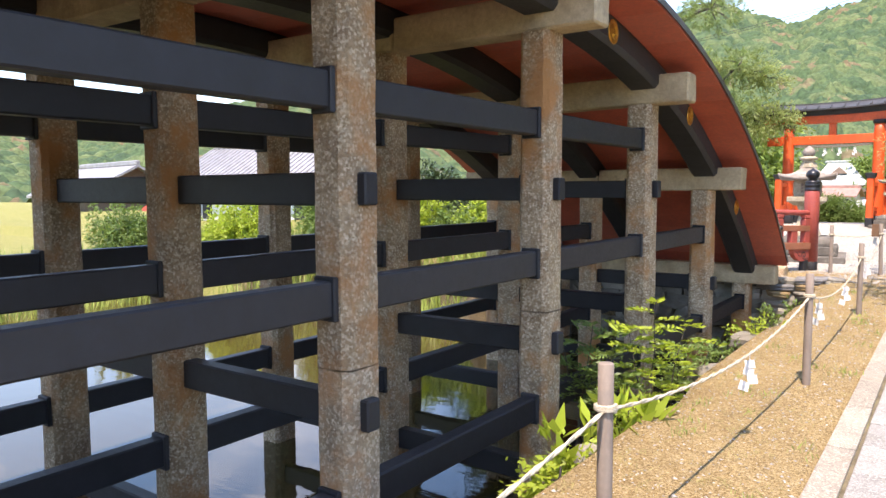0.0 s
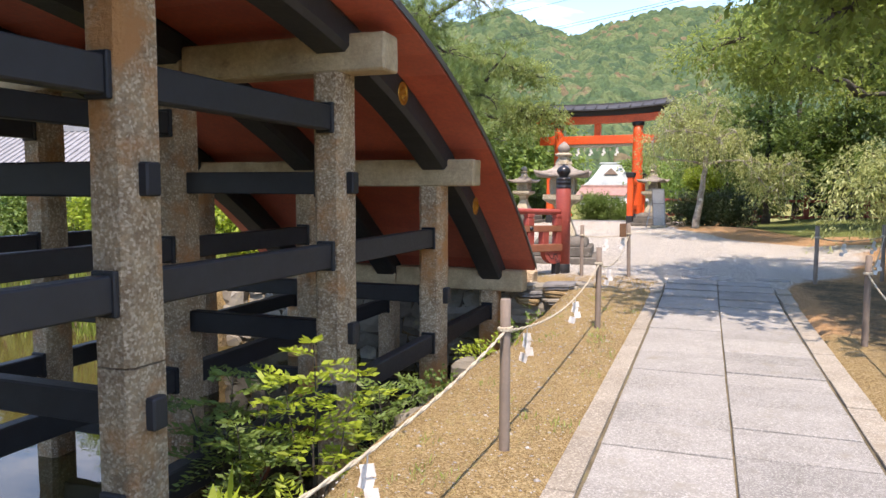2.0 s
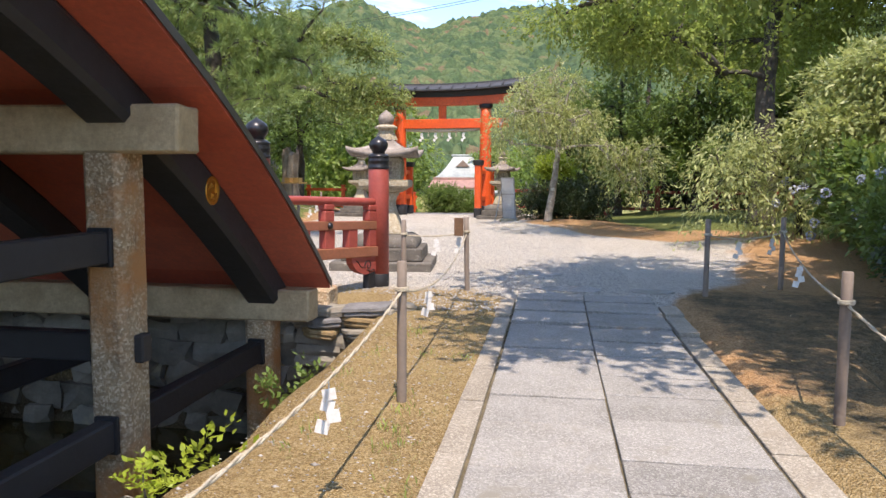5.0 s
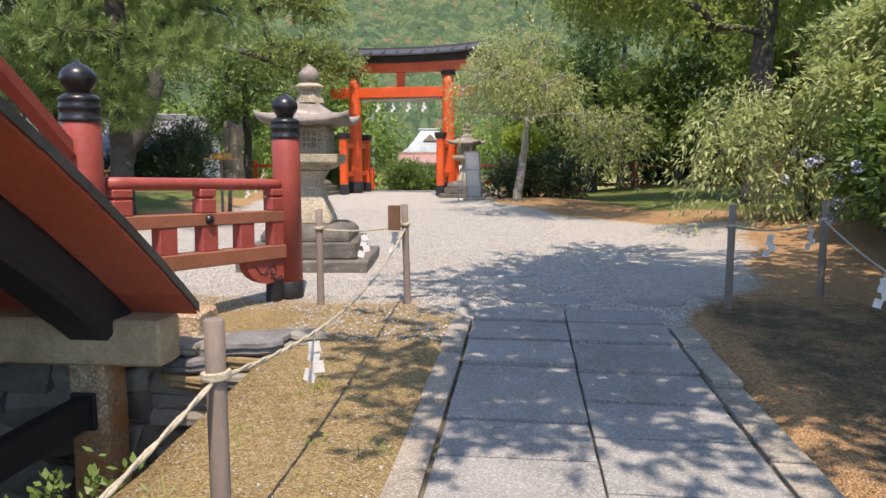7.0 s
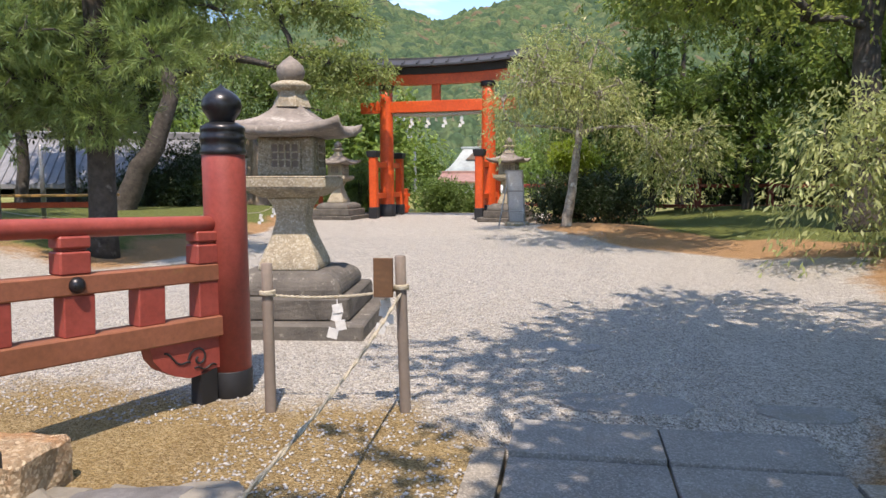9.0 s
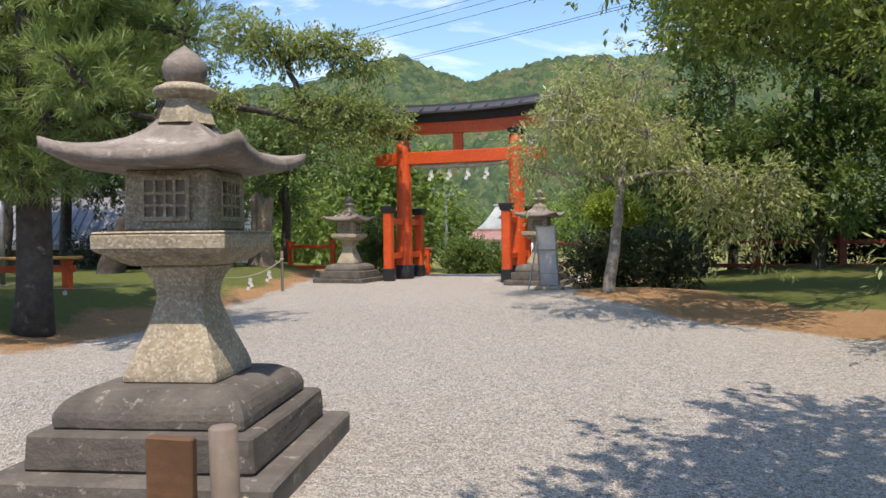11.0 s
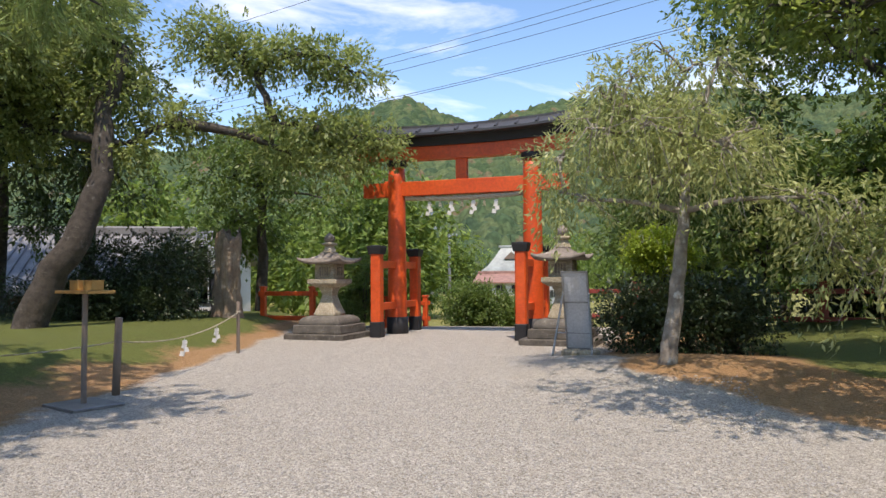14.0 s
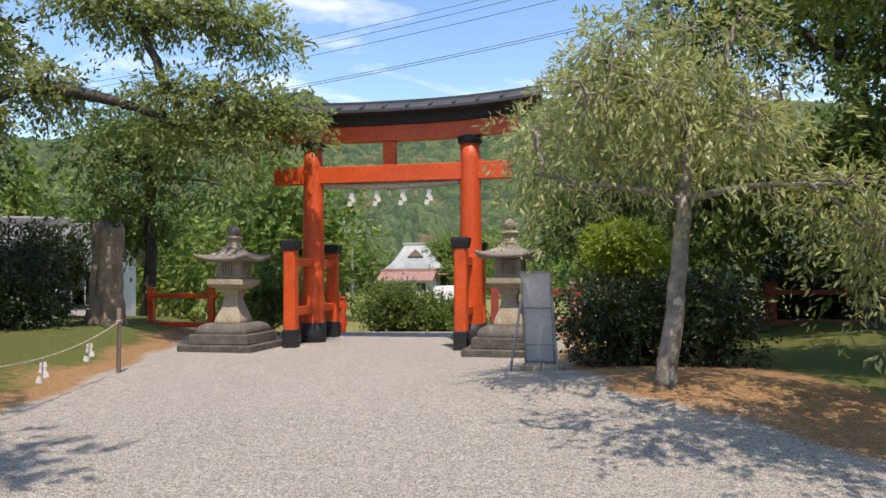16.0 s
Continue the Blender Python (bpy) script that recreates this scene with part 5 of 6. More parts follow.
# big tree on the right with a long low limb
cl = scatter_clumps(rg, 24, (1.2, 0.9, 6.6), (3.3, 3.6, 2.0), 0.7, 1.3, 0.6)
cl += [((-1.4, -0.8, 3.8), (0.6, 0.6, 0.25)), ((-3.6, -1.8, 4.7), (0.8, 0.8, 0.35)), ((-3.8, -2.0, 4.5), (0.9, 0.9, 0.4)), ((-2.8, -2.4, 4.4), (0.9, 0.9, 0.4)), ((-5.2, -2.0, 5.0), (0.9, 0.9, 0.4)), ((-4.4, -2.6, 5.2), (0.9, 0.9, 0.4)), ((-3.4, -2.8, 5.4), (1.0, 0.9, 0.4)), ((-2.4, -2.0, 5.2), (1.0, 0.9, 0.4)), ((-3.6, 3.0, 5.2), (0.9, 0.9, 0.4)), ((-2.8, 2.6, 4.8), (0.9, 0.9, 0.4)), ((-2.0, 2.4, 5.4), (0.9, 0.9, 0.45)), ((-1.2, 1.8, 4.9), (0.9, 0.9, 0.4)), ((-3.0, 3.4, 6.2), (1.0, 0.9, 0.45)), ((-1.8, 3.0, 6.4), (1.0, 0.9, 0.45)), ((-0.8, 2.0, 6.0), (1.0, 0.9, 0.45)), ((-2.4, 3.6, 7.0), (1.0, 0.9, 0.5)), ((-3.4, 3.2, 5.8), (1.0, 0.9, 0.5)), ((-2.4, 3.0, 5.9), (1.0, 0.9, 0.5)), ((-1.4, 2.4, 5.6), (1.0, 0.9, 0.5)), ((-4.0, 3.2, 6.6), (1.0, 0.9, 0.5)), ((-1.0, 2.2, 6.8), (1.0, 0.9, 0.5))]
tree("broad_tree", "broad old tree with a long low limb over the plaza", (5.3, 26.2, 0.4), [(0, 0, -0.1), (0.05, 0, 1.5), (0.0, 0.1, 3.0), (0.1, 0.1, 4.6), (0.3, 0.2, 6.4)], 0.34, cl, LEAF_OLIVE, 80000, 0.12, 31, twig=0.5, droop=0.35, twigs=160, limb_r=0.10, fork=0.4)
# maple whose canopy hangs over the path
cl = scatter_clumps(rg, 44, (-2.2, -0.6, 5.3), (4.0, 4.4, 0.9), 0.8, 1.3, 0.45)
cl += [((-3.9, 1.2, 4.4), (0.9, 0.9, 0.4)), ((-4.2, 2.6, 4.5), (0.9, 0.9, 0.4)), ((-3.8, -0.8, 4.3), (0.8, 0.8, 0.35)), ((-2.6, -1.6, 4.2), (0.8, 0.8, 0.35)), ((-1.4, -2.0, 4.1), (0.9, 0.8, 0.35))]
cl += scatter_clumps(rg, 26, (-4.2, 0.0, 6.1), (1.7, 2.2, 0.5), 0.7, 1.0, 0.4) + scatter_clumps(rg, 20, (-2.2, -4.4, 5.7), (1.5, 2.0, 0.4), 0.6, 0.9, 0.4) + scatter_clumps(rg, 24, (-4.9, -3.4, 6.1), (1.9, 1.5, 0.4), 0.6, 0.95, 0.4)
tree("maple_tree", "spreading maple with a fine green canopy over the stone path", (6.0, 14.6, -0.1), [(0, 0, -0.3), (-0.1, 0.1, 1.4), (-0.3, 0.1, 2.6), (-0.9, 0.2, 3.7), (-1.6, 0.3, 4.6)], 0.24, cl, LEAF_OLIVE, 56000, 0.135, 32, twig=0.45, droop=0.25, twigs=160, limb_r=0.08, fork=0.4, width=0.55)
cl = scatter_clumps(rg, 20, (0, -0.2, 3.0), (1.9, 1.4, 1.5), 0.5, 0.9, 0.5)
tree("sunlit_tree", "bushy tree with pale sunlit leaves at the edge of the plaza", (6.6, 22.2, 0.3), [(0, 0, -0.3), (0.1, 0, 1.0), (0.0, 0.1, 2.2), (0, 0, 3.6)], 0.13, cl, LEAF_PALE, 36000, 0.14, 33, twig=0.5, droop=0.55, twigs=60, limb_r=0.05, width=0.36)
# dark evergreens closing the right
for i, (x, y, h, m_) in enumerate(((2.6, 36.5, 6.5, LEAF_MID), (5.2, 34.5, 6.0, LEAF_MID), (8.2, 32.5, 7.5, LEAF_MID), (9.8, 27.0, 8.0, LEAF_SHADE), (8.6, 22.0, 7.0, LEAF_MID), (9.4, 17.0, 7.0, LEAF_DARK), (0.6, 39.5, 6.0, LEAF_MID), (4.2, 41.0, 8.0, LEAF_MID), (9.5, 11.0, 6.5, LEAF_MID), (8.4, 38.0, 9, LEAF_MID))):
    cl = scatter_clumps(rg, 15, (0, 0, h * 0.55), (1.9, 1.9, h * 0.38), 0.7, 1.2, 0.8)
    tree("evergreen_tree", "dense dark evergreen tree behind the plaza", (x, y, 0.1), [(0, 0, -0.3), (0.1, 0, h * 0.3), (0, 0.1, h * 0.6), (0, 0, h * 0.85)], 0.18, cl, m_, 13000, 0.16, 40 + i, twig=0.4, droop=0.3, twigs=30, limb_r=0.06, group="evergreens on the right")

cl = scatter_clumps(rg, 30, (-4.6, 0.0, 7.4), (4.2, 2.4, 1.5), 0.6, 1.1, 0.5)
cl += [((-3.0, -0.4, 5.6), (0.7, 0.7, 0.3)), ((-5.4, -0.6, 6.5), (0.8, 0.8, 0.35)), ((-7.2, -0.6, 6.6), (0.8, 0.7, 0.3)), ((-1.6, -0.6, 5.6), (0.9, 0.8, 0.4))]
limb_tree = tree("spreading_tree", "old spreading tree with a long crooked dark limb", (10.0, 35.0, 0.2), [(0, 0, -0.2), (0.1, 0, 2.0), (0.0, 0, 4.2), (-0.4, 0.1, 5.6), (-1.0, 0.1, 7.0)], 0.36, cl, LEAF_MID, 40000, 0.14, 36, twig=0.5, droop=0.35, twigs=200, limb_r=0.11, fork=0.5)
part("long_limb", tube(bmesh.new(), [(0, 0, 4.0), (-1.2, -0.1, 4.25), (-2.2, -0.2, 4.75), (-3.2, -0.3, 4.85), (-4.4, -0.4, 5.45), (-5.4, -0.5, 5.75), (-6.4, -0.6, 6.5), (-7.4, -0.6, 6.7)], [0.20, 0.18, 0.165, 0.15, 0.125, 0.10, 0.065, 0.03], 10), BARK, limb_tree, "long dark crooked limb", smooth=True)
for i, (x, y) in enumerate(((2.4, 39.6), (5.6, 38.9), (8.8, 38.4), (12.0, 37.0), (14.4, 33.6), (15.2, 29.6), (15.4, 25.4), (15.4, 21.0))):
    bush("boundary_hedge", "tall dark leafy hedge behind the red fence", (x, y, 0.0), scatter_clumps(rg, 12, (0, 0, 1.2), (1.7, 0.9, 1.0), 0.6, 0.95), LEAF_DARK if i % 2 else LEAF_SHADE, 11000, 0.14, 140 + i, group="boundary hedges")

# big leaning tree on the left
cl = scatter_clumps(rg, 14, (-1.6, 0.8, 6.9), (3.2, 2.2, 1.3), 0.6, 1.1, 0.5)
cl += [((x, y, z), (r, r * 0.9, r * 0.42)) for x, y, z, r in ((2.4, 2.0, 5.0, 0.7), (1.2, 1.2, 5.7, 0.9), (0.2, 0.9, 5.3, 0.9), (1.6, 1.4, 4.3, 0.6), (-0.8, 0.6, 4.6, 0.9), (-1.6, 0.9, 5.6, 1.0), (3.8, 2.4, 6.5, 0.8), (4.8, 2.7, 6.6, 0.8), (5.7, 2.9, 6.5, 0.75), (6.3, 3.0, 6.1, 0.6), (3.0, 2.2, 7.0, 0.9), (4.6, 2.5, 5.0, 0.6), (5.6, 2.8, 4.8, 0.8), (6.5, 3.0, 4.6, 0.7), (7.2, 3.0, 4.4, 0.5), (6.0, 2.8, 4.1, 0.6), (4.9, 2.6, 4.2, 0.5))]
tree("leaning_cherry", "old leaning tree with crooked limbs and olive leaves", (-13.0, 30.6, 0.3), [(0, 0, -0.2), (0.5, 0.1, 1.2), (1.1, 0.4, 2.4), (1.4, 0.7, 3.6), (1.3, 0.8, 5.0), (1.7, 1.0, 6.4)], 0.36, cl, LEAF_CHERRY, 84000, 0.12, 61, twig=0.5, droop=0.45, twigs=80, limb_r=0.12, fork=0.35)
# tall pine by the bridge
cl = scatter_clumps(rg, 30, (0.2, 0, 6.4), (2.5, 2.3, 3.2), 0.55, 1.0, 0.6) + scatter_clumps(rg, 14, (-0.6, -0.5, 2.9), (2.2, 1.7, 1.3), 0.6, 1.0, 0.6) + [((2.2, 0.2, 4.0), (0.8, 0.8, 0.4)), ((2.6, 0.3, 5.2), (0.8, 0.8, 0.4)), ((1.6, -0.4, 3.4), (0.8, 0.8, 0.4))] + scatter_clumps(rg, 12, (0.2, -1.1, 3.4), (1.9, 0.9, 1.2), 0.45, 0.8, 0.6)
tree("pine_tree", "tall pine with dark limbs and light green needle tufts", (-7.9, 22.6, 0.2), [(0, 0, -0.2), (0.1, 0, 2.5), (0.0, 0, 5.0), (0.1, 0, 8.0), (0, 0, 10.0)], 0.24, cl, LEAF_CEDAR, 118000, 0.17, 62, twig=0.10, droop=-0.15, leaves=26, width=0.085, twigs=260, limb_r=0.08, shell=0.4)
for i, (x, y, h, m_) in enumerate(((-12.0, 21.5, 8.0, LEAF_DARK), (-14.6, 26.0, 8.5, LEAF_DARK), (-16.5, 31.0, 7.5, LEAF_DARK), (-14.4, 34.2, 10.0, LEAF_SHADE), (-17.5, 34.5, 9.5, LEAF_SHADE), (-11.6, 38.5, 7.0, LEAF_MID))):
    cl = scatter_clumps(rg, 16, (0, 0, h * 0.6), (2.3, 2.1, h * 0.34), 0.7, 1.2, 0.7)
    tree("evergreen_tree", "tall dark evergreen beyond the bridge", (x, y, 0.2), [(0, 0, -0.3), (0.1, 0, h * 0.3), (0, 0.1, h * 0.6), (0, 0, h * 0.85)], 0.2, cl, m_, 15000, 0.15, 70 + i, twig=0.45, droop=0.3, twigs=40, limb_r=0.06, group="evergreens on the left")
bush("dark_hedge", "low dark evergreen shrub under the leaning tree", (-11.6, 33.4, 0.3), [((x, y, 0.7), (0.8, 0.7, 0.75)) for x in (-2.4, -1.6, -0.8, 0.0) for y in (-0.2, 0.5)] + [((x, 0.3, 1.75), (0.9, 0.7, 0.7)) for x in (-2.2, -1.2, -0.3)], LEAF_DARK, 30000, 0.08, 75)
bush("dark_hedge", "tall dark evergreen shrub behind the old trunk", (-13.0, 36.6, 0.2), scatter_clumps(rg, 12, (-0.2, 0, 1.6), (1.1, 0.8, 1.2), 0.5, 0.8), LEAF_DARK, 16000, 0.09, 77)
bush("dark_hedge", "low dark evergreen shrub beside the house", (-14.4, 33.6, 0.3), [((x, y, 0.7), (0.75, 0.7, 0.7)) for x in (-1.2, 0.0, 1.0) for y in (-0.2, 0.5)], LEAF_DARK, 12000, 0.08, 76)

for i, (x, y) in enumerate(((-12.6, 18.6), (-15.2, 19.6), (-17.6, 21.2))):
    bush("dark_hedge", "tall dark evergreen shrub beyond the bridge", (x, y, 0.0), scatter_clumps(rg, 12, (0, 0, 1.5), (1.4, 0.9, 1.2), 0.5, 0.9), LEAF_DARK, 12000, 0.12, 170 + i)

# greenery round the pond
for i, (x, y, m_, h) in enumerate(((-10.2, 16.2, LEAF_MID, 1.4), (-12.6, 16.0, LEAF_BRIGHT, 2.4), (-15.0, 15.8, LEAF_MID, 2.0), (-17.8, 14.4, LEAF_BRIGHT, 1.5), (-8.9, 15.9, LEAF_BRIGHT, 2.2), (-20.5, 12.5, LEAF_MID, 1.2))):
    bush("pond_shrub", "bright leafy shrub on the pond bank", (x, y, -0.2), scatter_clumps(rg, 9, (0, 0, h * 0.5), (1.2, 0.9, h * 0.4), 0.35, 0.75), m_, 11000, 0.11, 80 + i, twig=0.3, droop=0.35, group="pond shrubs")
rr_ = np.random.default_rng(9)
n_ = 9000
px_ = np.concatenate([rr_.uniform(-20, -8.6, n_ // 2), rr_.uniform(-21.5, -17.5, n_ // 2)])
py_ = np.concatenate([rr_.normal(14.3, 0.5, n_ // 2), rr_.uniform(-12, 14, n_ // 2)])
pz_ = np.maximum([ground_height(a, b) for a, b in zip(px_, py_)], WATER_Z - 0.1)
reeds = leaf_object("pond_reeds", np.stack([px_, py_, pz_], 1), np.stack([rr_.normal(scale=0.25, size=n_), rr_.normal(scale=0.25, size=n_), np.ones(n_)], 1), 0.55, REED, 0.06, seed=3)
tagged(reeds, "tall green reeds along the pond edge", "reeds", kind="stuff")

# plants below the path edge
def feathery_plant(name, label, at, stems, material, seed, fronds=9, length=0.34, leaflet=0.06, pairs=6, width=0.42):
    """Upright stems that carry layered, feather-shaped fronds of paired leaflets."""
    rng = np.random.default_rng(seed)
    t = thing(name, label, "plant", at, group="plants on the bank")
    pos, way = [], []
    for dx, dy, h in stems:
        top = Vector((dx, dy, h))
        line = limb_points((0.06 * rng.normal(), 0.06 * rng.normal(), -0.1), top, rng, 0.06, 6)
        part("stem", tube(bmesh.new(), line, [0.012 - 0.0014 * k for k in range(7)], 6), BARK, t)
        for q in range(fronds):
            f = 0.45 + 0.55 * q / (fronds - 1)
            base = line[0].lerp(top, f)
            a = q * 2.4 + rng.uniform(-0.4, 0.4)
            lift = 0.15 + 0.5 * f * rng.random()
            d = Vector((math.cos(a), math.sin(a), lift)).normalized()
            side = d.cross(Vector((0, 0, 1))).normalized()
            L = length * rng.uniform(0.7, 1.2) * (1.15 - 0.35 * f)
            part("frond_stalk", tube(bmesh.new(), [base + d * L * k / 3 - Vector((0, 0, 0.25 * L * (k / 3) ** 2)) for k in range(4)], [0.0035, 0.003, 0.002, 0.001], 4), material, t)
            for k in range(1, pairs + 1):
                u = k / pairs
                p = base + d * L * u - Vector((0, 0, 0.25 * L * u * u))
                for sgn in (-1, 1):
                    for r in range(3 if u < 0.8 else 1):
                        o = side * sgn * L * 0.14 * r * (1.1 - u)
                        pos.append(p + o)
                        way.append(side * sgn * (1.0 - 0.3 * r) + d * (0.7 + 0.3 * r) + Vector((0, 0, rng.normal() * 0.18)))
            pos.append(base + d * L - Vector((0, 0, 0.25 * L)))
            way.append(d)
    leaf_object("foliage", np.array(pos), np.array(way), leaflet, material, width, 0.15, seed, t)
    return t


feathery_plant("yellow_sapling", "young yellow-green feathery sapling by the bridge posts", (-2.25, 6.88, -0.75), ((0.02, 0.02, 1.33), (0.26, 0.2, 1.12), (-0.24, 0.05, 1.08)), LEAF_BRIGHT, 91, 11, 0.38, 0.07)
feathery_plant("fern_shrub", "green ferny shrub under the bridge rail", (-2.80, 6.80, -0.9), ((0.0, 0.0, 1.25), (-0.25, -0.15, 1.05), (0.2, -0.25, 1.0), (0.1, 0.3, 1.1), (0.35, -0.1, 0.8)), LEAF_MID, 92, 11, 0.42, 0.065, 7)
feathery_plant("nandina", "green nandina with layered narrow leaflets on the bank", (-2.38, 8.25, -0.85), ((0.0, 0.0, 0.75), (0.25, 0.2, 0.72), (0.05, -0.3, 0.6), (-0.2, 0.25, 0.7)), LEAF_MID, 93, 10, 0.36, 0.065, 6, 0.34)
feathery_plant("nandina", "small yellow-green nandina on the bank", (-2.1, 5.95, -0.75), ((0.0, 0.0, 0.62), (0.15, 0.25, 0.55)), LEAF_BRIGHT, 96, 10, 0.32, 0.06, 6, 0.36)
feathery_plant("fern_shrub", "small bright fern at the edge of the sand", (-1.92, 9.7, -0.3), ((0.0, 0.0, 0.34),), LEAF_BRIGHT, 97, 7, 0.26, 0.045, 6)
for x, y, z, sd in ((-1.98, 5.45, -0.50, 94), (-2.15, 4.95, -0.65, 95)):
    bush("broadleaf_plant", "glossy broad-leaved plant on the bank", (x, y, z), [((0, 0, 0.28), (0.24, 0.24, 0.16)), ((0.1, 0.25, 0.22), (0.22, 0.22, 0.12))], LEAF_BRIGHT, 110, 0.26, sd, twig=0.1, leaves=6, category="plant", width=0.30)
for i, (x, y) in enumerate(((-2.05, 4.6), (-2.1, 9.0), (-2.0, 10.4), (-1.98, 12.1))):
    bush("bank_fern", "small green fern on the stony bank", (x, y, -0.45), [((0, 0, 0.18), (0.25, 0.3, 0.1))], LEAF_MID if i % 2 else LEAF_BRIGHT, 420, 0.06, 95 + i, twig=0.22, leaves=14, category="plant", group="bank ferns")

# weeds in the sand
rw = np.random.default_rng(44)
wc = np.concatenate([np.array([x, y, 0.0]) + rw.normal(scale=(0.05, 0.07, 0), size=(16, 3)) for x, y in zip(rw.uniform(-1.65, -0.62, 34), rw.uniform(3.0, 13.5, 34))])
wc[:, 2] = [ground_height(a, b) for a, b in wc[:, :2]]
weeds = leaf_object("weeds", wc, np.stack([rw.normal(scale=0.5, size=len(wc)), rw.normal(scale=0.5, size=len(wc)), np.ones(len(wc))], 1), 0.06, REED, 0.12, seed=8)
tagged(weeds, "sparse thin weeds growing in the sand", "weeds", kind="stuff")

# ---- stone abutment ----
abut = thing("abutment_wall", "dark dry-laid field stone wall under the bridge end", "wall", (0, 0, 0), kind="structure")
part("core", boxes((-8.6, -1.80, 14.32, 15.0, -2.4, 0.0)), SOIL_DARK, abut)
rs = np.random.default_rng(21)


def stone(parent, cx, cy, cz, sx, sy, sz, seed, material=None, tilt=0.0, name="stone"):
    bm = boxes((-sx / 2, sx / 2, -sy / 2, sy / 2, -sz / 2, sz / 2))
    bmesh.ops.subdivide_edges(bm, edges=bm.edges[:], cuts=1, use_grid_fill=True)
    for v in bm.verts:
        p = v.co
        p *= 1 - 0.13 * ((2 * p.x / sx) ** 2 + (2 * p.z / sz) ** 2) * 0.5
        p += noise.noise_vector(Vector((p.x * 4 + seed, p.y * 4, p.z * 7))) * min(sx, sz) * 0.30
    m = pose(cx, cy, cz, 0, tilt, 0)
    for v in bm.verts:
        v.co = m @ v.co
    return part(name, bm, material or WALL_STONE, parent)


for x_lo, x_hi, z_lo, z_hi, h_lo, h_hi, w_lo, w_hi in ((-8.5, -2.75, -2.0, 0.02, 0.16, 0.32, 0.25, 0.6), (-2.75, -1.66, -1.5, 0.04, 0.07, 0.17, 0.25, 0.62)):
    z = z_lo
    while z < z_hi - 0.04:
        h = min(rs.uniform(h_lo, h_hi), z_hi + 0.04 - z)
        x = x_lo
        while x < x_hi - 0.08:
            w = rs.uniform(w_lo, w_hi)
            stone(abut, x + w / 2, 14.22 + rs.normal() * 0.045, z + h / 2, w * 1.04, 0.40, h * 1.10, rs.uniform(0, 99), tilt=rs.normal() * 5)
            x += w
        z += h * 0.97
SLATE = mat("grey_slate_slab", (0.235, 0.235, 0.24), (0.125, 0.122, 0.12), scale=5, rough=0.8, bump=0.9, grain=28, depth=0.015, stain=(0.40, 0.385, 0.36), stain_scale=6, stain_at=0.6, space="World")
OCHRE_STONE = mat("ochre_field_stone", (0.40, 0.29, 0.15), (0.24, 0.17, 0.09), scale=4, rough=0.92, bump=0.9, grain=28, depth=0.015, stain=(0.2, 0.17, 0.12), stain_scale=5, stain_at=0.58, space="World")


def flat_stone(at, sx, sy, h, seed, material, turn=0.0, tilt=0.0, name="cap_stone"):
    """Split flat stone with a ragged outline and a stepped edge."""
    bm = bmesh.new()
    n, rings = 18, []
    for f, z in ((0.80, 0.0), (0.93, h * 0.22), (0.90, h * 0.5), (1.0, h * 0.62), (0.97, h * 0.9), (0.88, h)):
        ring = []
        for k in range(n):
            a = 2 * math.pi * k / n
            r = 0.86 + 0.22 * noise.noise(Vector((math.cos(a) * 1.6 + seed, math.sin(a) * 1.6, seed)))
            box_r = 1.0 / max(abs(math.cos(a)), abs(math.sin(a))) ** 0.75
            jag = 0.03 * noise.noise(Vector((k * 1.7, z * 60, seed)))
            ring.append(bm.verts.new((sx / 2 * (r * box_r * f + jag) * math.cos(a), sy / 2 * (r * box_r * f + jag) * math.sin(a), z + 0.06 * h * noise.noise(Vector((k, seed, z * 9))))))
        rings.append(ring)
    for a, b in zip(rings, rings[1:]):
        for k in range(n):
            bm.faces.new((a[k], a[(k + 1) % n], b[(k + 1) % n], b[k]))
    bm.faces.new(list(reversed(rings[0])))
    bm.faces.new(rings[-1])
    m = pose(*at, 0, tilt, turn)
    for v in bm.verts:
        v.co = m @ v.co
    return part(name, bm, material, abut)


flat_stone((-1.95, 14.14, 0.02), 0.62, 0.46, 0.115, 3.3, SLATE, 8, -3)
flat_stone((-1.62, 14.34, 0.03), 0.34, 0.30, 0.10, 9.1, WALL_STONE, 30, 4)
flat_stone((-2.48, 14.10, 0.02), 0.44, 0.44, 0.10, 7.3, WALL_STONE, -10, 3)
flat_stone((-1.92, 14.10, -0.10), 0.66, 0.40, 0.115, 5.9, OCHRE_STONE, -6, 2)
flat_stone((-2.42, 14.06, -0.11), 0.46, 0.42, 0.11, 2.2, SLATE, 12, -2)
flat_stone((-1.98, 14.10, -0.22), 0.60, 0.44, 0.115, 6.4, WALL_STONE, 5, -4)
flat_stone((-2.45, 14.08, -0.23), 0.50, 0.44, 0.11, 8.8, OCHRE_STONE, -14, 3)
bm = rough_up(subdivide(boxes((-2.82, -2.40, 14.12, 14.50, -0.05, 0.29), bevel=0.025), 3), 0.022, 9.0, 1)
tagged(mesh_object("granite_block", bm, GRANITE), "squared rough granite block at the bridge end", "stone")
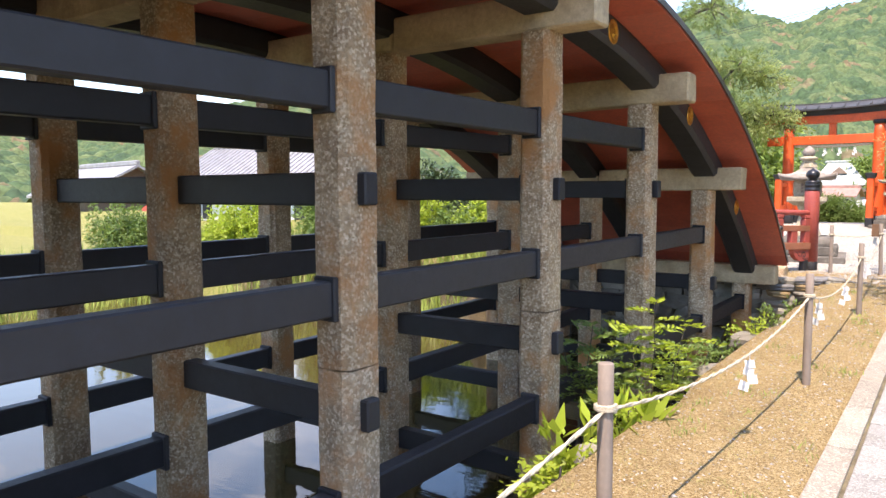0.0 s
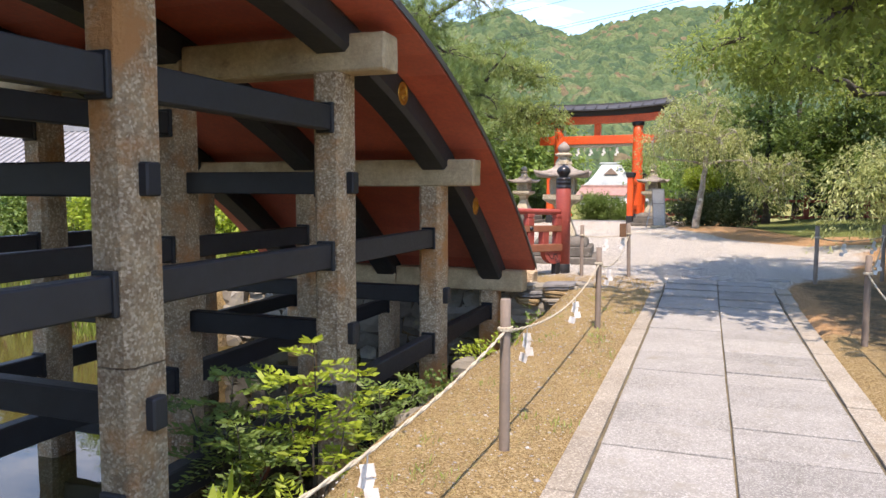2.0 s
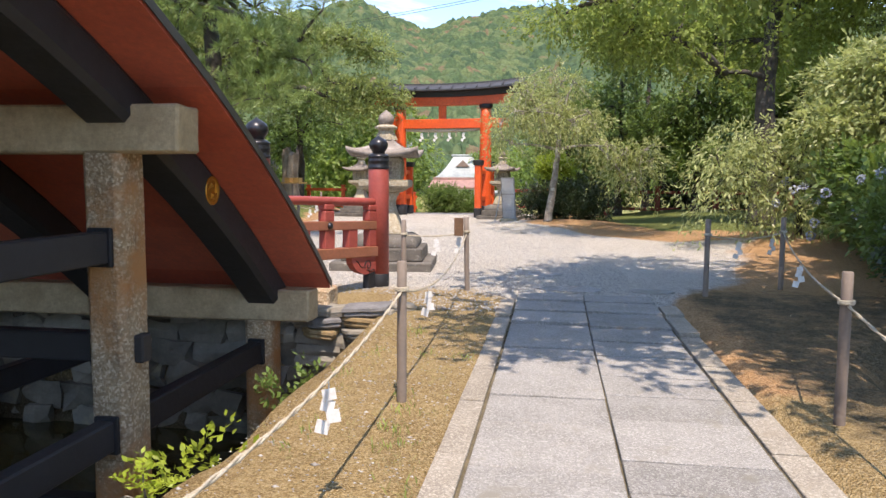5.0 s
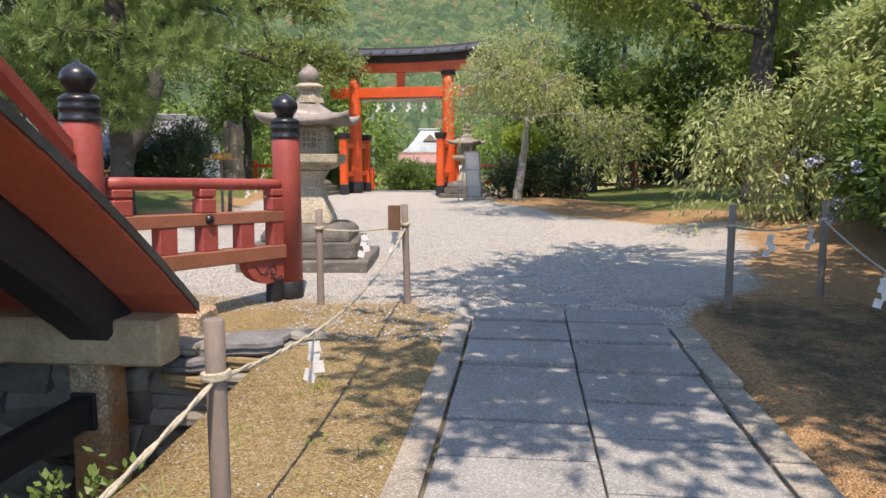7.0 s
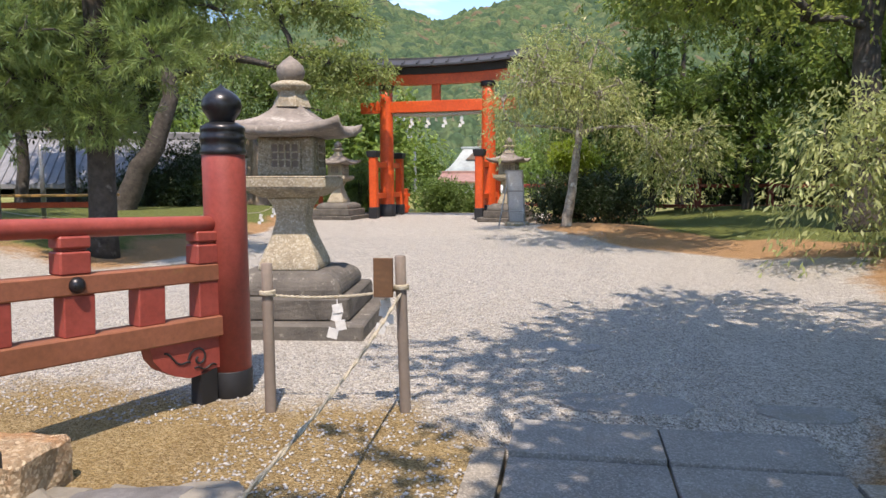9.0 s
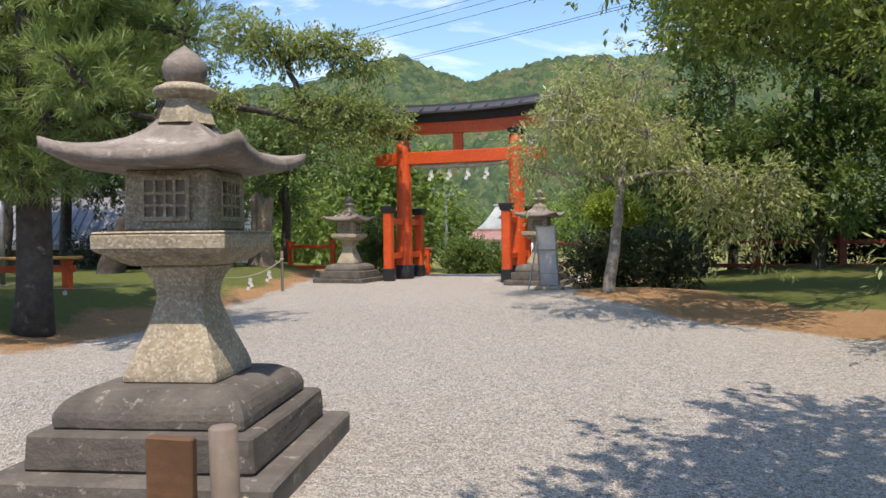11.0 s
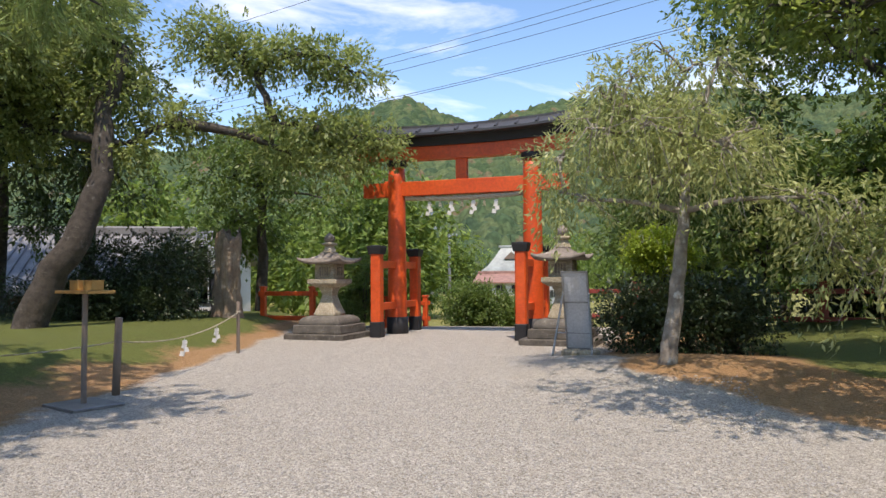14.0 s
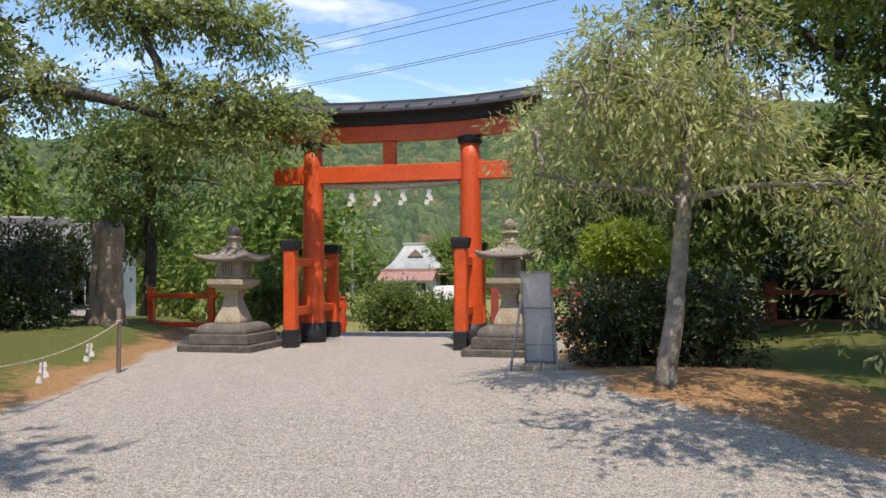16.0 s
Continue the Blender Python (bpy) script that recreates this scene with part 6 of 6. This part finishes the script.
for i, (x, y, s) in enumerate(((-2.05, 4.0, 0.16), (-1.98, 5.1, 0.2), (-2.06, 6.9, 0.14), (-2.0, 8.2, 0.22), (-1.96, 9.6, 0.2), (-2.02, 10.9, 0.26), (-1.98, 11.9, 0.3), (-2.0, 12.7, 0.3))):
    b_ = boxes((-s, s, -s * 0.9, s * 0.9, -s * 0.5, s * 0.5), bevel=s * 0.25)
    ob = mesh_object("bank_stone", rough_up(subdivide(b_, 1), s * 0.2, 4.0, i), WALL_STONE)
    ob.matrix_basis = pose(x, y, ground_height(x, y) + 0.02, 0, 0, 40 * i)
    tagged(ob, "rough brown stone set in the pond bank", "stone", "bank stones")
# deck landing behind the last beam
tagged(mesh_object("bridge_landing", boxes((-7.2, -2.84, 13.97, 14.50, 0.05, 0.27), bevel=0.01), SLAB), "stone landing slab at the end of the bridge", "slab", kind="structure")


# ---- houses ----
def house(at, rz, w, d, h, roof_h, label, wall_m, roof_m, eave=0.6, tiles=True, hip=1.0):
    t = thing("house", label, "house", at, rz, group="village houses")
    part("wall", boxes((-w / 2, w / 2, -d / 2, d / 2, -1.5, h)), wall_m, t)
    for s in (-1, 1):
        bm = bmesh.new()
        W, D = w / 2 + eave, d / 2 + eave
        ez = h - roof_h * eave / (d / 2)
        v = [bm.verts.new(p) for p in ((-W, s * D, ez), (W, s * D, ez), (W * hip, 0, h + roof_h), (-W * hip, 0, h + roof_h))]
        u = [bm.verts.new(p.co + Vector((0, 0, 0.16))) for p in v]
        for q in ((v[0], v[1], v[2], v[3]), (u[0], u[1], u[2], u[3]), (v[0], v[1], u[1], u[0]), (v[1], v[2], u[2], u[1]), (v[3], v[0], u[0], u[3])):
            bm.faces.new(q)
        bmesh.ops.recalc_face_normals(bm, faces=bm.faces[:])
        rf = part("roof", bm, roof_m, t)
        if tiles:
            bm = bmesh.new()
            n = int(2 * W / 0.3)
            for i in range(n + 1):
                x = -W + 2 * W * i / n
                a, b = Vector((x, s * D, ez + 0.17)), Vector((x, 0, h + roof_h + 0.17))
                tube(bm, [a, b], 0.055, 5)
            tagged(part("tile_ribbing", bm, roof_m, rf), kind="stuff")
    for s in (-1, 1):
        bm = bmesh.new()
        bm.faces.new([bm.verts.new(p) for p in ((s * w / 2, -d / 2, h - 0.02), (s * w / 2, d / 2, h - 0.02), (s * w / 2 * (hip if hip < 1 else 1), 0, h + roof_h - 0.02 - (0.05 if hip < 1 else 0)))])
        part("gable", bm, wall_m, t)
    part("ridge", boxes((-(w / 2 + eave) * hip, (w / 2 + eave) * hip, -0.14, 0.14, h + roof_h + 0.1, h + roof_h + 0.42), bevel=0.05), roof_m, t)
    for i in range(3):
        x = -w / 2 + w * (i + 0.5) / 3
        wd = part("window", boxes((x - 0.6, x + 0.6, -d / 2 - 0.03, -d / 2 - 0.005, h * 0.35, h * 0.8)), BLACK_PAINT, t)
        part("window_frame", boxes((x - 0.65, x + 0.65, -d / 2 - 0.06, -d / 2 - 0.031, h * 0.33, h * 0.35), (x - 0.65, x + 0.65, -d / 2 - 0.06, -d / 2 - 0.031, h * 0.8, h * 0.82), (x - 0.02, x + 0.02, -d / 2 - 0.06, -d / 2 - 0.031, h * 0.35, h * 0.8)), METAL_GREY, wd)
    return t


BROWN_WALL = mat("brown_board_wall", (0.16, 0.11, 0.075), scale=2, rough=0.8, bump=0.2, grain=15, wave=("X", 3.0))
RED_ROOF = mat("red_roof", (0.42, 0.075, 0.05), scale=2, rough=0.5, bump=0.1, grain=10)
FADED_ROOF = mat("faded_red_roof", (0.46, 0.26, 0.21), scale=2, rough=0.6, bump=0.1, grain=10)
PALE_ROOF = mat("pale_metal_roof", (0.42, 0.47, 0.45), scale=0.6, rough=0.5, bump=0.1, grain=4)
house((-18.6, 39.0, -0.4), 24, 6.5, 5, 1.9, 1.5, "low brown house with a grey tiled roof behind trees", BROWN_WALL, TILE)
house((-17.15, 45.5, -0.3), 0, 1.5, 3.0, 2.6, 0.9, "small white plastered storehouse with a tiled roof", PLASTER, TILE, 0.3)
house((-26.0, 24.5, -0.5), 8, 9, 6, 2.6, 1.6, "white-walled house with a grey tiled roof across the pond", PLASTER, TILE)
house((-46.0, 26.5, -1.0), -10, 9, 6, 2.6, 1.6, "brown farmhouse with a grey roof across the field", BROWN_WALL, TILE, tiles=False)
house((-37.0, 27.0, -1.3), 10, 5, 4, 1.6, 0.9, "small shed with a bright red roof", BROWN_WALL, RED_ROOF, tiles=False)
house((-13.4, 106.5, -1.0), -4, 5.8, 5, 1.9, 0.9, "small house with a faded red roof beyond the gate", PLASTER, FADED_ROOF, 0.5, tiles=False)


def farmhouse(at, rz):
    """Farmhouse with a steep flared hipped roof, metal-clad, and a small dark gable under its ridge."""
    t = thing("farmhouse", "large white farmhouse with a pale flared hipped metal roof", "house", at, rz)
    part("wall", boxes((-3.2, 3.2, -2.9, 2.9, -1.0, 3.4)), PLASTER, t)
    bm = bmesh.new()
    rows = []
    for k in range(7):
        f = k / 6
        w, d, z = 3.9 - 2.5 * f ** 0.75, 3.6 - 3.35 * f ** 0.75, 3.2 + 3.1 * f
        rows.append([bm.verts.new(p) for p in ((-w, -d, z), (w, -d, z), (w, d, z), (-w, d, z))])
    for a, b in zip(rows, rows[1:]):
        for i in range(4):
            bm.faces.new((a[i], a[(i + 1) % 4], b[(i + 1) % 4], b[i]))
    bm.faces.new(list(reversed(rows[0])))
    bm.faces.new(rows[-1])
    rf = part("roof", bm, PALE_ROOF, t)
    part("ridge", boxes((-1.75, 1.75, -0.35, 0.35, 6.25, 6.6), bevel=0.08), PALE_ROOF, rf)
    bm = bmesh.new()
    v = [bm.verts.new(p) for p in ((-1.0, -1.95, 4.75), (1.0, -1.95, 4.75), (0.0, -1.30, 5.75), (-1.0, -1.0, 4.75), (1.0, -1.0, 4.75), (0.0, -0.6, 5.75))]
    for q in ((0, 1, 2), (3, 5, 4), (0, 2, 5, 3), (1, 4, 5, 2), (0, 3, 4, 1)):
        bm.faces.new([v[i] for i in q])
    part("gable", bm, BROWN_WALL, rf, "dark latticed gable")
    part("skirt_roof", boxes((-4.2, 4.2, -4.4, -3.0, 2.35, 2.5), bevel=0.03), FADED_ROOF, t, "faded red skirt roof")
    for x in (-1.9, 0.0, 1.9):
        wd = part("window", boxes((x - 0.7, x + 0.7, -2.94, -2.905, 0.3, 1.9)), BLACK_PAINT, t)
        part("window_frame", boxes((x - 0.03, x + 0.03, -2.97, -2.942, 0.3, 1.9), (x - 0.75, x + 0.75, -2.97, -2.942, 1.9, 1.98)), METAL_GREY, wd)
    return t


farmhouse((-13.5, 114.0, -0.9), 6)

# ---- utility poles and wires ----
def utility_pole(at, h, arms):
    t = thing("utility_pole", "grey concrete utility pole with crossarms", "utility pole", at, group="utility poles")
    part("mast", tube(bmesh.new(), [(0, 0, -1), (0, 0, h)], [0.20, 0.13], 10), STEEL, t)
    for z, w in arms:
        ar = part("crossarm", boxes((-w, w, -0.06, 0.06, z, z + 0.12)), STEEL, t)
        for x in (-w * 0.9, -w * 0.4, w * 0.4, w * 0.9):
            part("insulator", lathe(bmesh.new(), [(0.05, z + 0.12), (0.07, z + 0.2), (0.05, z + 0.3)], 8, at=(x, 0, 0)), PLASTER, ar)
    return t


utility_pole((-15.7, 78, -0.9), 8.3, ((7.6, 1.0), (6.6, 0.8)))
utility_pole((-19.0, 100, -0.9), 8.0, ((7.2, 1.0),))
utility_pole((-62.0, 45, -1.0), 11, ((10, 1.2), (9, 1.0)))
for i, (dz, dy) in enumerate(((0, 0), (0.4, 0.7), (3.2, 2.0), (4.4, 3.0), (5.2, 3.5), (9.5, -4.5))):
    bm = bmesh.new()
    a, b = Vector((-60, 95 + dy, 17.5 + dz)), Vector((60, 60 + dy, 29.0 + dz * 1.2))
    tube(bm, [a.lerp(b, k / 40) - Vector((0, 0, 12 * (k / 40) * (1 - k / 40))) for k in range(41)], 0.024, 5)
    tagged(mesh_object("power_line", bm, BLACK_PAINT), "thin black power line against the sky", "cable", "power lines")

# ---- white van ----
van = thing("van", "small white van parked beyond the gate", "van", (-5.1, 62.0, -0.95), 80)
bm = bmesh.new()
side = [(-1.7, 0.3), (-1.7, 1.0), (-1.35, 1.15), (-0.95, 1.85), (1.65, 1.85), (1.7, 0.3)]
fa = [bm.verts.new((x, -0.75, z)) for x, z in side]
fb = [bm.verts.new((x, 0.75, z)) for x, z in side]
for i in range(6):
    bm.faces.new((fa[i], fa[(i + 1) % 6], fb[(i + 1) % 6], fb[i]))
bm.faces.new(fa)
bm.faces.new(list(reversed(fb)))
bmesh.ops.recalc_face_normals(bm, faces=bm.faces[:])
bmesh.ops.bevel(bm, geom=bm.edges[:], offset=0.07, segments=2, affect="EDGES")
part("body", bm, PLASTER, van)
for x0, x1 in ((-0.95, -0.2), (-0.1, 0.7), (0.8, 1.5)):
    for s in (-1, 1):
        part("side_window", boxes((x0, x1, s * 0.755 - 0.004, s * 0.755 + 0.004, 1.2, 1.65)), BLACK_PAINT, van)
for x in (-1.1, 1.1):
    for s in (-1, 1):
        bm = lathe(bmesh.new(), [(0.2, -0.08), (0.29, -0.08), (0.29, 0.08), (0.2, 0.08)], 18)
        m = pose(x, s * 0.70, 0.29, 90, 0, 0)
        for v in bm.verts:
            v.co = m @ v.co
        part("wheel", bm, BLACK_PAINT, van)

# ---- wooded mountains ----
RIDGE = [(-180, 5), (-120, 6), (-60, 8), (-30, 11.5), (-15, 12.6), (-5, 13.6), (3, 13.4), (7, 13.0), (10, 12.2), (12.5, 12.8), (15.5, 13.9), (19, 13.3), (24, 11.6), (34, 9.6), (46, 7.6), (60, 6.2), (75, 5.0), (110, 5), (180, 5)]


def ridge(az):
    for (a, ea), (b, eb) in zip(RIDGE, RIDGE[1:]):
        if a <= az <= b:
            return ea + (eb - ea) * smoothstep(a, b, az)
    return 5.0


def mountain_height(az, f):
    """Height of the slope at azimuth az (left of +y) and depth f from 0 (foot) to 1 (crest)."""
    top = math.tan(radians(ridge(az) - 0.3)) * 430 + 1.6 * math.sin(az * 0.55)
    spur = 0.5 + 0.5 * math.sin(az * 0.42 + 1.0)
    return -3 + top * (f ** (1.15 + 0.5 * spur)) + 9 * math.sin(az * 0.33 + f * 4) * f * (1 - f)


bm = bmesh.new()
rows = []
azs = [a * 2.0 - 180 for a in range(181)]
for k in range(13):
    f = k / 12
    d = 120 + 310 * f
    rows.append([bm.verts.new((-d * math.sin(radians(a)), d * math.cos(radians(a)), mountain_height(a, f))) for a in azs[:-1]])
rows.append([bm.verts.new((-520 * math.sin(radians(a)), 520 * math.cos(radians(a)), -5)) for a in azs[:-1]])
for a, b in zip(rows, rows[1:]):
    for i in range(180):
        bm.faces.new((a[i], a[(i + 1) % 180], b[(i + 1) % 180], b[i]))
bmesh.ops.recalc_face_normals(bm, faces=bm.faces[:])
tagged(mesh_object("backdrop_mountain", bm, FAR_WOODS, True), "forested green mountain behind the village", "mountain", kind="structure")

# canopy on the slopes: one joined sheet of crowns, each its own dome or cone
rm = np.random.default_rng(77)


def lattice_random(i, j, k):
    v = np.sin(i * 127.1 + j * 311.7 + k * 74.7) * 43758.5453
    return v - np.floor(v)


def crowns(x, y, cell):
    """Height of the tree tops over the slope, and a random value for each crown."""
    ci, cj = np.floor(x / cell), np.floor(y / cell)
    best, tint = np.zeros_like(x), np.zeros_like(x)
    for di in (-1, 0, 1):
        for dj in (-1, 0, 1):
            i, j = ci + di, cj + dj
            px, py = (i + lattice_random(i, j, 1)) * cell, (j + lattice_random(i, j, 2)) * cell
            kind = lattice_random(i, j, 3)
            d = np.hypot(x - px, y - py) / (cell * (0.62 + 0.45 * lattice_random(i, j, 4)))
            tall = cell * (0.55 + 0.5 * lattice_random(i, j, 5))
            dome, cone = np.sqrt(np.clip(1 - d * d, 0, 1)), 1.35 * np.clip(1 - d, 0, 1)
            h = tall * np.where(kind > 0.72, cone, dome)
            tint = np.where(h > best, lattice_random(i, j, 6), tint)
            best = np.maximum(best, h)
    return best, tint


def mesh_from_arrays(name, verts, tris, material):
    me = bpy.data.meshes.new(name)
    me.vertices.add(len(verts))
    me.vertices.foreach_set("co", np.ascontiguousarray(verts, np.float32).ravel())
    me.loops.add(len(tris) * 3)
    me.loops.foreach_set("vertex_index", np.ascontiguousarray(tris, np.int32).ravel())
    me.polygons.add(len(tris))
    me.polygons.foreach_set("loop_start", np.arange(0, len(tris) * 3, 3, dtype=np.int32))
    me.update(calc_edges=True)
    me.materials.append(material)
    return new(name, me)


slope_az = np.concatenate([np.arange(-17, 34, 0.11), np.arange(34, 80, 0.3)])
slope_f = np.linspace(0, 1.0, 250) ** 0.9
AZ, FF = np.meshgrid(slope_az, slope_f)
DD = 120 + 310 * FF
CX, CY = -DD * np.sin(np.radians(AZ)), DD * np.cos(np.radians(AZ))
CZ = np.array([[mountain_height(a, f) for a in slope_az] for f in slope_f])
top_h, tints = crowns(CX, CY, 4.3)
small_h, _ = crowns(CX + 40, CY, 1.7)
CZ = CZ + top_h + 0.35 * small_h + rm.normal(scale=0.10, size=CX.shape)
CX = CX + rm.normal(scale=0.12, size=CX.shape)
nr, nc = CX.shape
quad = (np.arange(nr - 1)[:, None] * nc + np.arange(nc - 1)[None]).ravel()
tri = np.concatenate([np.stack([quad, quad + nc, quad + nc + 1], 1), np.stack([quad, quad + nc + 1, quad + 1], 1)])
woods = mesh_from_arrays("far_woods", np.stack([CX, CY, CZ], -1).reshape(-1, 3), tri, WOODS_CANOPY)
woods.data.attributes.new("tree_kind", "FLOAT", "POINT").data.foreach_set("value", tints.astype(np.float32).ravel())
tagged(woods, "dense mixed forest covering the mountain slopes", "forest", kind="stuff")

# nearer belt of trees and bamboo beyond the gate
n_belt = 130
pos_all, way_all = [], []
for i in range(n_belt):
    a = rm.uniform(14, 37) if i < 80 else (rm.uniform(-14, 3.5) if i < 105 else rm.choice([rm.uniform(3.5, 5.0), rm.uniform(10.0, 14)]))
    d = rm.uniform(34, 80) if a > 14 else rm.uniform(92, 104) if a > 3.5 else rm.uniform(60, 100)
    h = rm.uniform(5, 9.5)
    base = np.array([-2 - d * math.sin(radians(a)), 20 + d * math.cos(radians(a)), -1.0])
    cl = scatter_clumps(rm, 9, base + np.array([0, 0, h * 0.55]), (2.4, 2.4, h * 0.4), 0.9, 1.7, 0.9)
    p, w, _, _ = sprays(cl, 130, rm, 0.9, 9, 0.4)
    pos_all.append(p)
    way_all.append(w)
belt = leaf_object("woodland_belt", np.concatenate(pos_all), np.concatenate(way_all), 0.40, LEAF_BAMBOO, 0.5, seed=5)
tagged(belt, "belt of bright green trees and bamboo below the mountain", "woodland", kind="stuff")

# ---- stone path: slabs and kerbs ----
path = thing("stone_path", "straight path of pale granite slabs with stone kerbs", "path", (0, 0, 0), kind="structure")
for k in range(9):
    y0, y1 = (-6.2, 12.4) if k == 0 else (12.4 + 0.4 * (k - 1), 12.4 + 0.4 * k)
    part("bed", boxes((-0.58 if y1 < 15.1 else -0.38, 1.45 if y1 < 15.1 else 1.22, y0, y1, -0.3, -0.016 + 0.10 * smoothstep(12.5, 16.0, y0))), JOINT_SOIL, path)
rp = np.random.default_rng(31)


def slab_mesh(seed, lx, ly):
    bm = boxes((-lx / 2, lx / 2, -ly / 2, ly / 2, -0.12, 0.0), bevel=0.004)
    return rough_up(bm, 0.004, 4.0, seed)


def lay(x0, x1, y0, y1, material, lo, hi, name, gap=0.017, joints=()):
    y = y0
    cuts = [y0]
    while cuts[-1] < y1 - lo * 0.6:
        nxt = next((j for j in joints if j > cuts[-1] + 0.05), None)
        step = rp.uniform(lo, hi)
        cuts.append(nxt if nxt is not None and nxt - cuts[-1] < hi * 1.7 else min(cuts[-1] + step, y1))
    cuts[-1] = y1
    for a, b in zip(cuts, cuts[1:]):
        bm = slab_mesh(rp.uniform(0, 99), x1 - x0 - 0.004, b - a - gap)
        ob = part(name, bm, material, path)
        ob.location = ((x0 + x1) / 2, (a + b) / 2, 0.008 + 0.10 * smoothstep(12.5, 16.0, (a + b) / 2) + rp.normal() * 0.004)


lay(-0.378, 0.408, -6, 15.58, SLAB, 0.36, 0.66, "slab", joints=(10.17, 10.9, 11.45, 12.4, 13.93))
lay(0.419, 1.215, -6, 15.56, SLAB, 0.38, 0.7, "slab")
lay(-0.57, -0.40, -6, 15.2, KERB, 0.8, 1.15, "kerb", joints=(9.33, 10.32, 11.28, 12.23))
lay(1.24, 1.44, -6, 15.0, KERB, 0.8, 1.2, "kerb")
for i, (x, y, sx, sy) in enumerate(((0.25, 15.95, 0.85, 0.42), (-0.06, 17.4, 0.55, 0.3), (1.3, 15.9, 0.55, 0.3))):
    bm = lathe(bmesh.new(), [(0.5, -0.12), (0.5, -0.004), (0.47, 0.0)], 11, turn=i)
    for v in bm.verts:
        v.co = Vector((v.co.x * sx, v.co.y * sy, v.co.z)) + noise.noise_vector(v.co * 3 + Vector((i, 0, 0))) * 0.03
    ob = mesh_object("stepping_stone", bm, SLAB)
    ob.location = (x, y, ground_height(x, y) + 0.012)
    tagged(ob, "flat irregular stone sunk in the gravel", "stone", "stepping stones")

# loose gravel stones and grit near the walker
n_p = 40000
px = rp.uniform(-5.5, 3.5, n_p)
py = 14.4 + 13 * rp.random(n_p) ** 1.3
ok = ~((np.abs(px - 0.42) < 0.9) & (py < 15.7)) & ~((px < -1.9) & (py < 15.2)) & ~((np.abs(px + 2.48) < 0.8) & (np.abs(py - 17.62) < 0.8)) & (px < 0.7 + 0.0 * py + (py < 19.5) * 0.4)
px, py = px[ok], py[ok]
octa_v = np.array([(1, 0, 0), (-1, 0, 0), (0, 1, 0), (0, -1, 0), (0, 0, 1), (0, 0, -1)], float)
octa_f = np.array([(0, 2, 4), (2, 1, 4), (1, 3, 4), (3, 0, 4), (2, 0, 5), (1, 2, 5), (3, 1, 5), (0, 3, 5)])
s_ = rp.uniform(0.006, 0.015, len(px))
ang = rp.uniform(0, 6.28, len(px))
pv = octa_v[None] * s_[:, None, None] * rp.uniform(0.6, 1.3, (len(px), 6, 1)) * np.array([1.2, 0.9, 0.7])
ca, sa = np.cos(ang)[:, None], np.sin(ang)[:, None]
pv = np.stack([pv[..., 0] * ca - pv[..., 1] * sa, pv[..., 0] * sa + pv[..., 1] * ca, pv[..., 2]], -1)
pv += np.stack([px, py, [ground_height(a, b) + 0.003 for a, b in zip(px, py)]], 1)[:, None]
pf = (octa_f[None] + (np.arange(len(px)) * 6)[:, None, None]).reshape(-1, 3)
tagged(mesh_from_arrays("gravel", pv.reshape(-1, 3), pf, PEBBLE), "loose pale gravel stones on the plaza", "gravel", kind="stuff")

# grit and dry grass on the sand strip
n_g = 3600
qx, qy = rp.uniform(-1.78, -0.6, n_g), rp.uniform(-2.0, 14.6, n_g)
qs = rp.uniform(0.003, 0.010, n_g) * np.where(rp.random(n_g) < 0.03, 2.2, 1.0)
qv = octa_v[None] * qs[:, None, None] * rp.uniform(0.6, 1.3, (n_g, 6, 1)) * np.array([1.2, 0.9, 0.6])
qv = qv + np.stack([qx, qy, [ground_height(a, b) + 0.002 for a, b in zip(qx, qy)]], 1)[:, None]
qf = (octa_f[None] + (np.arange(n_g) * 6)[:, None, None]).reshape(-1, 3)
tagged(mesh_from_arrays("grit", qv.reshape(-1, 3), qf, PEBBLE), "scattered small stones on the sandy strip", "grit", kind="stuff")
tuft = np.stack([rp.uniform(-1.75, -0.6, 420), rp.uniform(-1.5, 14.4, 420)], 1)
blades = np.repeat(tuft, 12, axis=0) + rp.normal(scale=0.035, size=(420 * 12, 2))
bz = np.array([ground_height(a, b) for a, b in blades])
bw = np.stack([rp.normal(scale=0.9, size=len(bz)), rp.normal(scale=0.9, size=len(bz)), rp.uniform(0.2, 1.0, len(bz))], 1)
DRY_GRASS = leaf_mat("dry_grass", (0.40, 0.36, 0.13), (0.27, 0.23, 0.09), 0.2)
tagged(leaf_object("dry_grass", np.column_stack([blades, bz]), bw, 0.045, DRY_GRASS, 0.07, seed=12), "short dry grass tufts in the sandy strip", "grass", kind="stuff")
